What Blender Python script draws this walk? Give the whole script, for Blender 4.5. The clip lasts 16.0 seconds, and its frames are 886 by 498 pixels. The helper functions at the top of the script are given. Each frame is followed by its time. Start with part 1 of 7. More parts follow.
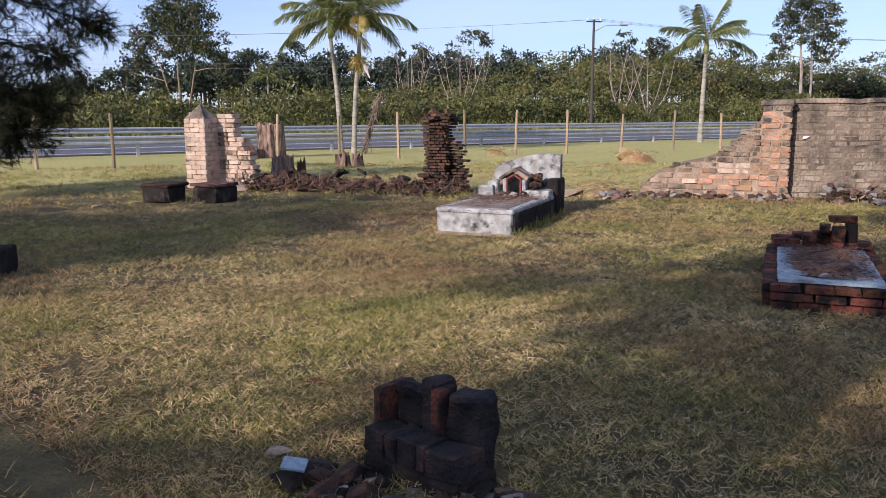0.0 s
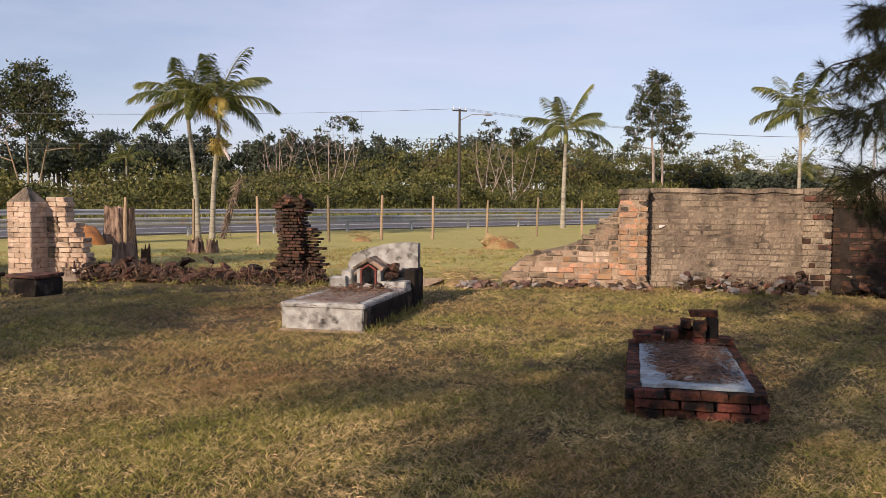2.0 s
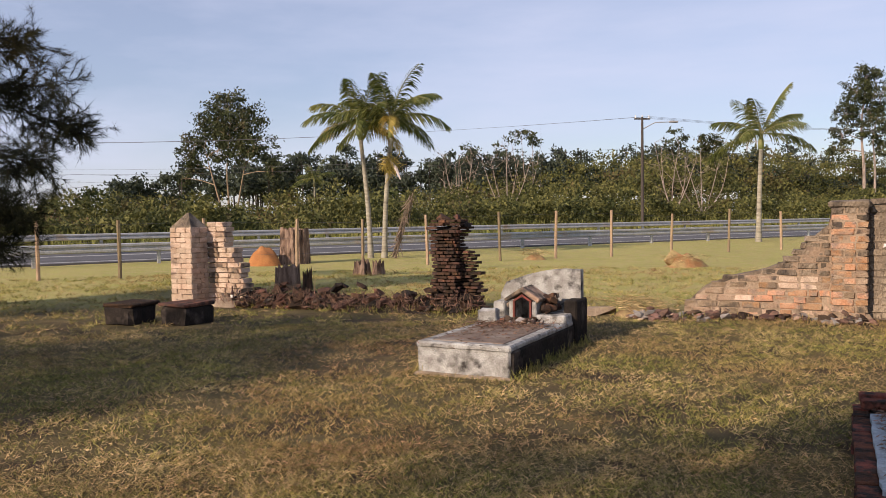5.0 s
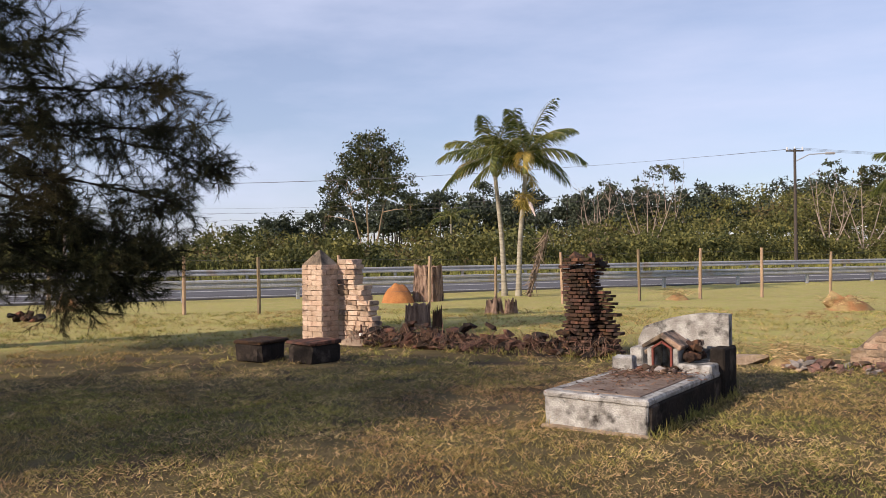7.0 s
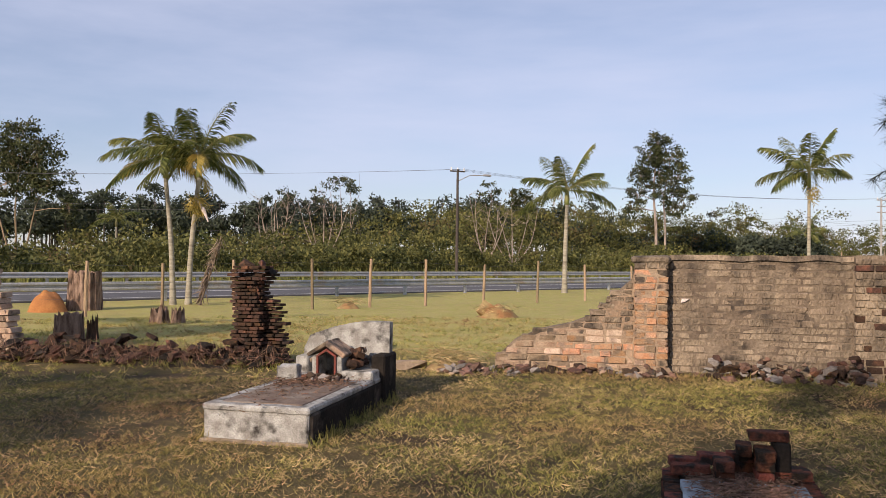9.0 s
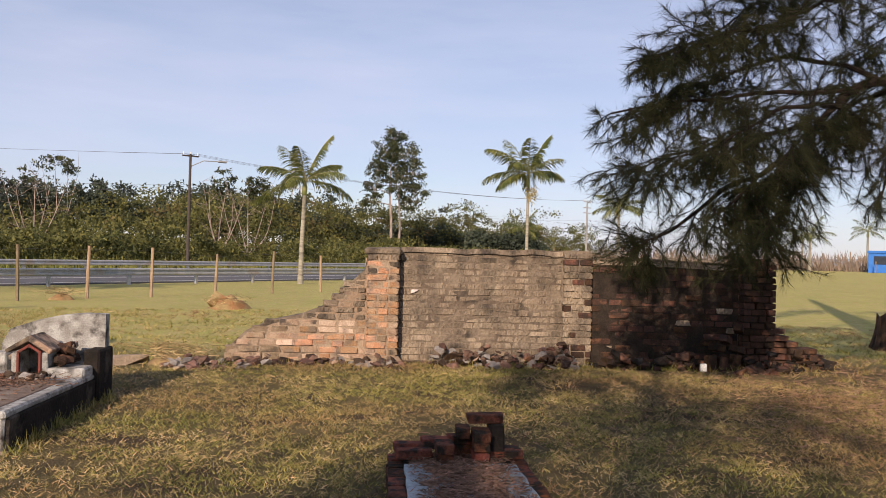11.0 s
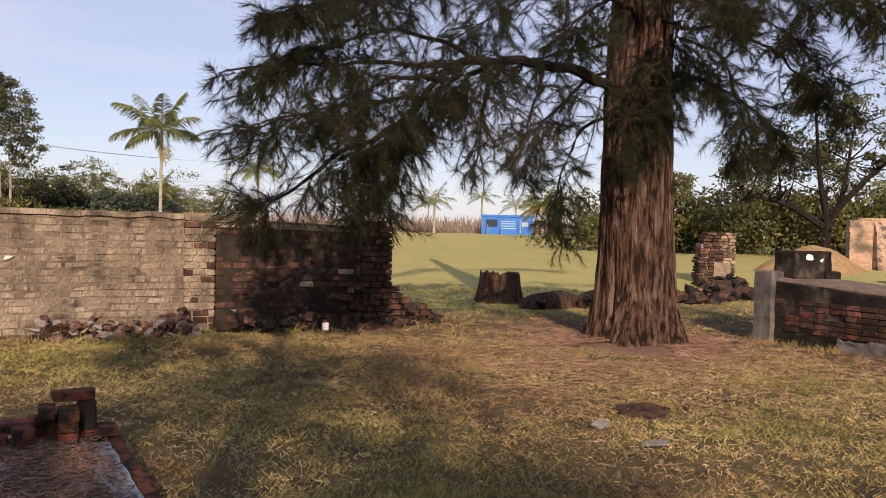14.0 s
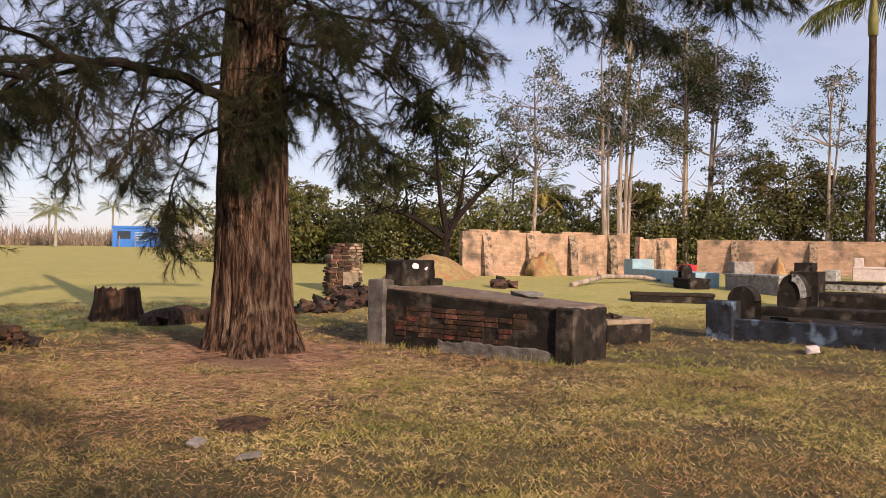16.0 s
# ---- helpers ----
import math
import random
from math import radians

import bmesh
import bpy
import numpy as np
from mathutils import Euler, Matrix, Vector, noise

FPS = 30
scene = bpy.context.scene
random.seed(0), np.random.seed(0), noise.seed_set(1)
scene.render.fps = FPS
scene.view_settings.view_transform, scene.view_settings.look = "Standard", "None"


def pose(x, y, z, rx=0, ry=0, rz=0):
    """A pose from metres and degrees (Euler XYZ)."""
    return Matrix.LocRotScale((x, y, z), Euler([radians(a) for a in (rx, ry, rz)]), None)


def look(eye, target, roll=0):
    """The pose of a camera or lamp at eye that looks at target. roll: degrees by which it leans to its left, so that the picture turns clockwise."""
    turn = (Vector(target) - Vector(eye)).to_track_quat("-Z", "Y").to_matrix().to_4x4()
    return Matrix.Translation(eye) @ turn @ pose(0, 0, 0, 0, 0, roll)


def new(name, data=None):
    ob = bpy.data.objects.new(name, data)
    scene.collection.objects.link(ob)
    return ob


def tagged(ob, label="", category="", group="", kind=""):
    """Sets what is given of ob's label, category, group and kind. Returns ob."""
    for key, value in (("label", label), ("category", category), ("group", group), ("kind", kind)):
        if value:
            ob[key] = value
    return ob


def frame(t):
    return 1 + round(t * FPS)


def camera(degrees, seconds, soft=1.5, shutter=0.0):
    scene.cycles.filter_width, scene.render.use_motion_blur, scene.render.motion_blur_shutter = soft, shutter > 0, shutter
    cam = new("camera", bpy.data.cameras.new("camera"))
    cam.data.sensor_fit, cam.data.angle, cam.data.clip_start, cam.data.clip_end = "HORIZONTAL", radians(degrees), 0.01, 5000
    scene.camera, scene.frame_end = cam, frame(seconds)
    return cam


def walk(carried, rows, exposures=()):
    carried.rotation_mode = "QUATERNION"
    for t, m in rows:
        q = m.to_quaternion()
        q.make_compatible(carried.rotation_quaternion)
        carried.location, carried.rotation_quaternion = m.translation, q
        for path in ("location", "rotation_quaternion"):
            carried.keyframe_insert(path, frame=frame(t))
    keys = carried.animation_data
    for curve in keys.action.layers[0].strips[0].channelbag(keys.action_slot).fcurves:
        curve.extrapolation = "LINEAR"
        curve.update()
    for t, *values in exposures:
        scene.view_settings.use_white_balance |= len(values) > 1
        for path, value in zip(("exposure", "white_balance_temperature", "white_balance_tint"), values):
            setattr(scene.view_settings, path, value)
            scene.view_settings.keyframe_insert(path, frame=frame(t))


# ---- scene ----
cam = camera(56.8, 16.0, soft=0.3)
METRES, EYE, TILT, LEAN, TURN = 4.2, 1.5, -1.35, 0.8, 21.8
ROWS = [
    (0.0, 0.0, 0.0, 0.0, 0.1, -7.96, -0.71),
    (0.5, 0.0085, 0.0247, 0.0048, -1.74, -3.63, -1.28),
    (1.0, 0.0134, 0.0843, 0.0127, -3.95, -2.41, -1.6),
    (1.5, 0.0274, 0.1296, 0.0125, -6.75, -2.04, -1.32),
    (2.0, 0.0725, 0.1849, 0.0129, -8.79, -1.99, -1.05),
    (2.5, 0.1034, 0.2308, 0.0178, -10.15, -1.94, -1.67),
    (3.0, 0.1176, 0.3136, 0.0244, -10.34, -1.32, -1.25),
    (3.5, 0.1302, 0.379, 0.0244, -8.6, -0.66, -0.17),
    (4.0, 0.1672, 0.438, 0.035, -1.64, -0.72, -0.24),
    (4.5, 0.1795, 0.4623, 0.0355, 2.2, -1.42, -0.27),
    (5.0, 0.1781, 0.5207, 0.0425, 3.98, -1.16, -0.15),
    (7.5, 0.1938, 0.6688, 0.0499, 14.33, 1.58, -0.54),
    (8.0, 0.2007, 0.6798, 0.0499, 1.34, 2.03, -1.15),
    (8.5, 0.2061, 0.6737, 0.0494, -5.15, 2.26, -1.27),
    (11.0, 0.2265, 0.6845, 0.0469, -26.97, 2.14, -1.64),
    (11.5, 0.2323, 0.6913, 0.0464, -30.77, 1.65, -1.95),
    (12.0, 0.2397, 0.6945, 0.0461, -33.8, 1.04, -2.03),
    (12.5, 0.2484, 0.6949, 0.0459, -38.25, 0.57, -1.79),
    (13.0, 0.2596, 0.6934, 0.0456, -42.98, 0.09, -1.21),
    (13.5, 0.2713, 0.6796, 0.0481, -46.76, -0.01, -0.84),
    (14.0, 0.2898, 0.6641, 0.0468, -51.55, 0.1, -0.9),
    (14.5, 0.3037, 0.6449, 0.0477, -56.71, 0.19, -1.0),
    (15.0, 0.3192, 0.6214, 0.0481, -61.98, 0.37, -0.98),
    (15.5, 0.3025, 0.5924, 0.0455, -68.72, 0.92, -0.44),
    (16.0, 0.3362, 0.5801, 0.0498, -75.96, 1.05, 0.14),
]
walk(cam, [(t, pose(0, 0, EYE, TILT, LEAN, TURN) @ pose(METRES * x, METRES * y, METRES * z, 90 + pitch, roll, yaw)) for t, x, y, z, yaw, pitch, roll in ROWS],
     exposures=[(0.0, 0.44, 5400, 22), (0.6, 0.27, 5900, 21), (1.6, 0.26, 6500, 22), (5.0, 0.28, 6450, 21), (7.4, 0.36, 6250, 19), (8.0, 0.24, 6250, 17), (8.6, 0.24, 6350, 19), (12.5, 0.26, 6550, 22), (16.0, 0.38, 6850, 24)])

# ---- sun and sky ----
SUN = Vector((-0.37, -0.93, 0.47)).normalized()
world = bpy.data.worlds.new("sky")
scene.world = world
world.use_nodes = True
wn, wl = world.node_tree.nodes, world.node_tree.links
sky = wn.new("ShaderNodeTexSky")
sky.sky_type, sky.sun_disc = "NISHITA", False
sky.sun_elevation, sky.sun_rotation = math.asin(SUN.z), math.atan2(SUN.x, SUN.y)
sky.air_density, sky.dust_density, sky.ozone_density = 1.0, 0.5, 2.5
tc = wn.new("ShaderNodeTexCoord")
mp = wn.new("ShaderNodeMapping")
mp.inputs["Scale"].default_value = (1.2, 2.2, 7.0)
mp.inputs["Rotation"].default_value = (0.25, 0.1, 0.5)
wl.new(tc.outputs["Generated"], mp.inputs["Vector"])
cn = wn.new("ShaderNodeTexNoise")
cn.inputs["Scale"].default_value, cn.inputs["Detail"].default_value, cn.inputs["Roughness"].default_value = 1.3, 7, 0.55
wl.new(mp.outputs["Vector"], cn.inputs["Vector"])
cr = wn.new("ShaderNodeValToRGB")
cr.color_ramp.elements[0].position, cr.color_ramp.elements[1].position = 0.36, 0.78
cr.color_ramp.elements[0].color = (0.36, 0.36, 0.36, 1)
wl.new(cn.outputs["Fac"], cr.inputs["Fac"])
cm = wn.new("ShaderNodeMix")
cm.data_type = "RGBA"
cm.inputs["B"].default_value = (6.4, 7.0, 8.3, 1)
cf = wn.new("ShaderNodeMath")
cf.operation = "MULTIPLY"
cf.inputs[1].default_value = 0.85
wl.new(cr.outputs["Color"], cf.inputs[0])
wl.new(cf.outputs[0], cm.inputs["Factor"])
wl.new(sky.outputs["Color"], cm.inputs["A"])
wl.new(cm.outputs["Result"], wn["Background"].inputs["Color"])
wn["Background"].inputs["Strength"].default_value = 0.092
sun = new("sun", bpy.data.lights.new("sun", "SUN"))
sun.data.energy, sun.data.angle, sun.data.color = 4.7, radians(0.6), (1.0, 0.83, 0.60)
sun.matrix_world = look(SUN * 50, (0, 0, 0))

# ---- materials ----
MATS = {}


def mat(name, c1, c2, scale=8.0, rough=0.9, bump=0.3, c3=None, fine=60.0, spread=(0.35, 0.65), obj=0.0, island=0.0, metal=0.0,
        stretch=(1, 1, 1), c3_at=(0.55, 0.7), sub=0.0, dist=0.02, spec=0.25, patch=0.37, deep=6):
    """Two-scale noise colours, a third patchy colour, fine bump; obj/island: value spread between pieces."""
    if name in MATS:
        return MATS[name]
    m = bpy.data.materials.new(name)
    m.use_nodes = True
    n, l = m.node_tree.nodes, m.node_tree.links
    b = n["Principled BSDF"]
    b.inputs["Roughness"].default_value, b.inputs["Metallic"].default_value = rough, metal
    b.inputs["Specular IOR Level"].default_value = spec
    co = n.new("ShaderNodeTexCoord")
    ge = n.new("ShaderNodeNewGeometry")
    ma = n.new("ShaderNodeMapping")
    ma.inputs["Scale"].default_value = stretch
    l.new(ge.outputs["Position"], ma.inputs["Vector"])

    def noise_tex(s, d=5):
        t = n.new("ShaderNodeTexNoise")
        t.inputs["Scale"].default_value, t.inputs["Detail"].default_value = s, d
        l.new(ma.outputs["Vector"], t.inputs["Vector"])
        return t.outputs["Fac"]

    def ramp(fac, a, bb):
        r = n.new("ShaderNodeMapRange")
        r.inputs[1].default_value, r.inputs[2].default_value = a, bb
        l.new(fac, r.inputs[0])
        return r.outputs[0]

    def mix(fac, a, bb, mode="MIX"):
        x = n.new("ShaderNodeMix")
        x.data_type, x.blend_type = "RGBA", mode
        for key, v in (("Factor", fac), ("A", a), ("B", bb)):
            if isinstance(v, (tuple, float, int)):
                x.inputs[key].default_value = (*v, 1) if isinstance(v, tuple) else v
            else:
                l.new(v, x.inputs[key])
        return x.outputs["Result"]

    f1, f2 = noise_tex(scale), noise_tex(fine, 4)
    col = mix(ramp(f1, *spread), c1, c2)
    if c3:
        col = mix(ramp(noise_tex(scale * patch, deep), *c3_at), col, c3)
    col = mix(ramp(f2, 0.25, 0.75), mix(1.0, col, (0.72, 0.72, 0.72), "MULTIPLY"), mix(1.0, col, (1.22, 1.22, 1.22), "MULTIPLY"))
    for src, amount in ((("obj"), obj), (("isl"), island)):
        if amount:
            if src == "obj":
                oi = n.new("ShaderNodeObjectInfo")
                out = oi.outputs["Random"]
            else:
                out = ge.outputs["Random Per Island"]
            hs = n.new("ShaderNodeHueSaturation")
            vr = n.new("ShaderNodeMapRange")
            vr.inputs[3].default_value, vr.inputs[4].default_value = 1 - amount, 1 + amount
            l.new(out, vr.inputs[0])
            l.new(vr.outputs[0], hs.inputs["Value"])
            hr = n.new("ShaderNodeMapRange")
            hr.inputs[3].default_value, hr.inputs[4].default_value = 0.5 + 0.035 * amount, 0.5 - 0.035 * amount
            l.new(out, hr.inputs[0])
            l.new(hr.outputs[0], hs.inputs["Hue"])
            l.new(col, hs.inputs["Color"])
            col = hs.outputs["Color"]
    l.new(col, b.inputs["Base Color"])
    if bump:
        bu = n.new("ShaderNodeBump")
        bu.inputs["Strength"].default_value, bu.inputs["Distance"].default_value = bump, dist
        ad = n.new("ShaderNodeMath")
        l.new(f1, ad.inputs[0])
        l.new(f2, ad.inputs[1])
        l.new(ad.outputs[0], bu.inputs["Height"])
        l.new(bu.outputs["Normal"], b.inputs["Normal"])
    if sub:
        tr = n.new("ShaderNodeBsdfTranslucent")
        l.new(col, tr.inputs["Color"])
        ms = n.new("ShaderNodeMixShader")
        ms.inputs[0].default_value = sub
        l.new(b.outputs[0], ms.inputs[1])
        l.new(tr.outputs[0], ms.inputs[2])
        l.new(ms.outputs[0], n["Material Output"].inputs["Surface"])
    MATS[name] = m
    return m


M_GROUND = mat("dry grass turf", (0.13, 0.098, 0.042), (0.085, 0.07, 0.029), 3.0, 1.0, 1.0, (0.058, 0.04, 0.022), 45, (0.38, 0.62), dist=0.03, c3_at=(0.50, 0.64))
_n, _l = M_GROUND.node_tree.nodes, M_GROUND.node_tree.links
_b = _n["Principled BSDF"]
_src = _b.inputs["Base Color"].links[0].from_socket
# blend to the far field, whose sunlight is partly put into the colour
_at = _n.new("ShaderNodeAttribute")
_at.attribute_name = "lush_sunlit"
_geo = _n.new("ShaderNodeNewGeometry")
_tex = []
for _s in (0.3, 2.2, 26.0):
    _t = _n.new("ShaderNodeTexNoise")
    _t.inputs["Scale"].default_value, _t.inputs["Detail"].default_value = _s, 6
    _l.new(_geo.outputs["Position"], _t.inputs["Vector"])
    _r = _n.new("ShaderNodeMapRange")
    _r.inputs[1].default_value, _r.inputs[2].default_value = 0.38, 0.62
    _l.new(_t.outputs["Fac"], _r.inputs[0])
    _tex.append(_r.outputs[0])


def _mix(fac, a, b2):
    x = _n.new("ShaderNodeMix")
    x.data_type = "RGBA"
    for key, v in (("Factor", fac), ("A", a), ("B", b2)):
        if isinstance(v, tuple):
            x.inputs[key].default_value = (*v, 1)
        else:
            _l.new(v, x.inputs[key])
    return x.outputs["Result"]


# field colours: greener grass, brightened to stand for sun on it
_field = _mix(_tex[0], (0.45, 0.45, 0.12), (0.34, 0.375, 0.085))
_field = _mix(_tex[1], _field, (0.50, 0.42, 0.17))
_field = _mix(_tex[2], _field, (0.29, 0.245, 0.09))
_l.new(_mix(_at.outputs["Fac"], _src, _field), _b.inputs["Base Color"])
M_STRAW = mat("straw clippings", (0.47, 0.37, 0.175), (0.30, 0.225, 0.10), 0.9, 0.85, 0, (0.27, 0.175, 0.085), 9, (0.36, 0.62), island=0.75, sub=0.15, c3_at=(0.5, 0.62))
M_GREEN = mat("grass blades", (0.38, 0.345, 0.095), (0.21, 0.225, 0.055), 0.9, 0.8, 0, (0.36, 0.28, 0.105), 9, (0.36, 0.62), island=0.7, sub=0.25, c3_at=(0.48, 0.6))
M_BRICK = mat("old orange brick", (0.42, 0.215, 0.115), (0.46, 0.30, 0.19), 9, 0.95, 0.8, (0.27, 0.20, 0.15), 60, obj=0.28, c3_at=(0.48, 0.62), patch=0.7, deep=9)
M_BRICK_PALE = mat("weathered pale brick", (0.36, 0.275, 0.195), (0.27, 0.185, 0.125), 7, 0.95, 0.8, (0.085, 0.07, 0.058), 60, obj=0.28, c3_at=(0.48, 0.62), patch=0.7, deep=9)
# dark brick; on the wall's right stretch it also carries the tree shade
M_BRICK_DARK = mat("dark and shaded brick", (0.085, 0.047, 0.032), (0.042, 0.031, 0.026), 7, 0.95, 0.7, (0.17, 0.085, 0.05), 70, obj=0.45, c3_at=(0.55, 0.68), patch=0.8, spec=0.12)
M_BRICK_RED = mat("damp red brick", (0.17, 0.060, 0.036), (0.085, 0.036, 0.026), 12, 0.92, 1.0, (0.030, 0.024, 0.02), 60, obj=0.4, c3_at=(0.46, 0.58), patch=0.8, deep=9, spec=0.12)
M_LIME = mat("limewashed brick", (0.34, 0.275, 0.20), (0.225, 0.175, 0.128), 3.2, 0.97, 1.0, (0.07, 0.058, 0.048), 40, obj=0.05, c3_at=(0.47, 0.66), dist=0.04, stretch=(1, 1, 0.5), patch=0.9, deep=9)
M_MORTAR = mat("crumbling mortar", (0.33, 0.26, 0.19), (0.22, 0.17, 0.125), 5, 1.0, 0.8, (0.09, 0.075, 0.065), 50)
M_JOINT = mat("stained joint mortar", (0.22, 0.175, 0.13), (0.12, 0.092, 0.07), 4, 1.0, 1.0, (0.04, 0.034, 0.03), 30, patch=0.9)
M_MORTAR_PALE = mat("pale smeared mortar", (0.34, 0.265, 0.19), (0.27, 0.195, 0.135), 4, 1.0, 0.9, (0.13, 0.10, 0.08), 35, patch=0.9)
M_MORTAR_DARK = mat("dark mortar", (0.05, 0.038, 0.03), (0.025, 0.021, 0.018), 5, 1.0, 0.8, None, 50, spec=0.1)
M_CONC = mat("stained whitewash", (0.45, 0.45, 0.43), (0.25, 0.24, 0.22), 8, 0.95, 0.8, (0.045, 0.04, 0.036), 70, c3_at=(0.51, 0.68), patch=0.9, deep=14)
# near-black: shade on dull faces is put into the colour with the staining
M_CONC_DARK = mat("blackened and shaded render", (0.015, 0.0135, 0.0125), (0.032, 0.026, 0.022), 4, 0.95, 0.5, (0.10, 0.082, 0.068), 40, c3_at=(0.55, 0.70), spec=0.1, patch=0.8, deep=9)
M_SLAB = mat("brown tomb slab", (0.20, 0.15, 0.115), (0.13, 0.095, 0.075), 6, 0.9, 0.4, (0.26, 0.22, 0.18), 60)
M_GREY = mat("grey stone", (0.29, 0.27, 0.25), (0.19, 0.17, 0.155), 9, 0.9, 0.5, (0.13, 0.11, 0.10), 50, obj=0.25)
M_BLUEGREY = mat("bluish grey cement plate", (0.30, 0.36, 0.40), (0.22, 0.265, 0.30), 9, 0.85, 0.3, (0.15, 0.14, 0.13), 60, c3_at=(0.56, 0.68))
M_LITTER = mat("dead leaves", (0.20, 0.125, 0.085), (0.11, 0.065, 0.045), 20, 0.95, 0.3, None, 90, island=0.5)
M_NEEDLEFALL = mat("fallen needles", (0.36, 0.225, 0.15), (0.23, 0.135, 0.09), 1.5, 0.95, 0, None, 9, island=0.4)
M_RUBBLE = mat("broken stone", (0.19, 0.115, 0.082), (0.085, 0.055, 0.042), 7, 0.95, 0.8, (0.04, 0.034, 0.03), 50, obj=0.45, island=0.35, patch=0.7)
M_STUMP = mat("weathered stump wood", (0.46, 0.325, 0.245), (0.17, 0.105, 0.076), 2.6, 0.95, 1.0, (0.07, 0.047, 0.036), 25, stretch=(4, 4, 0.9), dist=0.06, c3_at=(0.53, 0.62), patch=0.8, deep=8)
M_STUMP_DARK = mat("rotten stump wood", (0.13, 0.075, 0.048), (0.04, 0.027, 0.02), 3, 0.95, 1.0, (0.20, 0.10, 0.055), 25, stretch=(5, 5, 0.8), dist=0.06, patch=0.8, deep=8)
M_BARK = mat("furrowed bark", (0.25, 0.145, 0.098), (0.04, 0.024, 0.018), 3.4, 0.98, 1.0, (0.36, 0.25, 0.185), 14, (0.36, 0.58), stretch=(6.0, 6.0, 1.0), dist=0.2, spec=0.1, c3_at=(0.52, 0.66), patch=0.6, deep=9)
M_BARK_GREY = mat("pale grey bark", (0.40, 0.32, 0.27), (0.20, 0.17, 0.14), 3, 0.9, 0.4, (0.13, 0.10, 0.085), 20, stretch=(2, 2, 0.5))
# near-black: the limbs' silhouette against the sky is put into the bark colour
M_BRANCH = mat("silhouette-dark branch bark", (0.026, 0.02, 0.017), (0.014, 0.011, 0.01), 8, 0.95, 0.5, spec=0.08)
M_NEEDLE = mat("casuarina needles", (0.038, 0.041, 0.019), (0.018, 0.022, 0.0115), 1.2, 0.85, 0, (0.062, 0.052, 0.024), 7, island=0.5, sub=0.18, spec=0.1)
M_LEAF = mat("gum leaves", (0.075, 0.088, 0.033), (0.035, 0.046, 0.02), 0.6, 0.7, 0, (0.13, 0.115, 0.055), 5, island=0.6, sub=0.2, patch=1.2)
M_BUSH = mat("woodland leaves", (0.17, 0.165, 0.05), (0.045, 0.06, 0.021), 0.45, 0.8, 0, (0.12, 0.085, 0.04), 2, island=0.4, sub=0.22, patch=0.5)
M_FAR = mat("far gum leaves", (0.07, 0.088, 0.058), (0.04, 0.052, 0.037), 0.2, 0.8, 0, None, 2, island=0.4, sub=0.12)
M_PALM = mat("palm leaflets", (0.22, 0.225, 0.066), (0.085, 0.115, 0.032), 0.9, 0.5, 0, None, 6, island=0.5, sub=0.35)
M_PALM_DRY = mat("yellowed palm leaflets", (0.47, 0.36, 0.10), (0.30, 0.24, 0.06), 0.9, 0.7, 0, None, 6, island=0.3, sub=0.3)
M_PALM_TRUNK = mat("ringed palm trunk", (0.36, 0.34, 0.27), (0.25, 0.225, 0.175), 2, 0.85, 0.4, (0.17, 0.15, 0.12), 14, stretch=(1, 1, 6))
M_SHAFT = mat("green crownshaft", (0.20, 0.24, 0.08), (0.30, 0.25, 0.12), 2, 0.6, 0.1)
M_EARTH = mat("orange earth", (0.34, 0.175, 0.075), (0.26, 0.13, 0.06), 4, 1.0, 0.9, (0.36, 0.26, 0.13), 30, c3_at=(0.45, 0.6))
M_TERMITE = mat("termite earth", (0.42, 0.19, 0.065), (0.33, 0.14, 0.05), 4, 1.0, 0.9, (0.27, 0.12, 0.05), 30)
M_HEAP = mat("grassy earth heap", (0.33, 0.25, 0.115), (0.25, 0.165, 0.08), 5, 1.0, 1.0, (0.30, 0.155, 0.07), 30, c3_at=(0.5, 0.62))
M_ASPHALT = mat("worn asphalt", (0.115, 0.115, 0.12), (0.085, 0.085, 0.09), 1.5, 0.85, 0.2, None, 60)
M_PAINT = mat("road paint", (0.62, 0.62, 0.60), (0.50, 0.50, 0.48), 6, 0.7, 0)
M_STEEL = mat("galvanised steel", (0.46, 0.47, 0.48), (0.36, 0.37, 0.38), 3, 0.5, 0.05, (0.40, 0.34, 0.28), 20, metal=0.35)
M_POST = mat("rough fence timber", (0.36, 0.27, 0.17), (0.24, 0.175, 0.115), 5, 0.95, 0.5, None, 30, obj=0.3, stretch=(4, 4, 0.8))
M_POLE = mat("dark utility timber", (0.085, 0.07, 0.06), (0.055, 0.047, 0.042), 5, 0.9, 0.3, None, 30, stretch=(4, 4, 0.6))
M_CONCPOLE = mat("concrete pole", (0.36, 0.35, 0.34), (0.28, 0.27, 0.26), 4, 0.9, 0.2)
M_WIRE = mat("cable", (0.10, 0.10, 0.11), (0.07, 0.07, 0.08), 4, 0.7, 0)
M_BLUE = mat("bright blue paint", (0.02, 0.14, 0.50), (0.03, 0.17, 0.55), 2, 0.5, 0)
M_NAVY = mat("dark window", (0.02, 0.03, 0.05), (0.03, 0.04, 0.06), 2, 0.3, 0)
M_WHITE = mat("white paint", (0.75, 0.75, 0.74), (0.62, 0.62, 0.61), 6, 0.7, 0.1)
M_SKYBLUE = mat("pale blue limewash", (0.30, 0.45, 0.52), (0.24, 0.36, 0.42), 4, 0.9, 0.3, (0.34, 0.34, 0.33), 40)
M_BLUESTAIN = mat("blackened blue limewash", (0.035, 0.042, 0.058), (0.02, 0.02, 0.022), 4, 0.95, 0.5, (0.13, 0.19, 0.27), 40, c3_at=(0.55, 0.68), patch=0.7, deep=9, spec=0.1)
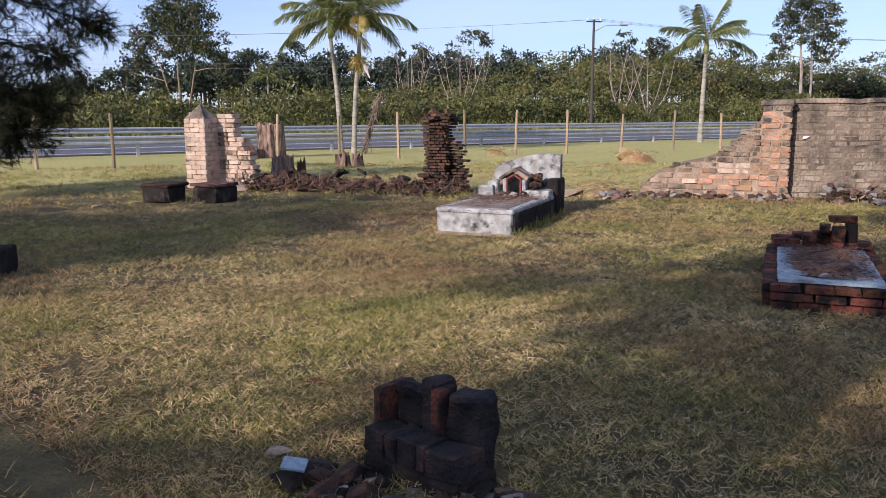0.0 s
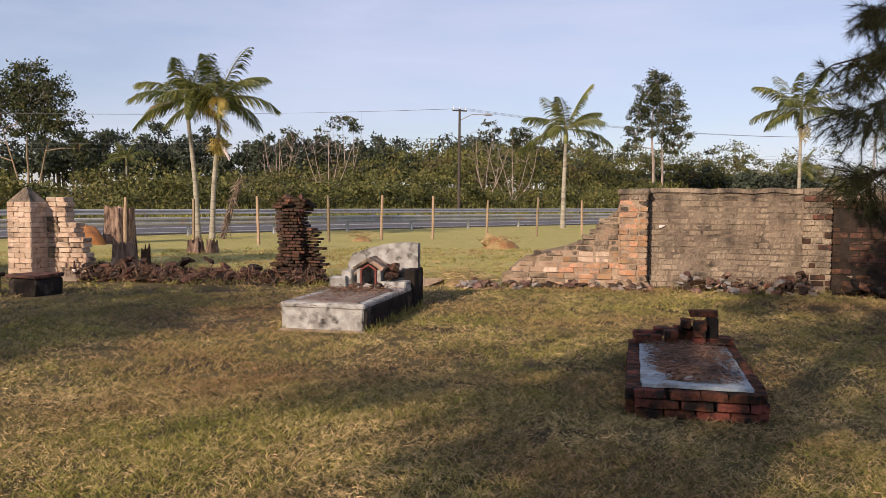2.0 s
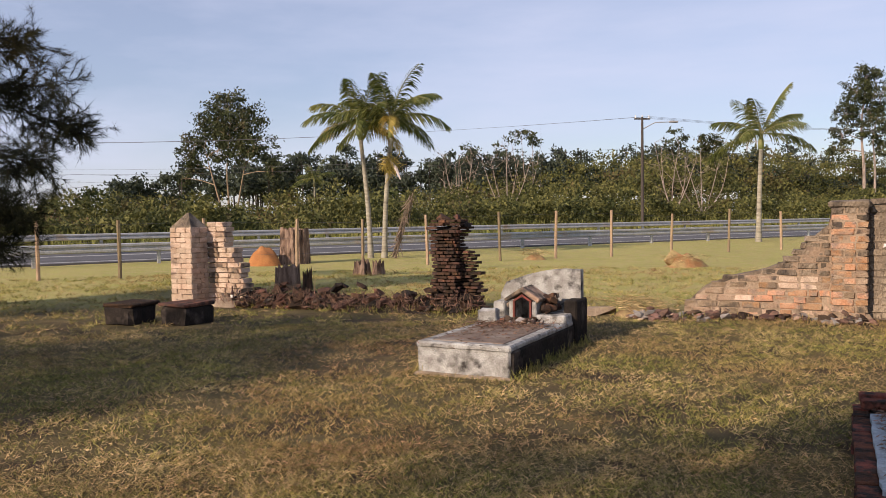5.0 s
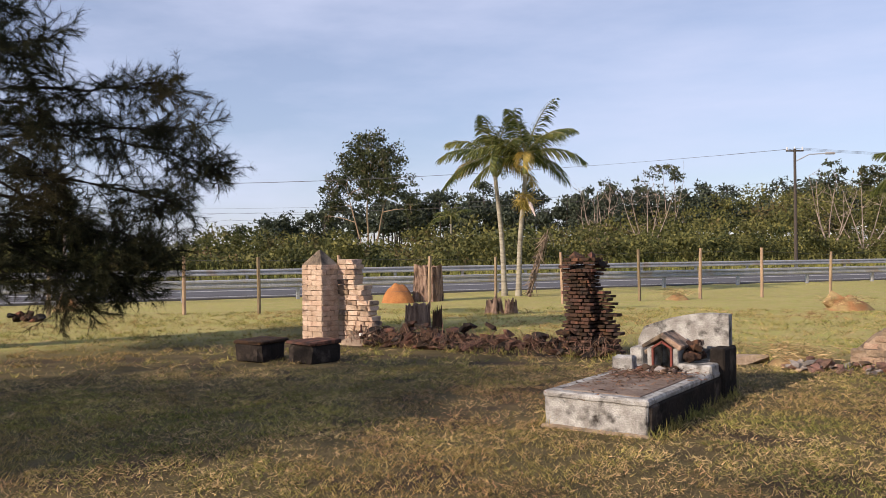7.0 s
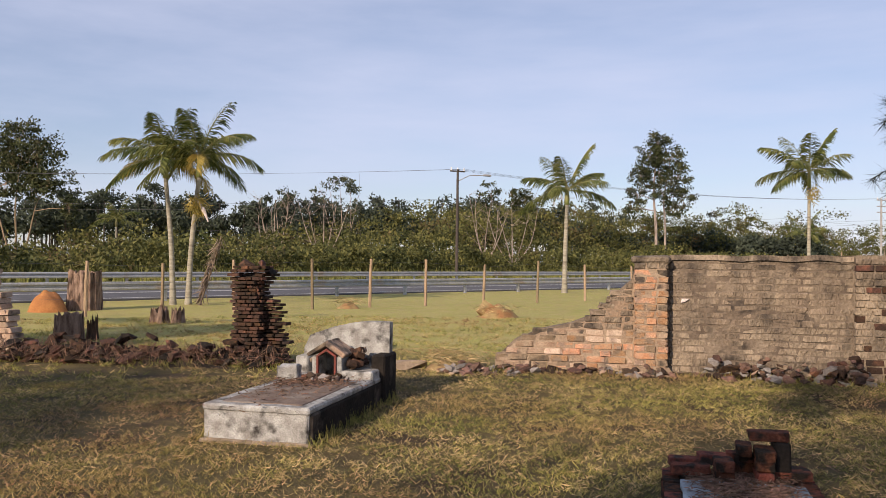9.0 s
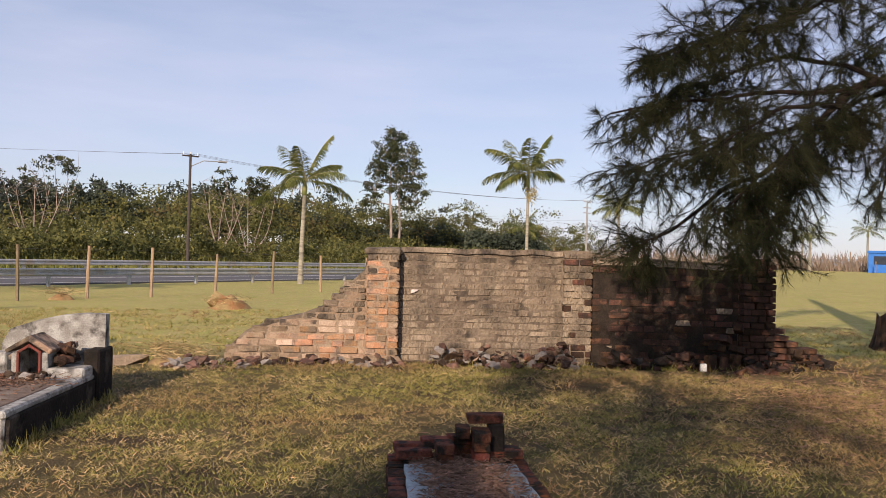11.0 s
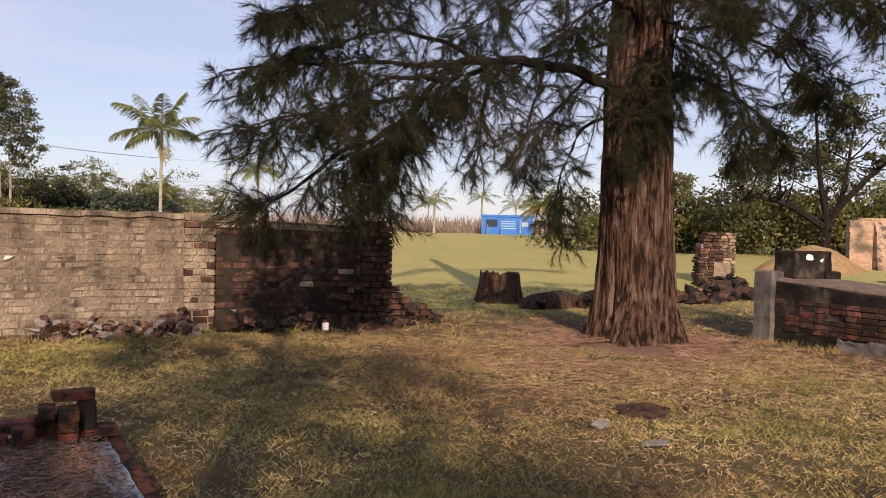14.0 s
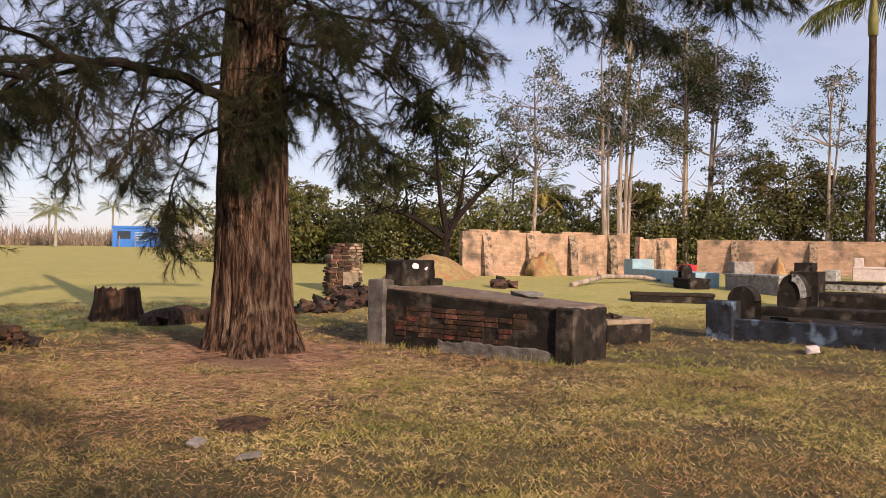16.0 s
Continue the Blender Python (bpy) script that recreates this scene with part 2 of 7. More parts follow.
M_RED = mat("red cloth", (0.50, 0.05, 0.06), (0.38, 0.03, 0.04), 5, 0.9, 0.2)
M_PINK = mat("faded white cloth", (0.62, 0.54, 0.52), (0.50, 0.42, 0.40), 9, 0.95, 0.3)
M_RUST = mat("oxide red paint", (0.20, 0.055, 0.04), (0.13, 0.04, 0.03), 8, 0.8, 0.3)
M_GLASS_BROWN = mat("brown bottle glass", (0.06, 0.022, 0.012), (0.05, 0.018, 0.01), 8, 0.15, 0, spec=0.6)
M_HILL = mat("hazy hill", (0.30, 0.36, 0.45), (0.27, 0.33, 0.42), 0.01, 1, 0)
M_DRYBRUSH = mat("dry scrub", (0.30, 0.235, 0.175), (0.23, 0.175, 0.135), 0.5, 0.95, 0, None, 4, island=0.35, sub=0.2)
M_WEED = mat("roadside weeds", (0.30, 0.29, 0.09), (0.18, 0.21, 0.06), 0.4, 0.9, 0, None, 5, island=0.35, sub=0.25)

# ---- mesh helpers ----
R = random.Random(7)


class Build:
    """Collects vertices and faces for one mesh."""

    def __init__(self):
        self.v, self.f = [], []

    def add(self, verts, faces):
        k = len(self.v)
        self.v += [tuple(p) for p in verts]
        self.f += [tuple(i + k for i in q) for q in faces]

    def tube(self, pts, radii, sides=8, cap=True, wobble=0.0, seed=0):
        pts = [Vector(p) for p in pts]
        rr = random.Random(seed)
        k, n = len(self.v), len(pts)
        for i, p in enumerate(pts):
            d = (pts[min(i + 1, n - 1)] - pts[max(i - 1, 0)]).normalized()
            a = d.orthogonal().normalized() if abs(d.z) < 0.9 else Vector((1, 0, 0)) - d * d.x
            a.normalize()
            b = d.cross(a)
            for s in range(sides):
                w = math.tau * s / sides
                q = radii[i] * (1 + wobble * (rr.random() - 0.5) * 2)
                self.v.append(tuple(p + (a * math.cos(w) + b * math.sin(w)) * q))
        for i in range(n - 1):
            for s in range(sides):
                t = (s + 1) % sides
                self.f.append((k + i * sides + s, k + i * sides + t, k + (i + 1) * sides + t, k + (i + 1) * sides + s))
        if cap:
            self.f.append(tuple(k + (n - 1) * sides + s for s in range(sides)))
            self.f.append(tuple(k + s for s in reversed(range(sides))))

    def box(self, lo, hi, ch=0.0, jit=0.0, rr=None):
        """A chamfered, slightly uneven box."""
        bm = bmesh.new()
        bmesh.ops.create_cube(bm, size=1)
        for v in bm.verts:
            for a in range(3):
                v.co[a] = lo[a] if v.co[a] < 0 else hi[a]
        if ch:
            bmesh.ops.bevel(bm, geom=bm.edges[:], offset=ch, segments=1, affect="EDGES")
        rr = rr or R
        if jit:
            for v in bm.verts:
                v.co += Vector((rr.uniform(-jit, jit), rr.uniform(-jit, jit), rr.uniform(-jit, jit)))
        bm.verts.index_update()
        self.add([v.co for v in bm.verts], [[v.index for v in f.verts] for f in bm.faces])
        bm.free()

    def mesh(self, name, material, smooth=False):
        me = bpy.data.meshes.new(name)
        me.from_pydata(self.v, [], self.f)
        me.materials.append(material)
        if smooth:
            me.polygons.foreach_set("use_smooth", [True] * len(me.polygons))
        me.update()
        return me


def thing(name, at, label="", category="", group="", kind="", rz=0.0):
    ob = new(name)
    ob.empty_display_size = 0.1
    ob.matrix_world = pose(*at, 0, 0, rz)
    return tagged(ob, label, category, group, kind)


def part(name, b, material, parent, label="", smooth=False, m=None):
    ob = new(name, b.mesh(name, material, smooth) if isinstance(b, Build) else b)
    ob.parent = parent
    if m is not None:
        ob.matrix_basis = m
    return tagged(ob, label)


def solo(name, b, material, label="", category="", group="", kind="", smooth=False, m=None):
    ob = new(name, b.mesh(name, material, smooth) if isinstance(b, Build) else b)
    if m is not None:
        ob.matrix_world = m
    return tagged(ob, label, category, group, kind)


def sstep(a, b, x):
    t = min(1, max(0, (x - a) / (b - a)))
    return t * t * (3 - 2 * t)


def gz(x, y):
    """Height of the ground."""
    z = 0.13 * math.exp(-((y - 15.0) / 2.6) ** 2) * sstep(-5, -1, x) * (1 - sstep(7, 11, x))
    r = 0.83 * x + 0.55 * y
    e = sstep(0, 16, x)
    z += e * (0.45 * sstep(20, 40, r) + 1.0 * sstep(40, 110, r))
    d = math.hypot(x, y)
    if d < 45:
        z += 0.02 * noise.noise((x * 0.5, y * 0.5, 3)) + 0.01 * noise.noise((x * 1.7, y * 1.7, 8))
    return z


# brick meshes: unit boxes with worn corners, shared by all the bricks
def brick_meshes(material, key, count=5, wear=0.035, edge=0.07):
    out = []
    rr = random.Random(key)
    for i in range(count):
        bm = bmesh.new()
        bmesh.ops.create_cube(bm, size=1)
        bmesh.ops.bevel(bm, geom=bm.edges[:], offset=edge, segments=1, affect="EDGES")
        for v in bm.verts:
            v.co += Vector([rr.uniform(-wear, wear) for _ in range(3)])
        me = bpy.data.meshes.new("brick")
        bm.to_mesh(me)
        bm.free()
        me.materials.append(material)
        out.append(me)
    return out


BR = brick_meshes(M_BRICK, 1, 8, 0.055, 0.09)
BP = brick_meshes(M_BRICK_PALE, 2, 8, 0.055, 0.09)
M_BRICK_PINK = mat("sun-bleached pinkish brick", (0.55, 0.43, 0.33), (0.45, 0.32, 0.235), 6, 0.95, 0.7, (0.24, 0.18, 0.14), 60, obj=0.15, c3_at=(0.56, 0.70), patch=0.8, deep=9)
BPK = brick_meshes(M_BRICK_PINK, 9, 8, 0.06, 0.09)
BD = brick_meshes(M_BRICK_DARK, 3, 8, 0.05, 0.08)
BRED = brick_meshes(M_BRICK_RED, 4)
BL = brick_meshes(M_LIME, 5, 8, 0.07, 0.10)


def brick(meshes, parent, at, size, rz=0.0, rr=R, tilt=0.0, name="brick"):
    ob = new(name, meshes[rr.randrange(len(meshes))])
    ob.parent = parent
    ob.matrix_basis = pose(*at, rr.uniform(-tilt, tilt), rr.uniform(-tilt, tilt), rz + rr.uniform(-1, 1) * (1 + tilt)) @ Matrix.Diagonal((*size, 1))
    return ob


def stone_mesh(seed, material, size=(1, 1, 1), sub=2):
    """An angular broken stone: the hull of scattered points, edges knocked off."""
    rr = random.Random(seed * 7 + 1)
    bm = bmesh.new()
    for _ in range(13):
        p = Vector((rr.uniform(-1, 1), rr.uniform(-1, 1), rr.uniform(-1, 1)))
        p = p / max(0.35, max(abs(p.x), abs(p.y), abs(p.z))) * rr.uniform(0.40, 0.52)
        bm.verts.new(Vector([p[k] * size[k] for k in range(3)]))
    bmesh.ops.convex_hull(bm, input=bm.verts[:])
    bmesh.ops.delete(bm, geom=[v for v in bm.verts if not v.link_faces], context="VERTS")
    me = bpy.data.meshes.new("stone")
    bm.to_mesh(me)
    bm.free()
    me.materials.append(material)
    return me


STONES = [stone_mesh(i, (M_RUBBLE, M_RUBBLE, M_GREY, M_BRICK_DARK, M_BRICK_PALE)[i % 5], sub=1 + i % 2) for i in range(10)]
DARK_STONES = [stone_mesh(20 + i, (M_BRICK_DARK, M_BRICK_DARK, M_CONC_DARK)[i % 3], sub=1 + i % 2) for i in range(9)]


def rubble(name, label, spots, count, seed, meshes, smin=0.06, smax=0.2, heap=0.12, flat=0.6, category="rubble", base=None):
    """A heap of separate stones spread along spots of (x, y, radius)."""
    rr = random.Random(seed)
    x0, y0, _ = spots[0]
    heap_ob = thing(name, (x0, y0, gz(x0, y0)), label, category)
    for _ in range(count):
        x, y, rad = spots[rr.randrange(len(spots))]
        a, q = rr.uniform(0, math.tau), rad * math.sqrt(rr.random())
        px, py = x + q * math.cos(a), y + q * 0.6 * math.sin(a)
        s = rr.uniform(smin, smax) * (1 if rr.random() < 0.85 else 1.35)
        up = heap * max(0, 1 - q / rad) * rr.random()
        ob = new("stone", meshes[rr.randrange(len(meshes))])
        ob.parent = heap_ob
        ob.matrix_basis = pose(px - x0, py - y0, gz(px, py) - gz(x0, y0) + up + s * flat * 0.3, rr.uniform(-30, 30), rr.uniform(-30, 30), rr.uniform(0, 360)) @ Matrix.Diagonal((s * rr.uniform(0.8, 1.5), s, s * flat, 1))
    return heap_ob


# ---- ground ----
def ground():
    xs = sorted(set([round(-26 + 0.5 * i, 2) for i in range(120)] + [-3000, -900, -400, -200, -120, -80, -60, -45, -35, 37, 42, 50, 60, 75, 95, 120, 200, 400, 900, 3000]))
    ys = sorted(set([round(-14 + 0.5 * i, 2) for i in range(120)] + [-3000, -900, -300, -100, -50, -25, 50, 55, 62, 70, 85, 105, 150, 250, 500, 1000, 3000]))
    b = Build()
    b.v = [(x, y, gz(x, y)) for y in ys for x in xs]
    w = len(xs)
    b.f = [(j * w + i, j * w + i + 1, (j + 1) * w + i + 1, (j + 1) * w + i) for j in range(len(ys) - 1) for i in range(w - 1)]
    ob = solo("ground", b, M_GROUND, "dry mown grass with bare brown patches", "ground", kind="structure", smooth=True)
    # mask of the greener field that is coloured as sunlit
    lush_sunlit = ob.data.attributes.new("lush_sunlit", "FLOAT", "POINT")
    vals = []
    for v in ob.data.vertices:
        x, y = v.co.x, v.co.y
        n1 = 1.5 * noise.noise((x * 0.25, y * 0.25, 6)) + 0.8 * noise.noise((x * 0.7, y * 0.7, 2))
        vals.append(max(sstep(14.5, 18.5, y + n1), sstep(11.5, 15, -x + n1), sstep(19, 24, 0.83 * x + 0.55 * y + n1)))
    lush_sunlit.data.foreach_set("value", vals)


ground()

# ---- road ----
RD = Vector((0.55, 0.835, 0)).normalized()          # along the road
RN = Vector((-RD.y, RD.x, 0))                       # across it, away from the graves
R0 = Vector((-13.0, 37.4, 0))                       # foot of the near rail


def road_at(s, c, z=0.0):
    """s metres along, c metres across from the near rail."""
    p = R0 + RD * s + RN * (c - 0.0012 * s * s * (1 if s > 0 else 0.2))
    return Vector((p.x, p.y, z))


def strip(name, c0, c1, z, material, label, category, n=60, s0=-160, s1=200, **kw):
    b = Build()
    for i in range(n + 1):
        s = s0 + (s1 - s0) * i / n
        b.v += [tuple(road_at(s, c0, z)), tuple(road_at(s, c1, z)), tuple(road_at(s, c1, z - 0.3)), tuple(road_at(s, c0, z - 0.3))]
    for i in range(n):
        k = 4 * i
        for a, q in ((0, 1), (1, 2), (2, 3), (3, 0)):
            b.f.append((k + a, k + q, k + q + 4, k + a + 4))
    return solo(name, b, material, label, category, **kw)


strip("road", 1.2, 12.5, 0.06, M_ASPHALT, "grey worn asphalt country road", "road", kind="structure")
for i, (c, wd) in enumerate(((1.9, 0.15), (11.8, 0.15), (6.75, 0.12), (7.05, 0.12))):
    strip("trim", c, c + wd, 0.066, M_PAINT, "faded painted road line", "road marking", kind="structure")


def guardrail(c, z, label, s0=-120, s1=130):
    top = thing("guardrail", tuple(road_at(0, c, 0)), label, "guardrail", "roadside guardrails")
    o = road_at(0, c, 0)
    prof = [(-0.02, 0.44), (0.04, 0.47), (0.04, 0.53), (-0.02, 0.57), (-0.02, 0.62), (0.04, 0.66), (0.04, 0.72), (-0.02, 0.75)]
    b = Build()
    n = int((s1 - s0) / 4)
    for i in range(n + 1):
        s = s0 + 4 * i
        for side in (0, 0.012):
            for q, h in prof:
                b.v.append(tuple(road_at(s, c - q + side, z + h) - o))
    m = len(prof) * 2
    for i in range(n):
        for side in (0, 1):
            for j in range(len(prof) - 1):
                k = i * m + side * len(prof) + j
                b.f.append((k, k + 1, k + 1 + m, k + m))
    part("rail", b, M_STEEL, top, "corrugated galvanised rail")
    pb = Build()
    pb.box((-0.06, -0.07, -0.2), (0.06, 0.07, 0.70), 0.01)
    me = pb.mesh("post", M_STEEL)
    for i in range(n + 1):
        s = s0 + 4 * i
        p = road_at(s, c + 0.12, z) - o
        part("post", me, M_STEEL, top, m=pose(p.x, p.y, p.z, 0, 0, math.degrees(math.atan2(RD.y, RD.x))))


guardrail(0.0, 0.0, "galvanised steel crash barrier along the near road verge")
guardrail(13.2, 0.12, "galvanised steel crash barrier on the far road verge")

# ---- fence ----
FENCE = [(-26.6, 9.8), (-24.2, 12.2), (-21.6, 14.6), (-19.07, 17.03), (-17.6, 18.4), (-16.2, 20.2), (-14.7, 22.4), (-13.3, 23.9), (-11.92, 25.6), (-10.4, 28.0), (-9.1, 30.0), (-7.5, 31.5), (-5.7, 33.2), (-3.96, 35.6), (-2.2, 37.9), (-0.3, 40.2), (1.6, 42.6), (3.5, 45.0), (5.4, 47.5)]


def fence():
    f = thing("wire_fence", (-11.92, 25.6, 0), "rough timber posts strung with thin wire across the grass", "fence")
    rr = random.Random(5)
    tops = []
    for i, (x, y) in enumerate(FENCE):
        h = 1.56 + rr.uniform(-0.1, 0.12)
        lx, ly = rr.uniform(-0.05, 0.05), rr.uniform(-0.04, 0.04)
        b = Build()
        b.tube([(0, 0, -0.3), (lx * 0.5, ly * 0.5, h * 0.5), (lx, ly, h)], [0.055, 0.052, 0.046], 7, wobble=0.12, seed=i)
        part("post", b, M_POST, f, m=pose(x + 11.92, y - 25.6, gz(x, y)))
        tops.append((x + 11.92 + lx, y - 25.6 + ly, gz(x, y) + h))
    for fr in (0.93, 0.62, 0.32):
        b = Build()
        b.tube([(x, y, z * fr) for x, y, z in tops], [0.0035] * len(tops), 4)
        part("wire", b, M_WIRE, f)


fence()

# ---- the cemetery wall ----
PITCH = 0.094


def bricks_on(parent, meshes, x0, x1, y_face, z0, z1, rr, origin, length=0.30, proud=0.012, depth=0.12, keep=None, pick=None):
    """Courses of single bricks with the face at y_face, running along x."""
    k = 0
    z = z0
    while z < z1 - 0.03:
        h = min(PITCH, z1 - z)
        x = x0
        first = length * (0.5 if k % 2 else 1.0)
        while x < x1 - 0.02:
            w = min(first * rr.choice((1.0, 1.0, 0.95, 1.08, 0.75, 0.55)) + rr.uniform(-0.02, 0.02), x1 - x)
            if x1 - x - w < 0.07:
                w = x1 - x
            first = length
            cx, cz = x + w / 2, z + h / 2
            if keep is None or keep(cx, cz, rr):
                me = pick(cx, cz, rr) if pick else meshes
                brick(me, parent, (cx - origin[0], y_face + depth / 2 - rr.uniform(0, proud) - origin[1], cz - origin[2] + rr.uniform(-0.004, 0.004)), (w - rr.uniform(0.006, 0.02), depth, h - rr.uniform(0.006, 0.02)), 0, rr, 0.9)
            x += w
        z += PITCH
        k += 1


def main_wall():
    rr = random.Random(11)
    g = 0.04
    o = (0.0, 14.7, 0.0)
    w = thing("wall_north", o, "old limewashed brick cemetery wall, stained and crumbling", "wall", kind="structure")
    # core behind the brick faces
    b = Build()
    prof = [(-2.15, 0.25), (-1.88, 0.52), (-1.5, 0.68), (-1.1, 0.77), (-0.78, 0.90), (-0.52, 1.14), (-0.40, 1.27), (-0.25, 1.40), (-0.2, 1.66), (0.5, 1.72), (1.5, 1.74), (2.6, 1.75), (3.02, 1.73), (3.06, 1.70), (4.2, 1.66), (5.2, 1.63), (5.22, 1.70), (5.62, 1.70), (5.74, 1.60), (5.76, 0.55)]
    y0, y1 = 14.62 - o[1], 14.92 - o[1]
    for x, z in prof:
        b.v += [(x, y0, -0.25), (x, y0, z), (x, y1, z), (x, y1, -0.25)]
    for i in range(len(prof) - 1):
        k = 4 * i
        for a, q in ((0, 1), (1, 2), (2, 3), (3, 0)):
            b.f.append((k + a, k + a + 4, k + q + 4, k + q))
    b.f += [(0, 1, 2, 3), tuple(4 * (len(prof) - 1) + i for i in (3, 2, 1, 0))]
    part("core", b, M_JOINT, w)
    b = Build()
    b.v = [(x, y, z) for x, zt in prof[:9] for y, z in ((14.602 - o[1], -0.2), (14.602 - o[1], zt - 0.05), (14.66 - o[1], zt - 0.05), (14.66 - o[1], -0.2))]
    b.f = [(4 * k + i, 4 * k + 4 + i, 4 * k + 4 + (i + 1) % 4, 4 * k + (i + 1) % 4) for k in range(8) for i in range(4)] + [(0, 1, 2, 3), (35, 34, 33, 32)]
    part("ramp_core", b, M_MORTAR_PALE, w, "pale mortar of the broken end")

    def ramp_top(x):
        for (xa, za), (xb, zb) in zip(prof, prof[1:]):
            if xa <= x <= xb:
                return za + (zb - za) * (x - xa) / (xb - xa)
        return 0.2

    # broken ramp: orange below, grey and worn above
    bricks_on(w, BR, -2.15, -0.22, 14.604, g, 1.62, rr, o, 0.27, 0.035, 0.2, keep=lambda x, z, r: z < ramp_top(x) - 0.01,
              pick=lambda x, z, r: BL if z > 0.74 else (BP if (z > ramp_top(x) - 0.16 or x < -1.5 or r.random() < 0.25) else (BPK if r.random() < 0.3 else BR)))
    # lime-covered field
    bricks_on(w, BL, 0.25, 2.58, 14.621, g, 1.70, rr, o, 0.31, 0.014, 0.1, keep=lambda x, z, r: r.random() > 0.015)
    # right stretch: tree shade and dirt both put into dark brick colour
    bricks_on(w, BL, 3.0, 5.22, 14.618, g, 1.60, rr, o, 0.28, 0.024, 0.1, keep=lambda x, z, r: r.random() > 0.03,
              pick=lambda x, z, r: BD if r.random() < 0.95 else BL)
    # dark sheet between these bricks, shade painted into the joints
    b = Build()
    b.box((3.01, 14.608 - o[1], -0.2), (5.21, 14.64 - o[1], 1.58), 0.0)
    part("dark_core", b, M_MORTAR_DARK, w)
    pier = thing("pier", (0, 0, 0), "", "")
    pier.parent = w
    tagged(pier, "orange brick pier")
    # projecting left pier
    b = Build()
    b.box((-0.19, 14.43 - o[1], -0.2), (0.22, 14.63 - o[1], 1.66), 0.02, 0.004, rr)
    part("pier_core", b, M_MORTAR_PALE, w)
    z, k = g, 0
    while z < 1.6:
        cuts = (-0.215, 0.075, 0.245) if k % 2 else (-0.215, -0.06, 0.095, 0.245)
        for xa, xb in zip(cuts, cuts[1:]):
            me = BL if z > 1.5 else (BR if rr.random() < 0.75 else BP)
            brick(me, pier, ((xa + xb) / 2 - o[0], 14.53 - o[1] + rr.uniform(-0.008, 0.008), z + PITCH / 2), (xb - xa - 0.014, 0.22, PITCH - 0.013), 0, rr, 0.5)
        z += PITCH
        k += 1
    b = Build()
    b.box((-0.25, 14.40 - o[1], 1.62), (0.27, 14.70 - o[1], 1.73), 0.035, 0.012, rr)
    part("pier_cap", b, M_LIME, w)
    # middle pilaster
    b = Build()
    b.box((2.6, 14.54 - o[1], -0.2), (3.0, 14.66 - o[1], 1.70), 0.02, 0.01, rr)
    part("pilaster_core", b, M_LIME, w)
    bricks_on(w, BP, 2.585, 3.01, 14.525, g, 1.72, rr, o, 0.21, 0.008, 0.1, pick=lambda x, z, r: BL if r.random() < 0.8 else BD)
    # right pier of bare brick, tree shade put into its dark colour
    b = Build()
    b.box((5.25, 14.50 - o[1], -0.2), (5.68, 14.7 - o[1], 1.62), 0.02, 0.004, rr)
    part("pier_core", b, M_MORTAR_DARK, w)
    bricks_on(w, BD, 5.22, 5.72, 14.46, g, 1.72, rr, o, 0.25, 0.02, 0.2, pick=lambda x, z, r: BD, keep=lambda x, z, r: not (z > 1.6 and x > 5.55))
    # broken steps past the pier
    z, end = g, 6.75
    while z < 0.75:
        x = 5.74
        while x < end - 0.1:
            wd = rr.uniform(0.2, 0.3)
            brick(BD, w, (x + wd / 2, 14.75 - o[1] + rr.uniform(-0.03, 0.03), z + PITCH / 2), (wd - 0.014, 0.3, PITCH - 0.012), 0, rr, 1.5)
            x += wd
        end -= rr.uniform(0.08, 0.2)
        z += PITCH
    # top coping crust
    for x0, x1, zt in ((0.26, 2.58, 1.70), (2.6, 3.0, 1.715), (3.02, 5.2, 1.60)):
        b = Build()
        n = max(3, int((x1 - x0) / 0.15))
        for i in range(n + 1):
            x = x0 + (x1 - x0) * i / n
            z = zt + 0.045 + 0.022 * noise.noise((x * 3, 1, 2)) - (0.02 * (x - 3) if x > 3.02 else 0)
            for yy, dz in ((14.585, -0.07), (14.6, 0.0), (14.93, 0.0), (14.95, -0.07)):
                b.v.append((x, yy - o[1], z + dz + 0.012 * noise.noise((x * 5, yy * 9, 5))))
        for i in range(n):
            for j in range(3):
                b.f.append((4 * i + j, 4 * i + j + 1, 4 * i + 5 + j, 4 * i + 4 + j))
        b.f += [(0, 1, 2, 3), (4 * n + 3, 4 * n + 2, 4 * n + 1, 4 * n)]
        part("coping", b, M_LIME, w, "crumbling mortar coping")


main_wall()


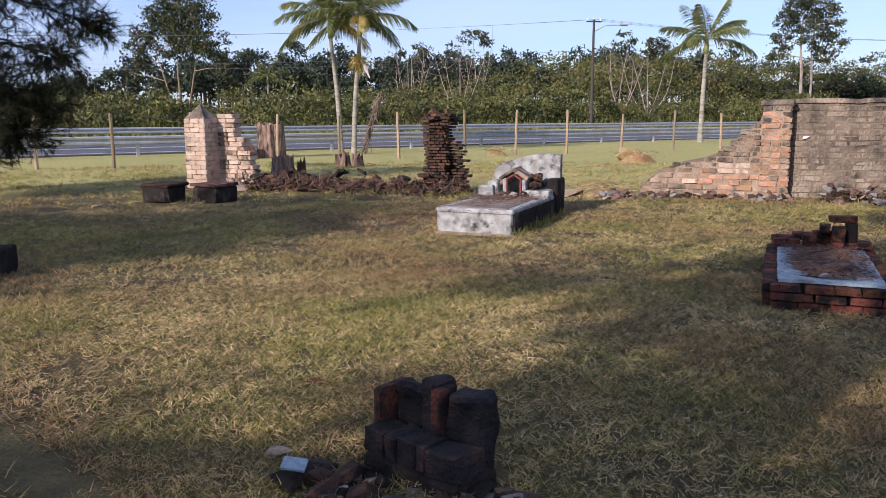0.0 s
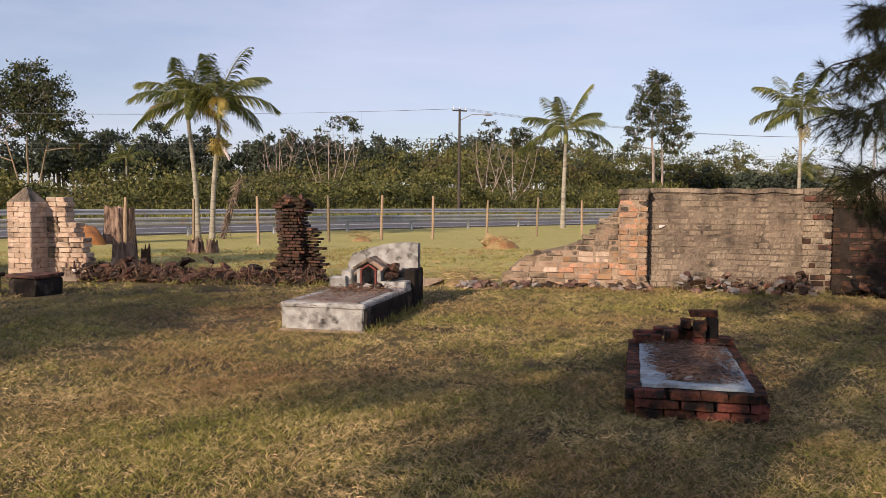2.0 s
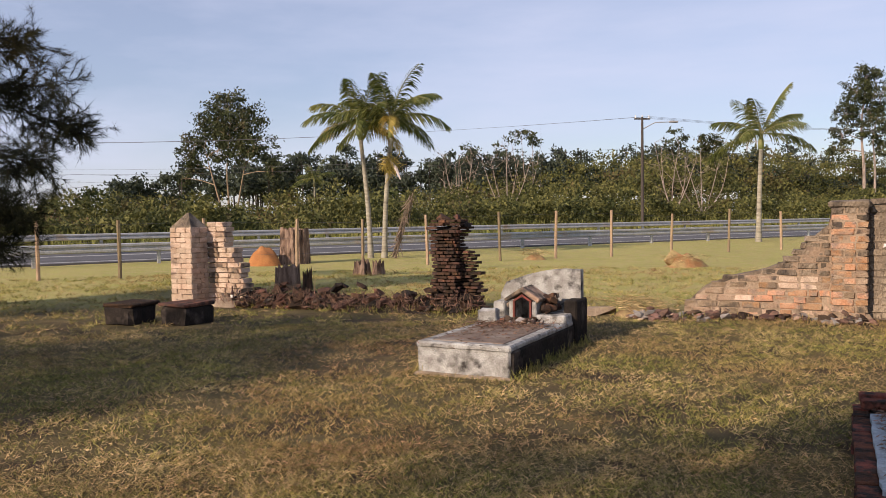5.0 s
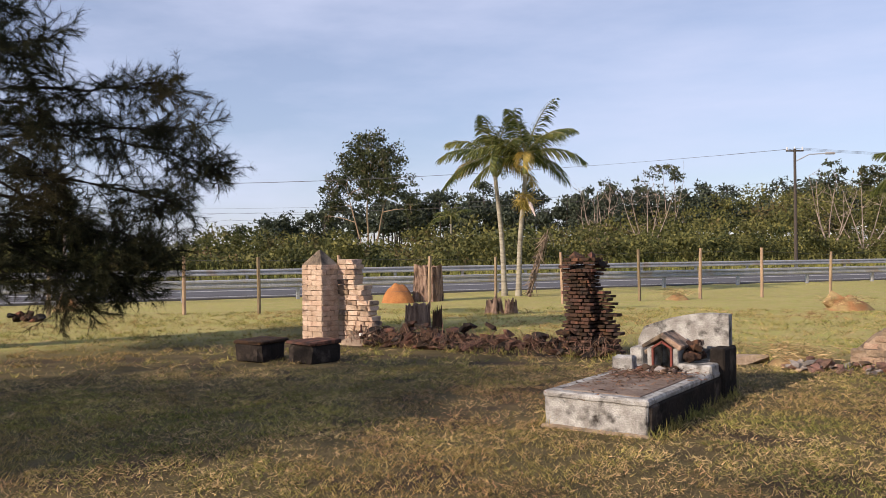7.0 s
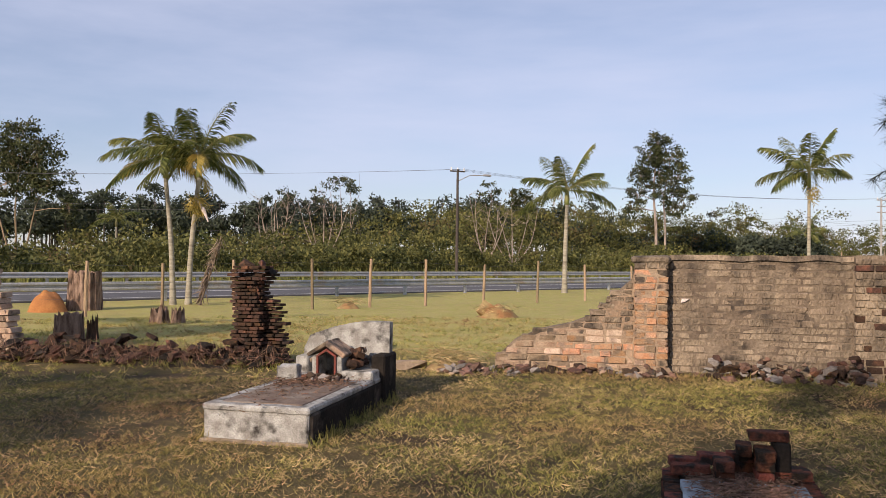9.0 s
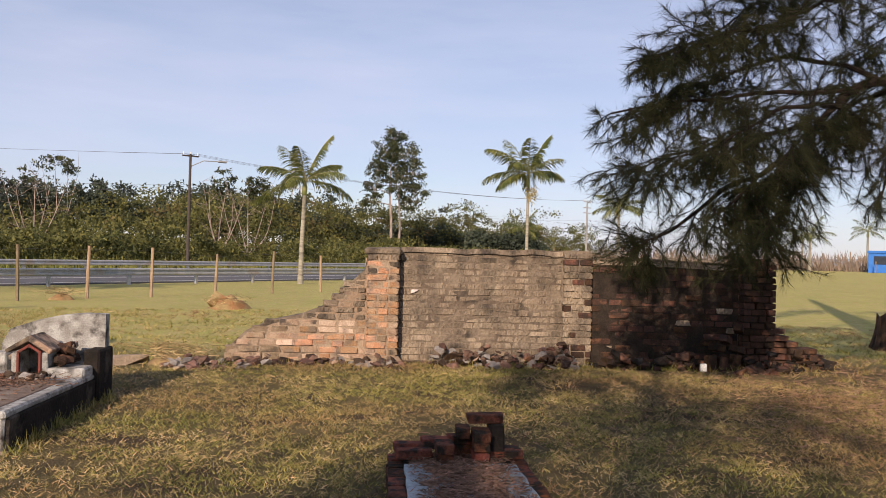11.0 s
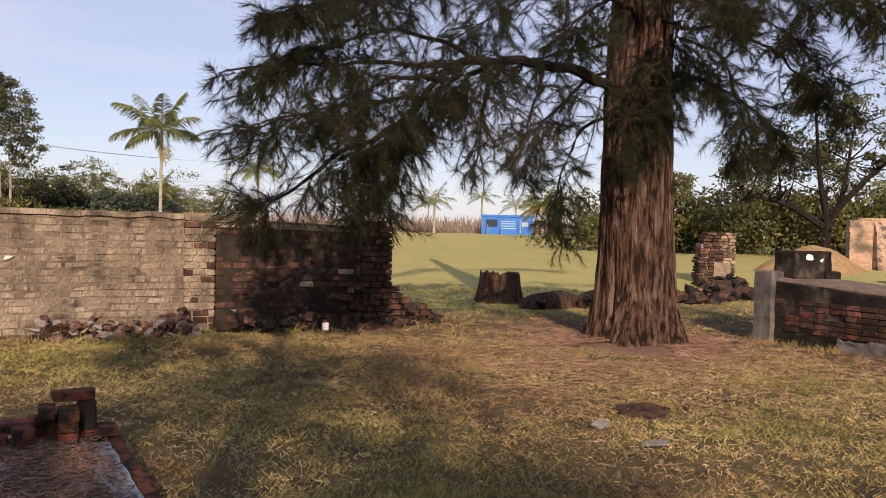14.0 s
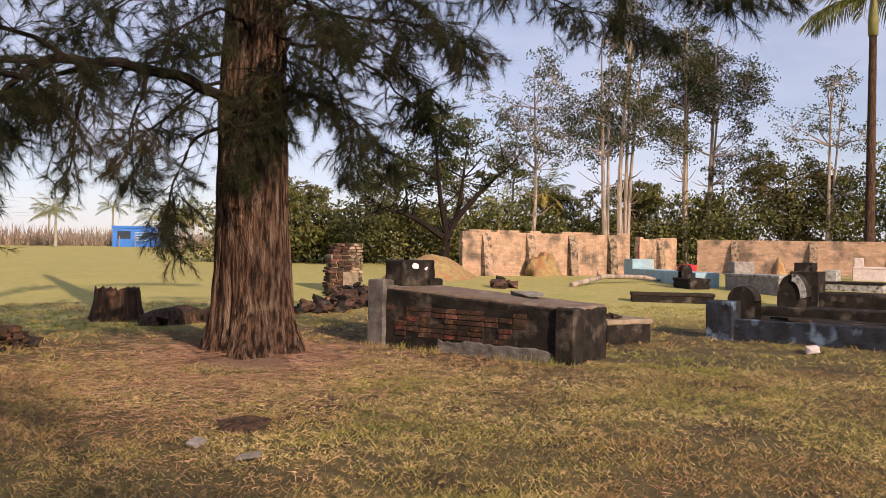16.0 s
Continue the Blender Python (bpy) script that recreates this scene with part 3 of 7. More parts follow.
# ---- obelisk pier with the broken wall beside it ----
def obelisk():
    rr = random.Random(21)
    x0, y0 = -11.2, 13.7
    t = thing("gate_pier", (x0 + 0.25, y0 + 0.22, 0.0), "pale brick gate pier with a pyramid cap", "pier")
    b = Build()
    b.box((-0.22, -0.19, -0.2), (0.22, 0.19, 1.40), 0.01)
    part("core", b, M_MORTAR_PALE, t)
    z, k = 0.02, 0
    while z < 1.38:
        for side in range(4):
            half, dep = (0.25, 0.22) if side % 2 == 0 else (0.22, 0.25)
            cuts = (-half, 0.0, half) if (k + side) % 2 else (-half, -half * 0.45, half * 0.5, half)
            for a, c in zip(cuts, cuts[1:]):
                q = (a + c) / 2
                p = Matrix.Rotation(math.radians(90 * side), 3, "Z") @ Vector((q, -dep + 0.04, 0))
                brick(BPK, t, (p.x, p.y, z + PITCH / 2), (c - a - 0.003, 0.09 + rr.uniform(0, 0.008), PITCH - 0.005), 90 * side, rr, 0.5)
        z += PITCH
        k += 1
    b = Build()
    b.add([(-0.255, -0.225, 1.40), (0.255, -0.225, 1.40), (0.255, 0.225, 1.40), (-0.255, 0.225, 1.40), (-0.24, -0.21, 1.44), (0.24, -0.21, 1.44), (0.24, 0.21, 1.44), (-0.24, 0.21, 1.44), (-0.02, -0.02, 1.70), (0.02, -0.02, 1.70), (0.02, 0.02, 1.70), (-0.02, 0.02, 1.70)],
          [(3, 2, 1, 0), (0, 1, 5, 4), (1, 2, 6, 5), (2, 3, 7, 6), (3, 0, 4, 7), (4, 5, 9, 8), (5, 6, 10, 9), (6, 7, 11, 10), (7, 4, 8, 11), (8, 9, 10, 11)])
    part("pyramid_cap", b, M_LIME, t, "mossy pyramid cap")
    s = thing("broken_wall", (-10.45, 14.25, 0), "broken stub of pale brick wall stepping down to rubble", "wall")
    b = Build()
    b.box((-0.25, -0.09, -0.2), (0.3, 0.09, 1.0), 0.01)
    part("core", b, M_MORTAR_PALE, s)
    z, k = 0.02, 0
    while z < 1.5:
        end = 0.62 - 0.42 * (z / 1.5) ** 1.3 + rr.uniform(-0.07, 0.07)
        if z > 1.05:
            end = 0.17 + rr.uniform(-0.03, 0.03)
        x = -0.27
        while x < end - 0.05:
            wd = min(rr.uniform(0.2, 0.28), end - x)
            brick(BPK if rr.random() < 0.7 else BP, s, (x + wd / 2, rr.uniform(-0.012, 0.012), z + PITCH / 2), (wd - 0.006, 0.26, PITCH - 0.008), 0, rr, 1.0)
            x += wd
        z += PITCH
        k += 1


obelisk()


def ruined_pillar():
    rr = random.Random(31)
    t = thing("brick_pillar", (-6.0, 14.7, 0), "ruined dark brick pillar with crumbling courses", "pillar")
    b = Build()
    b.box((-0.15, -0.15, -0.2), (0.15, 0.15, 1.38), 0.02)
    part("core", b, M_MORTAR_DARK, t)
    z, k, step = 0.02, 0, 0.058
    while z < 1.50:
        drift = 0.035 * noise.noise((z * 2.3, 4, 1))
        grow = 0.05 * sstep(1.15, 1.4, z)
        for side in range(4):
            half = 0.20 + grow + rr.uniform(-0.035, 0.03)
            cuts = (-half, -0.07, 0.06, half) if (k + side) % 2 else (-half, -0.12, 0.02, 0.12, half)
            for a, c in zip(cuts, cuts[1:]):
                if z > 1.3 and rr.random() < 0.35:
                    continue
                jut = rr.choice((0, 0, 0, 0.012, 0.025, 0.04))
                p = Matrix.Rotation(radians(90 * side), 3, "Z") @ Vector(((a + c) / 2, -0.16 - grow - jut + rr.uniform(-0.02, 0.02), 0))
                brick(BD, t, (p.x + drift, p.y, z + step / 2), (c - a - 0.008, 0.12, step - rr.uniform(0.008, 0.02)), 90 * side + rr.uniform(-5, 5), rr, 2.0)
        z += step
        k += 1
    for i, (x, y, zz, s) in enumerate(((-0.08, 0, 1.52, 0.26), (0.14, 0.05, 1.55, 0.18), (0.3, 0.02, 1.42, 0.2))):
        part("cap_stone", DARK_STONES[i], None, t, m=pose(x, y, zz, 10, 5, 30 * i) @ Matrix.Diagonal((s, s, s * 0.7, 1)))
    # remains of the wall joined to its side
    z = 0.02
    while z < 1.45:
        end = 0.58 - 0.22 * max(0, z - 0.3) + rr.uniform(-0.1, 0.08)
        if z > 0.95:
            end = 0.24 + 0.16 * sstep(1.2, 1.4, z) + rr.uniform(-0.06, 0.05)
        x = 0.18
        while x < end - 0.04:
            wd = min(rr.uniform(0.12, 0.24), end - x)
            brick(BD, t, (x + wd / 2, 0.1 + rr.uniform(-0.03, 0.03), z + step / 2), (wd - 0.008, 0.24, step - rr.uniform(0.008, 0.02)), rr.uniform(-4, 4), rr, 2.0)
            x += wd
        z += step


ruined_pillar()


# ---- whitewashed tomb with a small brick shrine ----
def shrine_tomb():
    rr = random.Random(41)
    t = thing("shrine_tomb", (-3.46, 10.85, 0), "low whitewashed tomb stained black, with a round-topped headstone", "tomb")
    x0, x1, y0, y1 = -0.5, 0.5, -1.22, 1.15

    def plaster_block(lo, hi, nx, ny, nz, amp, name, material, label=""):
        bm = bmesh.new()
        bmesh.ops.create_cube(bm, size=1)
        for v in bm.verts:
            v.co = Vector([lo[a] if v.co[a] < 0 else hi[a] for a in range(3)])
        bmesh.ops.bevel(bm, geom=bm.edges[:], offset=0.018, segments=1, affect="EDGES")
        bmesh.ops.subdivide_edges(bm, edges=[e for e in bm.edges if e.calc_length() > 0.15], cuts=5, use_grid_fill=True)
        for v in bm.verts:
            n1 = noise.noise_vector(v.co * 6 + Vector(lo))
            v.co += n1 * amp
        me = bpy.data.meshes.new(name)
        bm.to_mesh(me)
        bm.free()
        me.materials.append(material)
        return part(name, me, material, t, label)

    plaster_block((x0 - 0.03, y0 - 0.04, -0.1), (x1 + 0.03, y1, 0.03), 1, 1, 1, 0.008, "footing", M_MORTAR)
    plaster_block((x0, y0, 0.0), (x1, y1, 0.30), 1, 1, 1, 0.008, "base", M_CONC)
    plaster_block((x0 - 0.01, y0 - 0.012, 0.27), (x1 + 0.012, y1, 0.335), 1, 1, 1, 0.006, "rim", M_CONC)
    plaster_block((x0 + 0.1, y0 + 0.1, 0.30), (x1 - 0.09, 0.35, 0.342), 1, 1, 1, 0.002, "slab", M_SLAB, "brown weathered slab")
    # thin dark overlay on the side away from the sun: shade plus black stain
    plaster_block((x1 - 0.03, y0 + 0.03, -0.05), (x1 + 0.026, y1, 0.28), 1, 1, 1, 0.006, "side_panel", M_CONC_DARK, "blackened long side, its shade put into the colour")
    # headstone: tall at the right, sweeping down to the left
    b = Build()
    n = 14
    ya, yb = 1.12, 1.25
    for i in range(n + 1):
        u = i / n
        x = -0.52 + 1.04 * u
        z = 0.72 + 0.20 * math.sin(min(1, u * 1.25) * math.pi / 2) + 0.008 * noise.noise((x * 9, 3, 1))
        if u < 0.06:
            z -= 0.12
        b.v += [(x, ya, 0.0), (x, ya + 0.008 * noise.noise((x * 6, 7, 1)), z), (x, yb, z), (x, yb, 0.0)]
    for i in range(n):
        k = 4 * i
        for a, q in ((0, 1), (1, 2), (2, 3), (3, 0)):
            b.f.append((k + a, k + a + 4, k + q + 4, k + q))
    b.f += [(0, 1, 2, 3), (4 * n + 3, 4 * n + 2, 4 * n + 1, 4 * n)]
    part("headstone", b, M_CONC, t, "rounded grey headstone")
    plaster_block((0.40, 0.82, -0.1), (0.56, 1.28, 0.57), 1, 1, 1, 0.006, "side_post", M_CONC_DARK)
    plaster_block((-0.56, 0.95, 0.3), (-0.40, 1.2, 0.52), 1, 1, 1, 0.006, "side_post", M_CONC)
    plaster_block((0.12, 0.55, 0.3), (0.5, 1.12, 0.42), 1, 1, 1, 0.006, "ledge", M_CONC)
    # the little shrine
    s = thing("shrine", (0, 0, 0))
    s.parent = t
    s.matrix_basis = pose(-0.02, 0.72, 0.335)
    tagged(s, "small brick shrine with a gabled roof and dark niche")
    b = Build()
    w, h, d = 0.17, 0.24, 0.34
    for xa, xb in ((-w, -0.10), (0.10, w)):
        b.box((xa, -d / 2, 0), (xb, d / 2, h), 0.012, 0.006, rr)
    b.box((-0.11, d / 2 - 0.06, 0), (0.11, d / 2, h + 0.05), 0.01, 0.004, rr)
    part("shrine_wall", b, M_CONC, s)
    b = Build()
    b.add([(-0.12, -0.1, 0.005), (0.12, -0.1, 0.005), (0.12, 0.12, 0.005), (-0.12, 0.12, 0.005)], [(0, 1, 2, 3)])
    part("shrine_floor", b, M_MORTAR_DARK, s)
    for sx in (-1, 1):
        b = Build()
        b.box((-0.135, -d / 2 - 0.03, -0.02), (0.135, d / 2 + 0.02, 0.025), 0.01, 0.006, rr)
        part("roof_slab", b, M_BRICK_PALE, s, m=pose(sx * 0.098, 0, h + 0.075, 0, sx * 33, 0))
    # oxide-red door frame
    for xa, xb, za, zb in ((-0.115, -0.09, 0.0, 0.245), (0.09, 0.115, 0.0, 0.245)):
        b = Build()
        b.box((xa, -d / 2 - 0.02, za), (xb, -d / 2 + 0.015, zb), 0.004)
        part("door_frame", b, M_RUST, s, "oxide red frame")
    for sx in (-1, 1):
        b = Build()
        b.box((-0.068, -d / 2 - 0.02, -0.012), (0.068, -d / 2 + 0.015, 0.012), 0.003)
        part("door_frame", b, M_RUST, s, m=pose(sx * 0.052, 0, 0.275, 0, sx * 33, 0))
    for i in range(16):
        side = rr.choice((-1, 1, 1, 1))
        q = rr.uniform(0.08, 0.15)
        brick(BP if rr.random() < 0.5 else BD, s, (side * rr.uniform(0.2, 0.3), rr.uniform(-0.1, 0.25), rr.uniform(0.02, 0.2) + (0.08 if side > 0 else 0)), (q, 0.1, 0.06), rr.uniform(0, 180), rr, 25, "loose_brick")


shrine_tomb()
rubble("shrine_rubble", "broken brick and stone lying on a whitewashed tomb", [(-3.5, 11.2, 0.3), (-3.75, 11.3, 0.2), (-3.35, 11.2, 0.25)], 60, 43, STONES, 0.03, 0.10, 0.03)
for ob in [o for o in bpy.data.objects if o.name.startswith("shrine_rubble")]:
    ob.location.z += 0.335


def litter(at, rx, ry, n, seed, label, lift=0.03, ln=0.07, material=M_LITTER):
    rng = np.random.default_rng(seed)
    P = np.stack([rng.normal(size=n) * rx, rng.normal(size=n) * ry, rng.uniform(0, lift, n)], 1)
    D = rng.normal(size=(n, 3)) * np.array([1, 1, 0.25])
    solo("leaf_litter", leaf_mesh("leaf_litter", flakes(P, D, ln, 0.005, rng), material), None, label, "leaf litter", kind="stuff", m=pose(*at))


b = Build()
b.box((-0.11, -0.09, 0), (0.11, 0.09, 0.16), 0.02, 0.012, R)
solo("broken_block", b, M_CONC, "broken grey concrete block standing on a tomb", "stone", m=pose(-3.83, 11.2, 0.337, 0, 0, 12))


# ---- red brick grave ----
def brick_grave():
    rr = random.Random(51)
    t = thing("brick_grave", (0.46, 7.85, 0.0), "low red brick grave edged round a bluish cement plate", "grave")
    x0, x1, y0, y1 = -0.43, 0.43, -1.06, 1.06
    b = Build()
    b.box((x0 + 0.04, y0 + 0.04, -0.1), (x1 - 0.04, y1 - 0.04, 0.19), 0.01)
    part("core", b, M_MORTAR_DARK, t)
    for k in range(3):
        z = 0.035 + k * 0.068
        for (ax, ay, bx, by, rz) in ((x0, y0, x1, y0, 0), (x0, y1, x1, y1, 0), (x0, y0, x0, y1, 90), (x1, y0, x1, y1, 90)):
            ln = math.hypot(bx - ax, by - ay)
            q = -0.1 * (k % 2)
            while q < ln - 0.02:
                a = max(0, q)
                wd = min(q + rr.uniform(0.19, 0.24), ln) - a
                if wd > 0.04:
                    u = (a + wd / 2) / ln
                    brick(BRED, t, (ax + (bx - ax) * u + rr.uniform(-0.012, 0.012), ay + (by - ay) * u + rr.uniform(-0.012, 0.012), z), (wd - 0.01, 0.11, 0.06), rz, rr, 1.2)
                q = a + wd
    b = Build()
    n, m2 = 8, 20
    for j in range(m2 + 1):
        for i in range(n + 1):
            x = x0 + 0.05 + (x1 - x0 - 0.10) * i / n
            y = y0 + 0.02 + (1.70) * j / m2
            ed = 0.012 * noise.noise((x * 9, y * 9, 2))
            b.v.append((x + ed, y + ed, 0.232 + 0.006 * noise.noise((x * 4, y * 4, 5))))
    for j in range(m2):
        for i in range(n):
            k = j * (n + 1) + i
            b.f.append((k, k + 1, k + n + 2, k + n + 1))
    ob = part("plate", b, M_BLUEGREY, t, "bluish grey cement plate, cracked")
    so = ob.modifiers.new("thick", "SOLIDIFY")
    so.thickness = 0.025
    sb = Build()
    for j in range(25):
        for i in range(11):
            x, y = -0.30 + 0.6 * i / 10, -0.9 + 1.75 * j / 24
            ed = 0.03 * noise.noise((x * 5, y * 5, 3)) - 0.02 * (abs(i - 5) / 5) ** 4 - 0.02 * (abs(j - 12) / 12) ** 6
            sb.v.append((x + ed, y, 0.240 + ed))
    sb.f = [(j * 11 + i, j * 11 + i + 1, j * 11 + i + 12, j * 11 + i + 11) for j in range(24) for i in range(10)]
    part("soil", sb, M_LITTER, t, "brown soil and rotted leaves")
    # heading bricks
    for x, y, z, rz, s in ((-0.30, 0.83, 0.26, 0, (0.25, 0.12, 0.065)), (-0.31, 0.95, 0.28, 0, (0.25, 0.12, 0.06)), (-0.12, 0.95, 0.31, 3, (0.25, 0.12, 0.07)), (0.33, 0.9, 0.255, 0, (0.24, 0.2, 0.06)),
                           (-0.1, 0.76, 0.265, 90, (0.2, 0.12, 0.06)), (-0.1, 0.74, 0.325, 92, (0.2, 0.12, 0.07)), (0.02, 0.9, 0.28, 20, (0.22, 0.11, 0.06)),
                           (0.15, 0.76, 0.265, 90, (0.2, 0.115, 0.06)), (0.15, 0.77, 0.33, 88, (0.2, 0.115, 0.06)), (0.16, 0.80, 0.395, 91, (0.22, 0.12, 0.07)), (0.04, 0.9, 0.40, 85, (0.2, 0.1, 0.07)),
                           (0.19, 0.88, 0.50, 2, (0.25, 0.12, 0.06)), (0.05, 0.93, 0.34, 5, (0.22, 0.11, 0.06))):
        brick(BRED, t, (x, y, z), s, rz, rr, 1.5)
    b = Build()
    b.box((0.22, 0.8, 0.24), (0.32, 1.0, 0.47), 0.015, 0.006, rr)
    part("post", b, M_CONC_DARK, t, "blackened upright block")
    # dead leaves lying on the plate
    lb = Build()
    for _ in range(5200):
        u, v = rr.gauss(0.02, 0.19), rr.uniform(-0.93, 0.86)
        if v < 0 and rr.random() < 0.25 * -v:
            continue
        if abs(u) > 0.36 or (u < -0.2 and v < -0.4 and rr.random() < 0.85):
            continue
        a, ln, wd = rr.uniform(0, math.tau), rr.uniform(0.03, 0.075), rr.uniform(0.004, 0.009)
        c, s = math.cos(a), math.sin(a)
        z = 0.236 + rr.random() * 0.02
        tl = rr.uniform(-0.008, 0.014)
        lb.add([(u - c * ln / 2, v - s * ln / 2, z), (u + s * wd, v - c * wd, z + 0.004), (u + c * ln / 2, v + s * ln / 2, z + tl), (u - s * wd, v + c * wd, z + 0.004)], [(0, 1, 2, 3)])
    ob = solo("leaf_litter", lb, M_LITTER, "brown dead needles and leaves over a grave plate", "leaf litter", kind="stuff", m=pose(0.46, 7.85, 0.0))


brick_grave()
solo("pale_stone", STONES[2].copy(), None, "small pale stone lying on a brick grave", "stone", m=pose(0.40, 6.98, 0.25, 0, 0, 20) @ Matrix.Diagonal((0.09, 0.06, 0.04, 1)))

# ---- stone blocks by the gate pier ----
for x, y, rz in ((-9.93, 11.55, 4), (-9.1, 11.85, -3)):
    b = Build()
    b.box((-0.26, -0.3, -0.05), (0.26, 0.3, 0.29), 0.05, 0.03, R)
    bl = thing("stone_block", (x, y, 0), "blackened low concrete block on the grass", "stone block", "blocks by the gate pier", rz=rz)
    part("body", b, M_CONC_DARK, bl)
    b = Build()
    b.box((-0.28, -0.32, 0.275), (0.28, 0.32, 0.325), 0.015, 0.008, R)
    part("top", b, M_BRICK_DARK, bl)

# ---- rubble ridge along the lost wall ----
ridge = [(-9.7 + 0.42 * i, 14.05 + 0.055 * i, 0.55) for i in range(10)]
rubble("rubble_ridge", "dark ridge of fallen bricks and stones along the lost wall", ridge, 330, 61, DARK_STONES, 0.1, 0.26, 0.55, 0.45)
rubble("wall_rubble", "tumbled stones and bricks at the foot of the wall", [(0.95, 14.3, 0.4), (1.4, 14.3, 0.45), (1.9, 14.32, 0.45), (2.35, 14.3, 0.4), (2.5, 14.3, 0.25)], 250, 62, STONES, 0.05, 0.15, 0.34, 0.6)
rubble("wall_rubble", "broken bricks and stones below the ruined wall end", [(-2.5, 14.1, 0.45), (-2.1, 14.15, 0.5), (-1.5, 14.25, 0.4), (-0.8, 14.3, 0.4), (0.0, 14.25, 0.35)], 170, 63, STONES, 0.04, 0.15, 0.14, 0.55)
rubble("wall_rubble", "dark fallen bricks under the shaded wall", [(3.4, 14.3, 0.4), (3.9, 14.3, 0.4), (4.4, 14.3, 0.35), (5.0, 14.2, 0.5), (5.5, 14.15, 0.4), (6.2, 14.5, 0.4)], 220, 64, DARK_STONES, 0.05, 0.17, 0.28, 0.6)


# ---- vegetation helpers ----
def flakes(points, dirs, length, width, rng):
    """Slim pointed leaves as arrays: one triangle for each point."""
    n = len(points)
    d = dirs / (np.linalg.norm(dirs, axis=1, keepdims=True) + 1e-9)
    r = rng.normal(size=(n, 3))
    s = np.cross(d, r)
    s /= np.linalg.norm(s, axis=1, keepdims=True) + 1e-9
    ln = (length * rng.uniform(0.6, 1.3, n))[:, None]
    wd = (width * rng.uniform(0.7, 1.3, n))[:, None]
    v = np.empty((n, 3, 3))
    v[:, 0], v[:, 1], v[:, 2] = points - s * wd, points + s * wd, points + d * ln
    return v.reshape(-1, 3)


def leaf_mesh(name, verts, material, k=3):
    """One face for every k vertices."""
    n = len(verts) // k
    me = bpy.data.meshes.new(name)
    me.vertices.add(k * n)
    me.vertices.foreach_set("co", np.asarray(verts, np.float32).ravel())
    me.loops.add(k * n)
    me.loops.foreach_set("vertex_index", np.arange(k * n, dtype=np.int32))
    me.polygons.add(n)
    me.polygons.foreach_set("loop_start", np.arange(0, k * n, k, dtype=np.int32))
    me.polygons.foreach_set("loop_total", np.full(n, k, np.int32))
    me.materials.append(material)
    me.update(calc_edges=True)
    return me


def smooth_path(pts, n=8):
    """Catmull-Rom through the points."""
    p = [Vector(q) for q in pts]
    p = [p[0] * 2 - p[1]] + p + [p[-1] * 2 - p[-2]]
    out = []
    for i in range(1, len(p) - 2):
        for k in range(n):
            t = k / n
            a, b, c, d = p[i - 1], p[i], p[i + 1], p[i + 2]
            out.append(0.5 * ((2 * b) + (c - a) * t + (2 * a - 5 * b + 4 * c - d) * t * t + (3 * b - a - 3 * c + d) * t ** 3))
    out.append(p[-2])
    return out


def spray(p, d, length, level, rr, rng, droop, count, wood, o, P, D):
    """A bending twig set with fine needles, forking into smaller ones."""
    pts, q = [p], p
    for k in range(6):
        d = (d + Vector((rr.gauss(0, 0.2), rr.gauss(0, 0.2), -droop * 0.3 + rr.gauss(0, 0.14)))).normalized()
        q = q + d * length / 6
        pts.append(q)
    wood.tube([w - o for w in pts], [(0.008 - 0.001 * k) * (0.7 if level else 1) for k in range(7)], 3, cap=False)
    cnt = int(count * rr.uniform(0.6, 1.3))
    uu = rng.uniform(0.15, 1.0, cnt) * 6
    ii = np.minimum(uu.astype(int), 5)
    fr = (uu - ii)[:, None]
    arr = np.array([tuple(w) for w in pts])
    tan = arr[ii + 1] - arr[ii]
    tan /= np.linalg.norm(tan, axis=1, keepdims=True)
    P.append(arr[ii] * (1 - fr) + arr[ii + 1] * fr - np.array(o))
    D.append(tan * 0.8 + rng.normal(size=(cnt, 3)) * 0.45 + np.array([0, 0, -0.12]))
    if level == 0:
        for k in (2, 3, 4):
            side = Vector((rr.gauss(0, 1), rr.gauss(0, 1), rr.gauss(0, 0.7))).normalized()
            e = (pts[k + 1] - pts[k]).normalized()
            spray(pts[k], (e * 0.5 + side).normalized(), length * 0.6, 1, rr, rng, droop, count, wood, o, P, D)


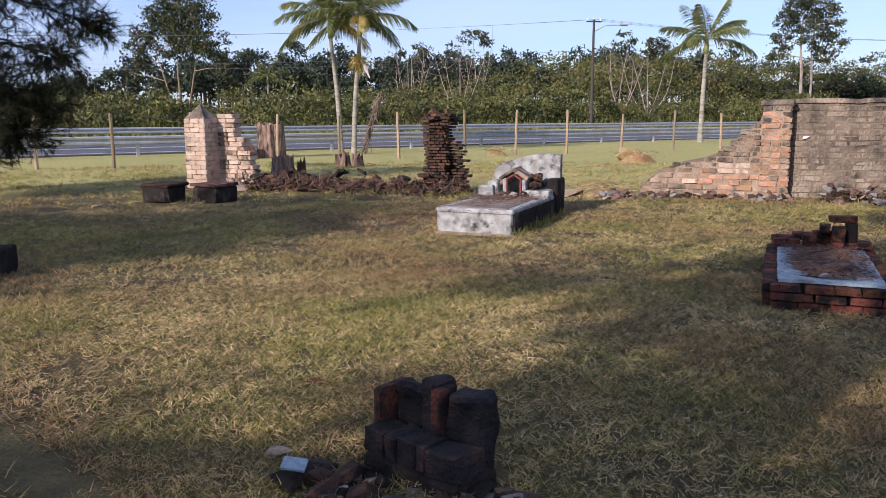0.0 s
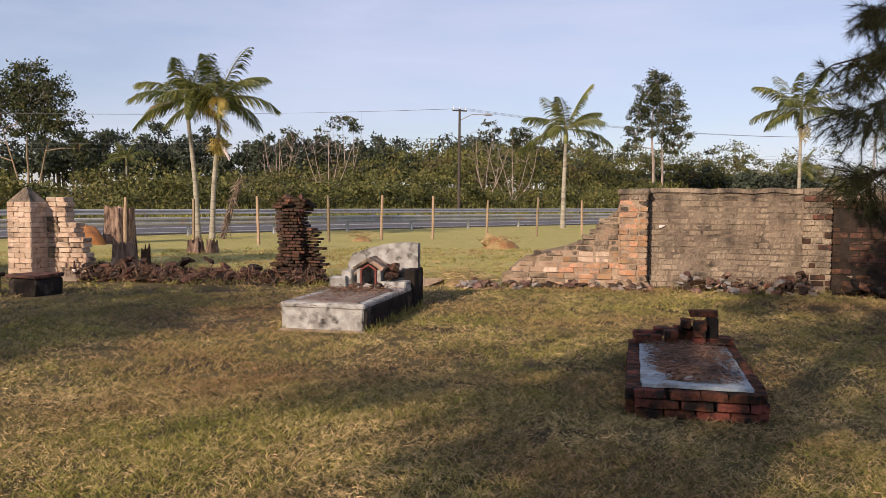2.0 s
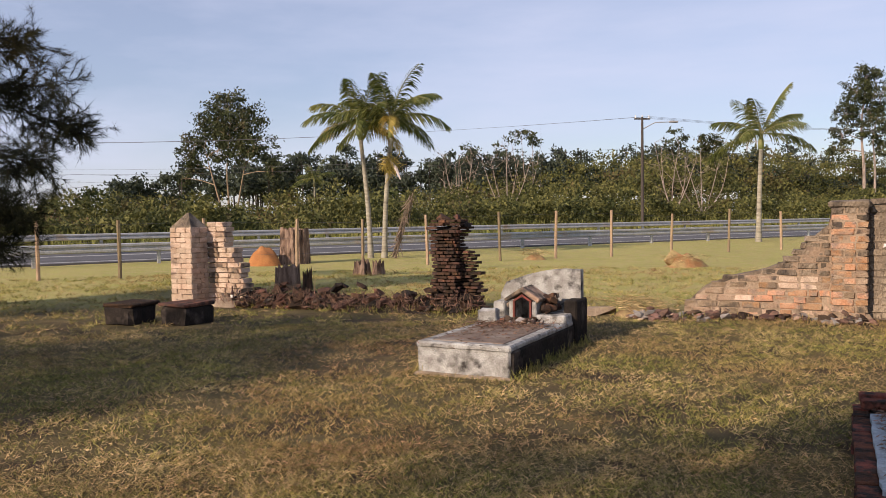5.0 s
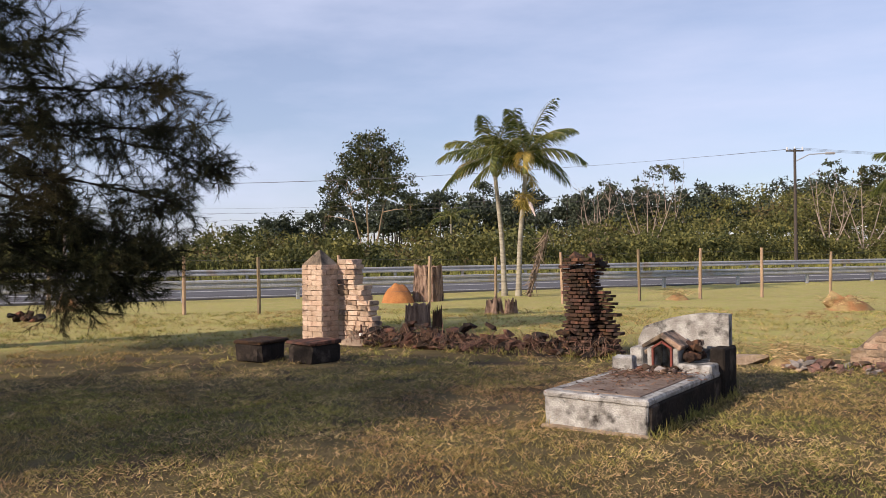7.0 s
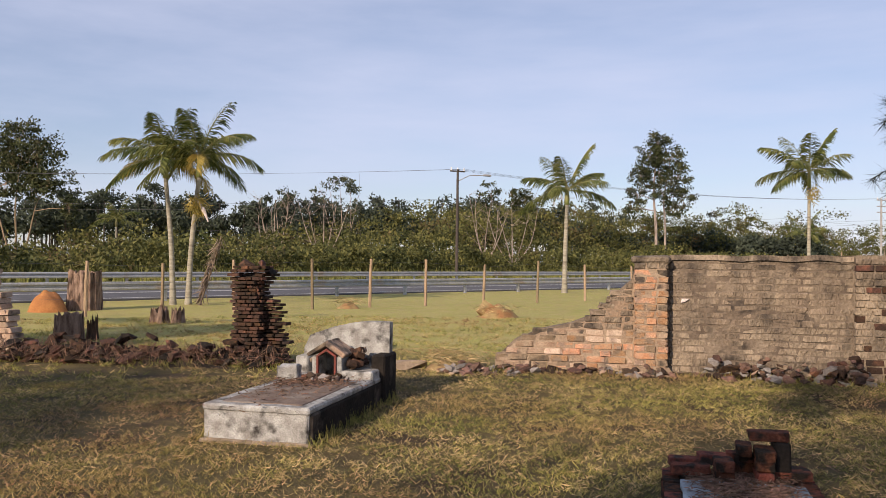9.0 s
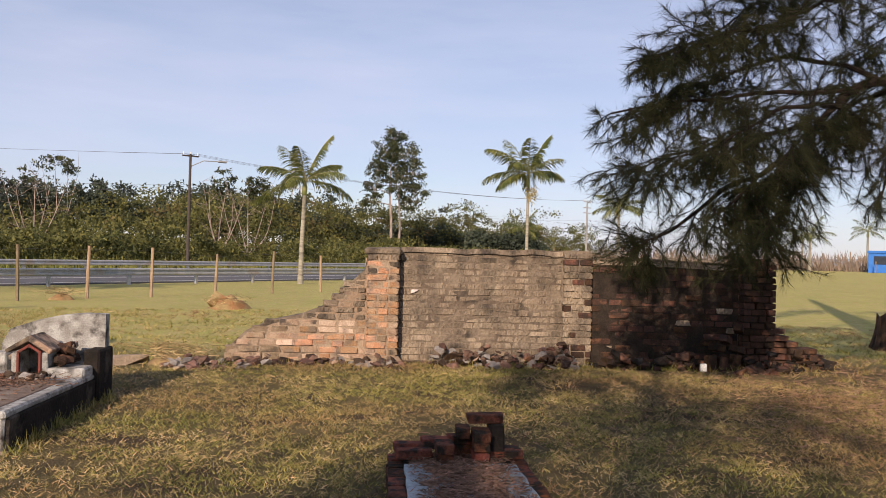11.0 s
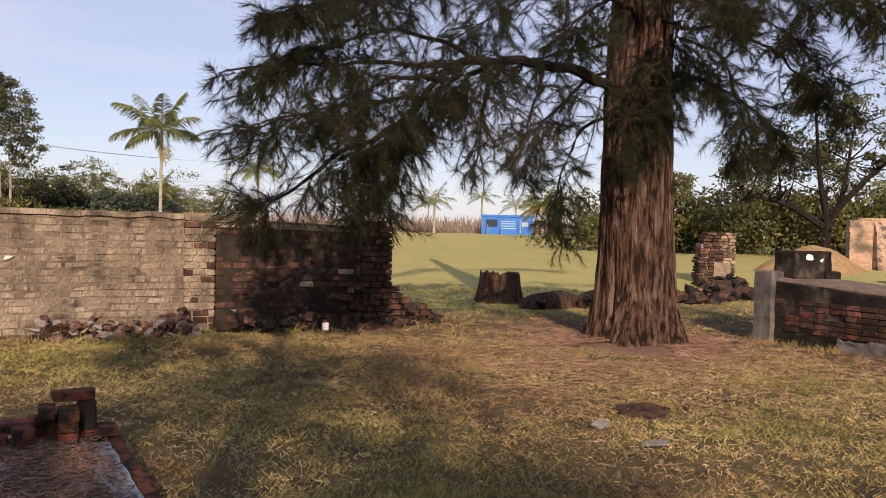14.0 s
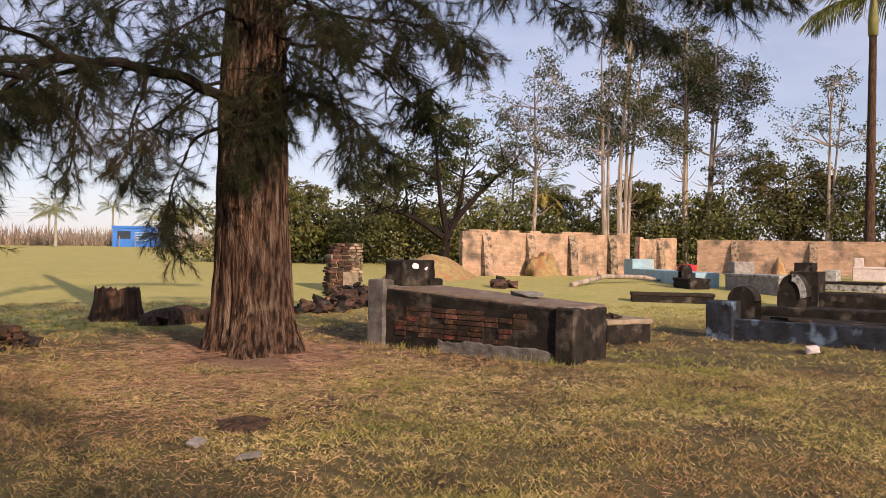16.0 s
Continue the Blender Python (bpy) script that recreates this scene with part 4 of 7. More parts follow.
def casuarina(name, label, base, trunk, limbs, seed, density=1.0, needle=0.2, nwidth=0.0028, droop=0.35, twig_len=1.1, trunk_mat=None, per_twig=150, r_limb=0.09, thick=None):
    """Feathery she-oak: trunk path with radii, limbs as paths, twigs like fox tails of fine needles."""
    rr = random.Random(seed)
    rng = np.random.default_rng(seed)
    t = thing(name, base, label, "tree")
    o = Vector(base)
    if trunk:
        b = Build()
        path = smooth_path([p for p, _ in trunk], 14)
        rads = np.interp(np.linspace(0, 1, len(path)), np.linspace(0, 1, len(trunk)), [r for _, r in trunk])
        k, sides = 0, 80
        for i, (p, r) in enumerate(zip(path, rads)):
            for s in range(sides):
                a = math.tau * s / sides
                low = max(0.0, 1 - (p.z - base[2]) / 1.3)
                q = r * (1 + 0.11 * low * math.sin(5 * a + 1.3) + 0.05 * noise.noise((math.cos(a) * 2.2, math.sin(a) * 2.2, p.z * 0.5 + seed))
                         + 0.085 * noise.noise((math.cos(a) * 6, math.sin(a) * 6, p.z * 0.7 + seed)) + 0.06 * noise.noise((math.cos(a) * 16, math.sin(a) * 16, p.z * 1.6)))
                b.v.append((p.x - o.x + math.cos(a) * q, p.y - o.y + math.sin(a) * q, p.z - o.z))
        for i in range(len(path) - 1):
            for s in range(sides):
                s2 = (s + 1) % sides
                b.f.append((i * sides + s, i * sides + s2, (i + 1) * sides + s2, (i + 1) * sides + s))
        part("trunk", b, trunk_mat or M_BARK, t, smooth=True)
    P, D = [], []
    wood = Build()
    for li, limb in enumerate(limbs):
        path = smooth_path(limb, 7)
        path = [p + noise.noise_vector(p * 2.3) * 0.09 * min(1, k / 3) for k, p in enumerate(path)]
        ln = sum((path[i + 1] - path[i]).length for i in range(len(path) - 1))
        b = Build()
        rad = [max(0.010, (thick if thick and li == 0 else r_limb) * (1 - 0.88 * i / (len(path) - 1))) for i in range(len(path))]
        b.tube([p - o for p in path], rad, 7, wobble=0.12, seed=rr.randrange(999))
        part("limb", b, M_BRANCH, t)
        twigs = int(ln * 11 * density)
        for _ in range(twigs):
            u = 0.12 + 0.88 * rr.random() ** 0.7
            i = min(len(path) - 2, int(u * (len(path) - 1)))
            p = path[i].lerp(path[i + 1], rr.random())
            fwd = (path[i + 1] - path[i]).normalized()
            side = Vector((rr.gauss(0, 1), rr.gauss(0, 1), rr.gauss(0, 0.8)))
            d = (fwd * rr.uniform(0.1, 0.9) + side.normalized() * 0.8 + Vector((0, 0, -0.15))).normalized()
            tl = twig_len * rr.uniform(0.45, 1.15) * (1.15 - 0.45 * u)
            spray(p, d, tl, 0, rr, rng, droop, per_twig, wood, o, P, D)
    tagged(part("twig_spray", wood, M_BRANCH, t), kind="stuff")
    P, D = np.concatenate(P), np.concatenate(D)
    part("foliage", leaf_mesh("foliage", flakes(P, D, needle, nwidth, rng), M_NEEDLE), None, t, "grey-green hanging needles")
    return t


def leafy(name, label, base, stems, blobs, leaf, count, seed, leaf_mat, bark, group="", r0=0.12, twiggy=0, cat="tree"):
    """Tree with pale stems and clumps of small leaves. Coordinates are relative to the base."""
    rr = random.Random(seed)
    rng = np.random.default_rng(seed)
    t = thing(name, base, label, cat, group)
    for k, st in enumerate(stems):
        path = smooth_path(st, 5)
        b = Build()
        r1 = r0 * (1 if k == 0 else 0.75)
        b.tube(path, [max(0.02, r1 * (1 - 0.8 * i / (len(path) - 1))) for i in range(len(path))], 7, wobble=0.1, seed=k)
        part("stem", b, bark, t)
    br = Build()
    P = []
    total = sum(r ** 2 for _, r in blobs)
    for c, r in blobs:
        c = Vector(c)
        st = min((p for s in stems for p in smooth_path(s, 4)), key=lambda q: (q - c).length + (2 if q.z > c.z else 0))
        mid = st.lerp(c, 0.5) + Vector((rr.gauss(0, 0.1), rr.gauss(0, 0.1), 0.1)) * r
        br.tube([st, mid, c], [r0 * 0.3, r0 * 0.22, r0 * 0.1], 5, cap=False)
        clumps = max(4, int(14 * count / 9000 * r * r / (total / len(blobs))) + 5)
        per = int(count * r * r / total / clumps)
        for _ in range(clumps):
            d = Vector((rr.gauss(0, 1), rr.gauss(0, 1), rr.gauss(0, 1))).normalized() * r * rr.uniform(0.35, 1.0)
            cc = c + d
            br.tube([c, c + d * 0.5 + Vector((0, 0, 0.05 * r)), cc], [r0 * 0.1, r0 * 0.07, r0 * 0.04], 4, cap=False)
            P.append(np.array(cc) + rng.normal(size=(per, 3)) * r * 0.17 * np.array([1, 1, 0.6]))
    for _ in range(twiggy):
        st = stems[rr.randrange(len(stems))]
        q = smooth_path(st, 4)
        p = q[rr.randrange(len(q) // 3, len(q))]
        d = Vector((rr.gauss(0, 1), rr.gauss(0, 1), rr.uniform(0.2, 1.2))).normalized() * rr.uniform(0.8, 2.4)
        br.tube([p, p + d * 0.5 + Vector((0, 0, -0.1)), p + d], [r0 * 0.2, r0 * 0.14, r0 * 0.05], 4, cap=False)
    if br.v:
        tagged(part("branchwork", br, bark, t), kind="stuff")
    if P:
        P = np.concatenate(P)
        D = rng.normal(size=P.shape) + np.array([0, 0, -0.5])
        part("crown", leaf_mesh("crown", flakes(P, D, leaf, leaf * 0.3, rng), leaf_mat), None, t)
    return t


def palm(name, label, base, height, seed, spread=2.0, fronds=13, r=0.13, dry=(), lean=(0, 0), group="feathery palms", leaf_n=46, up=1.0, trunk_mat=None, droop=0.085):
    rr = random.Random(seed)
    rng = np.random.default_rng(seed)
    t = thing(name, base, label, "palm tree", group)
    b = Build()
    path = smooth_path([(0, 0, -0.2), (lean[0] * 0.3, lean[1] * 0.3, height * 0.4), (lean[0], lean[1], height * 0.86)], 10)
    b.tube(path, [r * (1.35 - 0.3 * min(1, i / 4) - 0.35 * i / (len(path) - 1)) * (1 + 0.03 * (i % 2)) for i in range(len(path))], 12)
    part("trunk", b, trunk_mat or M_PALM_TRUNK, t, smooth=True)
    top = Vector((lean[0], lean[1], height))
    b = Build()
    b.tube([path[-1], path[-1].lerp(top, 0.4), top, top + Vector((0, 0, 0.25))], [r * 0.95, r * 1.05, r * 0.6, r * 0.2], 10)
    part("crownshaft", b, M_SHAFT, t, smooth=True)
    for k in range(fronds):
        az = k * 2.399 + rr.uniform(-0.25, 0.25)
        el = radians(70 - 76 * (k / fronds) ** 0.9) * up
        ln = spread * rr.uniform(0.9, 1.12)
        d = Vector((math.cos(az) * math.cos(el), math.sin(az) * math.cos(el), math.sin(el)))
        pts, q = [top.copy()], top.copy()
        for i in range(8):
            d = (d + Vector((0, 0, -droop * (0.5 + 0.18 * i) - 0.03 * math.cos(el)))).normalized()
            q = q + d * ln / 8
            pts.append(q)
        yellow = k in dry
        fb = Build()
        fb.tube(pts, [0.03 * (1 - 0.85 * i / 8) + 0.003 for i in range(9)], 5)
        f = part("frond", fb, M_PALM_DRY if yellow else M_SHAFT, t, "yellowing frond" if yellow else "")
        arr = np.array([tuple(p) for p in pts])
        n = leaf_n * 2
        uu = np.repeat(np.linspace(0.1, 1, leaf_n), 2) * 8
        ii = np.minimum(uu.astype(int), 7)
        fr = (uu - ii)[:, None]
        p = arr[ii] * (1 - fr) + arr[ii + 1] * fr
        tan = arr[ii + 1] - arr[ii]
        tan /= np.linalg.norm(tan, axis=1, keepdims=True)
        sd = np.cross(tan, np.array([0, 0, 1.0]))
        sd /= np.linalg.norm(sd, axis=1, keepdims=True) + 1e-9
        sgn = np.where(np.arange(n) % 2, 1.0, -1.0)[:, None]
        size = (0.35 + 0.65 * np.sin(np.pi * np.clip(uu / 8 * 0.85 + 0.12, 0, 1)))[:, None]
        dirs = tan * 0.8 + sd * sgn * 0.75 + np.array([0, 0, 1]) * rng.uniform(-0.8, 0.0, (n, 1))
        dirs /= np.linalg.norm(dirs, axis=1, keepdims=True)
        L = spread * 0.29 * size
        w = np.cross(dirs, tan)
        w /= np.linalg.norm(w, axis=1, keepdims=True) + 1e-9
        w = tan * 0.8 + w * 0.3
        wd = spread * 0.0125
        v = np.empty((n, 2, 4, 3))
        mid = p + dirs * L * 0.55
        tip = p + dirs * L + np.array([0, 0, -1]) * L * 0.28
        v[:, 0, 0], v[:, 0, 1], v[:, 0, 2], v[:, 0, 3] = p - w * wd * 0.5, p + w * wd * 0.5, mid + w * wd, mid - w * wd
        v[:, 1, 0], v[:, 1, 1], v[:, 1, 2], v[:, 1, 3] = mid - w * wd, mid + w * wd, tip + w * wd * 0.15, tip - w * wd * 0.15
        part("leaf_blade", leaf_mesh("leaf_blade", v.reshape(-1, 3), M_PALM_DRY if yellow else M_PALM, 4), None, f)
    return t


# ---- the big she-oak by the wall ----
casuarina("sheoak", "large she-oak with furrowed reddish bark and hanging needles", (8.42, 11.95, 0.0),
          [((8.42, 11.95, -0.15), 0.80), ((8.43, 11.95, 0.25), 0.66), ((8.42, 11.95, 0.8), 0.55), ((8.38, 11.95, 2.0), 0.50), ((8.36, 11.95, 3.4), 0.47), ((8.38, 11.95, 5.4), 0.42), ((8.45, 12.0, 8.0), 0.30), ((8.5, 12.1, 11.5), 0.10)],
          [[(8.2, 11.8, 3.25), (7.22, 11.4, 3.6), (5.83, 11.3, 3.68), (4.91, 11.3, 3.5), (4.49, 11.25, 3.05), (3.95, 11.2, 2.5), (3.75, 11.1, 1.8)],
           [(4.91, 11.3, 3.5), (4.0, 11.2, 3.45), (3.0, 11.2, 3.3), (2.2, 11.2, 3.15)],
           [(4.6, 11.25, 3.1), (3.8, 11.0, 2.95), (3.0, 11.0, 2.75), (2.4, 11.0, 2.55)],
           [(4.2, 11.2, 2.8), (3.4, 11.3, 2.35), (2.9, 11.4, 1.95), (2.5, 11.4, 1.75)],
           [(4.3, 11.2, 2.7), (4.2, 11.5, 2.2), (4.0, 11.6, 1.9)],
           [(8.2, 11.8, 4.6), (7.4, 11.4, 4.7), (6.6, 11.1, 4.3), (6.1, 11.0, 3.9)],
           [(8.3, 11.7, 5.4), (7.2, 11.2, 5.3), (6.3, 10.9, 4.9)],
           [(8.2, 12.0, 4.0), (7.5, 12.2, 3.7), (6.9, 12.3, 3.1), (6.7, 12.3, 2.5)],
           [(6.2, 11.3, 3.68), (6.0, 11.2, 3.2), (5.9, 11.2, 2.7)],
           [(5.6, 11.3, 3.7), (5.3, 11.3, 3.0), (5.2, 11.3, 2.4)],
           [(5.3, 11.3, 3.6), (4.4, 11.7, 3.9), (3.4, 11.8, 3.6), (2.7, 11.7, 3.2)],
           [(4.7, 11.2, 3.3), (4.0, 10.7, 3.2), (3.3, 10.5, 2.9), (2.8, 10.4, 2.5)],
           [(4.2, 11.2, 2.8), (3.7, 10.9, 2.5), (3.2, 10.8, 2.1)],
           [(5.6, 11.3, 3.7), (5.0, 12.0, 3.3), (4.5, 12.4, 2.7), (4.2, 12.6, 2.2)],
           [(8.35, 11.9, 5.2), (6.6, 11.4, 4.9), (5.0, 11.1, 4.5), (3.6, 10.9, 4.0), (2.6, 10.9, 3.7)],
           [(8.35, 11.9, 6.0), (6.2, 12.0, 5.6), (4.6, 11.8, 4.9), (3.4, 11.7, 4.1)],
           [(8.35, 11.9, 6.8), (6.4, 11.0, 6.2), (4.6, 10.6, 5.4), (3.2, 10.4, 4.7)],
           [(8.3, 12.1, 4.4), (7.4, 12.6, 4.2), (6.4, 12.8, 3.8), (5.6, 12.9, 3.3)],
           [(8.2, 12.1, 3.5), (7.6, 12.3, 3.0), (7.3, 12.4, 2.3), (7.25, 12.4, 1.7)],
           [(8.5, 11.7, 3.9), (9.3, 11.4, 3.8), (10.0, 11.2, 3.4), (10.4, 11.1, 2.9)],
           [(8.5, 11.7, 4.6), (9.6, 11.2, 4.5), (10.8, 11.0, 4.0), (11.5, 10.8, 3.5)],
           [(8.6, 11.6, 4.9), (9.0, 10.6, 4.9), (9.3, 9.6, 4.6), (9.5, 8.8, 4.2)],
           [(8.6, 11.6, 6.2), (9.3, 9.8, 6.0), (9.6, 8.0, 5.5), (9.7, 6.2, 4.9), (9.8, 5.0, 4.5)],
           [(8.4, 11.5, 5.0), (8.2, 10.8, 4.9), (7.9, 10.2, 4.5), (7.7, 9.9, 4.1)],
           [(8.6, 11.8, 6.6), (10.5, 10.5, 6.2), (12.0, 9.0, 5.6), (13.0, 7.5, 5.0)],
           [(8.3, 12.2, 5.6), (7.4, 13.4, 5.2), (6.6, 14.2, 4.6)],
           [(8.5, 11.8, 5.2), (9.6, 11.6, 5.2), (10.6, 11.3, 4.7), (11.3, 11.1, 4.1)],
           [(8.5, 11.9, 4.4), (9.4, 12.3, 4.5), (10.4, 12.6, 4.2), (11.2, 12.8, 3.7)],
           [(8.6, 11.5, 5.6), (9.4, 10.8, 5.5), (10.3, 10.2, 5.1), (11.0, 9.8, 4.6)],
           [(8.2, 11.5, 5.6), (8.0, 11.0, 5.4), (7.9, 10.7, 4.8)],
           [(8.6, 11.4, 5.2), (8.8, 10.9, 5.0), (8.9, 10.7, 4.4)],
           [(8.4, 11.5, 4.6), (8.1, 11.0, 4.4), (7.9, 10.9, 3.8), (7.85, 10.9, 3.1)],
           [(8.6, 11.5, 4.4), (9.1, 11.1, 4.1), (9.35, 11.0, 3.4), (9.4, 11.0, 2.7)],
           [(8.2, 11.6, 4.2), (7.8, 11.2, 4.0), (7.5, 11.1, 3.3), (7.4, 11.1, 2.6)],
           [(8.5, 12.0, 9.0), (7.0, 11.0, 9.3), (5.5, 10.2, 8.8)], [(8.5, 12.0, 8.5), (10.2, 11.2, 8.9), (12, 10.5, 8.3)], [(8.5, 12.0, 8.0), (8.2, 10.0, 8.2), (8.0, 8.5, 7.6)]],
          71, density=1.05, needle=0.155, nwidth=0.0025, twig_len=0.8, per_twig=88, r_limb=0.032, thick=0.085)

# ---- she-oak at the field's edge ----
casuarina("sheoak", "dark she-oak with feathery sprays reaching over the grass", (-16.4, 8.2, 0.0),
          [((-16.4, 8.2, -0.1), 0.5), ((-16.4, 8.2, 1.0), 0.36), ((-16.35, 8.2, 4.0), 0.30), ((-16.3, 8.2, 9.0), 0.12)],
          [[(-16.3, 8.2, 3.2), (-14.8, 10.2, 3.8), (-13.2, 11.7, 3.6), (-11.9, 12.5, 3.1)],
           [(-16.3, 8.2, 3.6), (-14.6, 10.3, 4.0), (-13.2, 11.5, 3.9), (-12.0, 12.1, 3.85)],
           [(-16.3, 8.2, 4.2), (-14.4, 10.0, 4.5), (-13.1, 11.1, 4.5), (-12.2, 11.6, 4.6)],
           [(-16.3, 8.2, 4.8), (-14.8, 9.4, 5.2), (-13.5, 10.3, 5.3)],
           [(-16.3, 8.2, 5.4), (-15.0, 9.0, 5.8), (-13.9, 9.7, 5.8)],
           [(-16.3, 8.2, 2.6), (-14.8, 9.8, 2.7), (-13.6, 10.7, 2.2), (-12.8, 11.4, 1.9)],
           [(-16.3, 8.2, 2.4), (-14.8, 9.4, 2.2), (-13.6, 10.2, 1.4), (-13.2, 10.6, 0.7)],
           [(-16.3, 8.2, 2.8), (-15.0, 9.5, 3.0), (-14.0, 10.2, 2.6), (-13.3, 10.7, 2.2)],
           [(-16.3, 8.2, 3.4), (-14.8, 9.2, 3.7), (-13.9, 9.7, 3.4), (-13.3, 10.1, 2.9)],
           [(-16.3, 8.2, 4.2), (-14.9, 9.2, 4.4), (-13.9, 9.9, 4.2), (-13.4, 10.3, 3.8)],
           [(-16.3, 8.2, 5.0), (-14.9, 8.8, 5.2), (-13.8, 9.4, 5.0), (-13.3, 9.8, 4.6)],
           [(-16.3, 8.2, 2.2), (-15.2, 8.8, 2.2), (-14.3, 9.3, 1.7), (-13.9, 9.6, 1.3)],
           [(-16.3, 8.2, 3.0), (-15.2, 8.8, 3.0), (-14.4, 9.3, 2.5), (-13.9, 9.7, 2.0)],
           [(-16.3, 8.2, 2.3), (-15.0, 9.6, 2.0), (-13.9, 10.5, 1.5), (-13.0, 11.2, 1.3)],
           [(-16.3, 8.2, 2.9), (-14.6, 10.0, 3.1), (-13.2, 11.3, 2.8), (-12.3, 12.0, 2.5)],
           [(-16.3, 8.2, 2.5), (-14.8, 9.9, 2.4), (-13.4, 11.1, 2.0), (-12.5, 11.8, 1.6)],
           [(-16.3, 8.2, 2.3), (-14.8, 9.8, 2.0), (-13.5, 10.9, 1.4), (-12.8, 11.5, 1.1)],
           [(-16.3, 8.2, 6.0), (-17.5, 9.5, 6.2), (-18.3, 10.5, 6.0)], [(-16.3, 8.2, 6.5), (-15.5, 6.8, 6.8), (-14.8, 5.8, 6.5)]],
          72, density=1.1, needle=0.18, nwidth=0.0036, twig_len=0.95, per_twig=50, droop=0.06, r_limb=0.045)

# ---- she-oaks behind, whose shade lies over the grass ----
def shade_tree(x, y, h, rad, seed, density=0.8, low=0.35, leaf=0.017):
    rr = random.Random(seed)
    limbs = []
    for k in range(15):
        a, z = k * 2.4 + rr.uniform(-0.3, 0.3), h * (low + (0.95 - low) * k / 15)
        r = rad * (1.0 - 0.55 * max(0, (z / h - 0.45)) / 0.5) * rr.uniform(0.75, 1.1)
        limbs.append([(x, y, z), (x + math.cos(a) * r * 0.5, y + math.sin(a) * r * 0.5, z + 0.5), (x + math.cos(a) * r, y + math.sin(a) * r, z - 0.1)])
    casuarina("sheoak", "tall she-oak casting its shade over the graves", (x, y, 0.0),
              [((x, y, -0.1), 0.5), ((x, y, 1.0), 0.36), ((x, y, h * 0.5), 0.28), ((x, y, h), 0.06)], limbs, seed, density=density, needle=0.3, nwidth=leaf, per_twig=15, twig_len=1.5)


shade_tree(-4.0, -5.7, 10.2, 3.6, 81, 1.05, 0.2, 0.015)
shade_tree(-13.8, -6.4, 9.8, 3.9, 84, 1.0, 0.38, 0.03)

# ---- palms ----
palm("palm_tree", "feathery palm with yellow lower fronds beside a twin", (-15.9, 28.75, 0), 5.15, 91, 2.15, 13, 0.10, dry=(9, 11), lean=(-0.40, 0.05), leaf_n=60, droop=0.10)
palm("palm_tree", "feathery palm with a dry hanging flower stalk beside a twin", (-15.45, 28.95, 0), 5.2, 92, 2.2, 13, 0.10, dry=(10,), lean=(0.30, 0.1), leaf_n=60, droop=0.10)
palm("palm_tree", "single feathery palm standing before the road", (-3.8, 46.8, 0), 5.45, 93, 2.75, 10, 0.135, lean=(0.1, 0), leaf_n=64, droop=0.07)
palm("palm_tree", "tall feathery palm with orange fruit below its crown", (11.2, 62.0, 0.0), 7.9, 94, 3.4, 13, 0.13, leaf_n=64, droop=0.07)
palm("palm_tree", "small bright green palm among the scrub", (-42.7, 63.9, 0), 4.9, 95, 2.2, 9, 0.1)
palm("palm_tree", "distant feathery palm beyond the field", (20.2, 111.0, 0), 5.5, 96, 3.0, 12, 0.17)
palm("palm_tree", "distant feathery palm beyond the field", (21.9, 74.6, 0.6), 5.9, 97, 2.6, 13, 0.16, dry=(11,))
for k, (x, y, z) in enumerate(((58.9, 95.8, 6.2), (62.7, 93.3, 5.2), (66.8, 92.5, 5.6), (52.0, 98.0, 5.2), (44.0, 82.0, 5.0))):
    palm("palm_tree", "distant feathery palm beyond the field", (x, y, 1.3), z - 1.5, 98 + k, 2.4, 10, 0.15, leaf_n=22)
palm("palm_tree", "bushy palm with dead brown fronds at the field's edge", (47.8, 67.1, 1.3), 2.6, 110, 2.6, 18, 0.22, dry=(12, 13, 14, 15))
# dry flower stalks and the dead frond of the twin palms
b = Build()
rng = np.random.default_rng(3)
P = np.array([[0, 0, 0.0]]) + rng.normal(size=(260, 3)) * np.array([0.14, 0.14, 0.16])
fs = thing("flower_stalk", (-15.1, 28.85, 3.5), "straw-coloured palm flower stalk drying on the trunk", "flower stalk")
part("tassel", leaf_mesh("tassel", flakes(P, rng.normal(size=P.shape) + np.array([0, 0, -1.2]), 0.4, 0.018, rng), M_PALM_DRY), None, fs)
b.tube([(0.05, 0, 0.1), (0.3, -0.05, -0.2), (0.5, -0.1, -0.6)], [0.05, 0.07, 0.02], 6)
part("sheath", b, M_PINK, fs)
P = np.array([[0.75 - 0.75 * u, -0.1, 2.3 * (1 - u) ** 0.8] for u in np.linspace(0, 1, 240)]) + rng.normal(size=(240, 3)) * 0.05
df = thing("dead_frond", (-14.9, 28.9, 0.0), "dead brown palm frond leaning by the trunk", "palm frond")
part("leaf_blade", leaf_mesh("leaf_blade", flakes(P, rng.normal(size=P.shape) * 0.5 + np.array([-0.5, 0, -1.3]), 0.45, 0.02, rng), M_DRYBRUSH), None, df)
b = Build()
b.tube([(0.78, -0.1, 2.4), (0.55, -0.1, 1.6), (0.2, -0.1, 0.6), (0, -0.1, 0)], [0.02, 0.03, 0.035, 0.04], 6)
part("stalk", b, M_DRYBRUSH, df)
P = rng.normal(size=(120, 3)) * np.array([0.22, 0.22, 0.3])
fr = thing("palm_fruit", (11.45, 61.8, 6.3), "bunch of orange palm fruit under the crown", "fruit bunch")
part("fruit", leaf_mesh("fruit", flakes(P, rng.normal(size=P.shape) + np.array([0, 0, -0.6]), 0.35, 0.04, rng), M_PALM_DRY), None, fr)

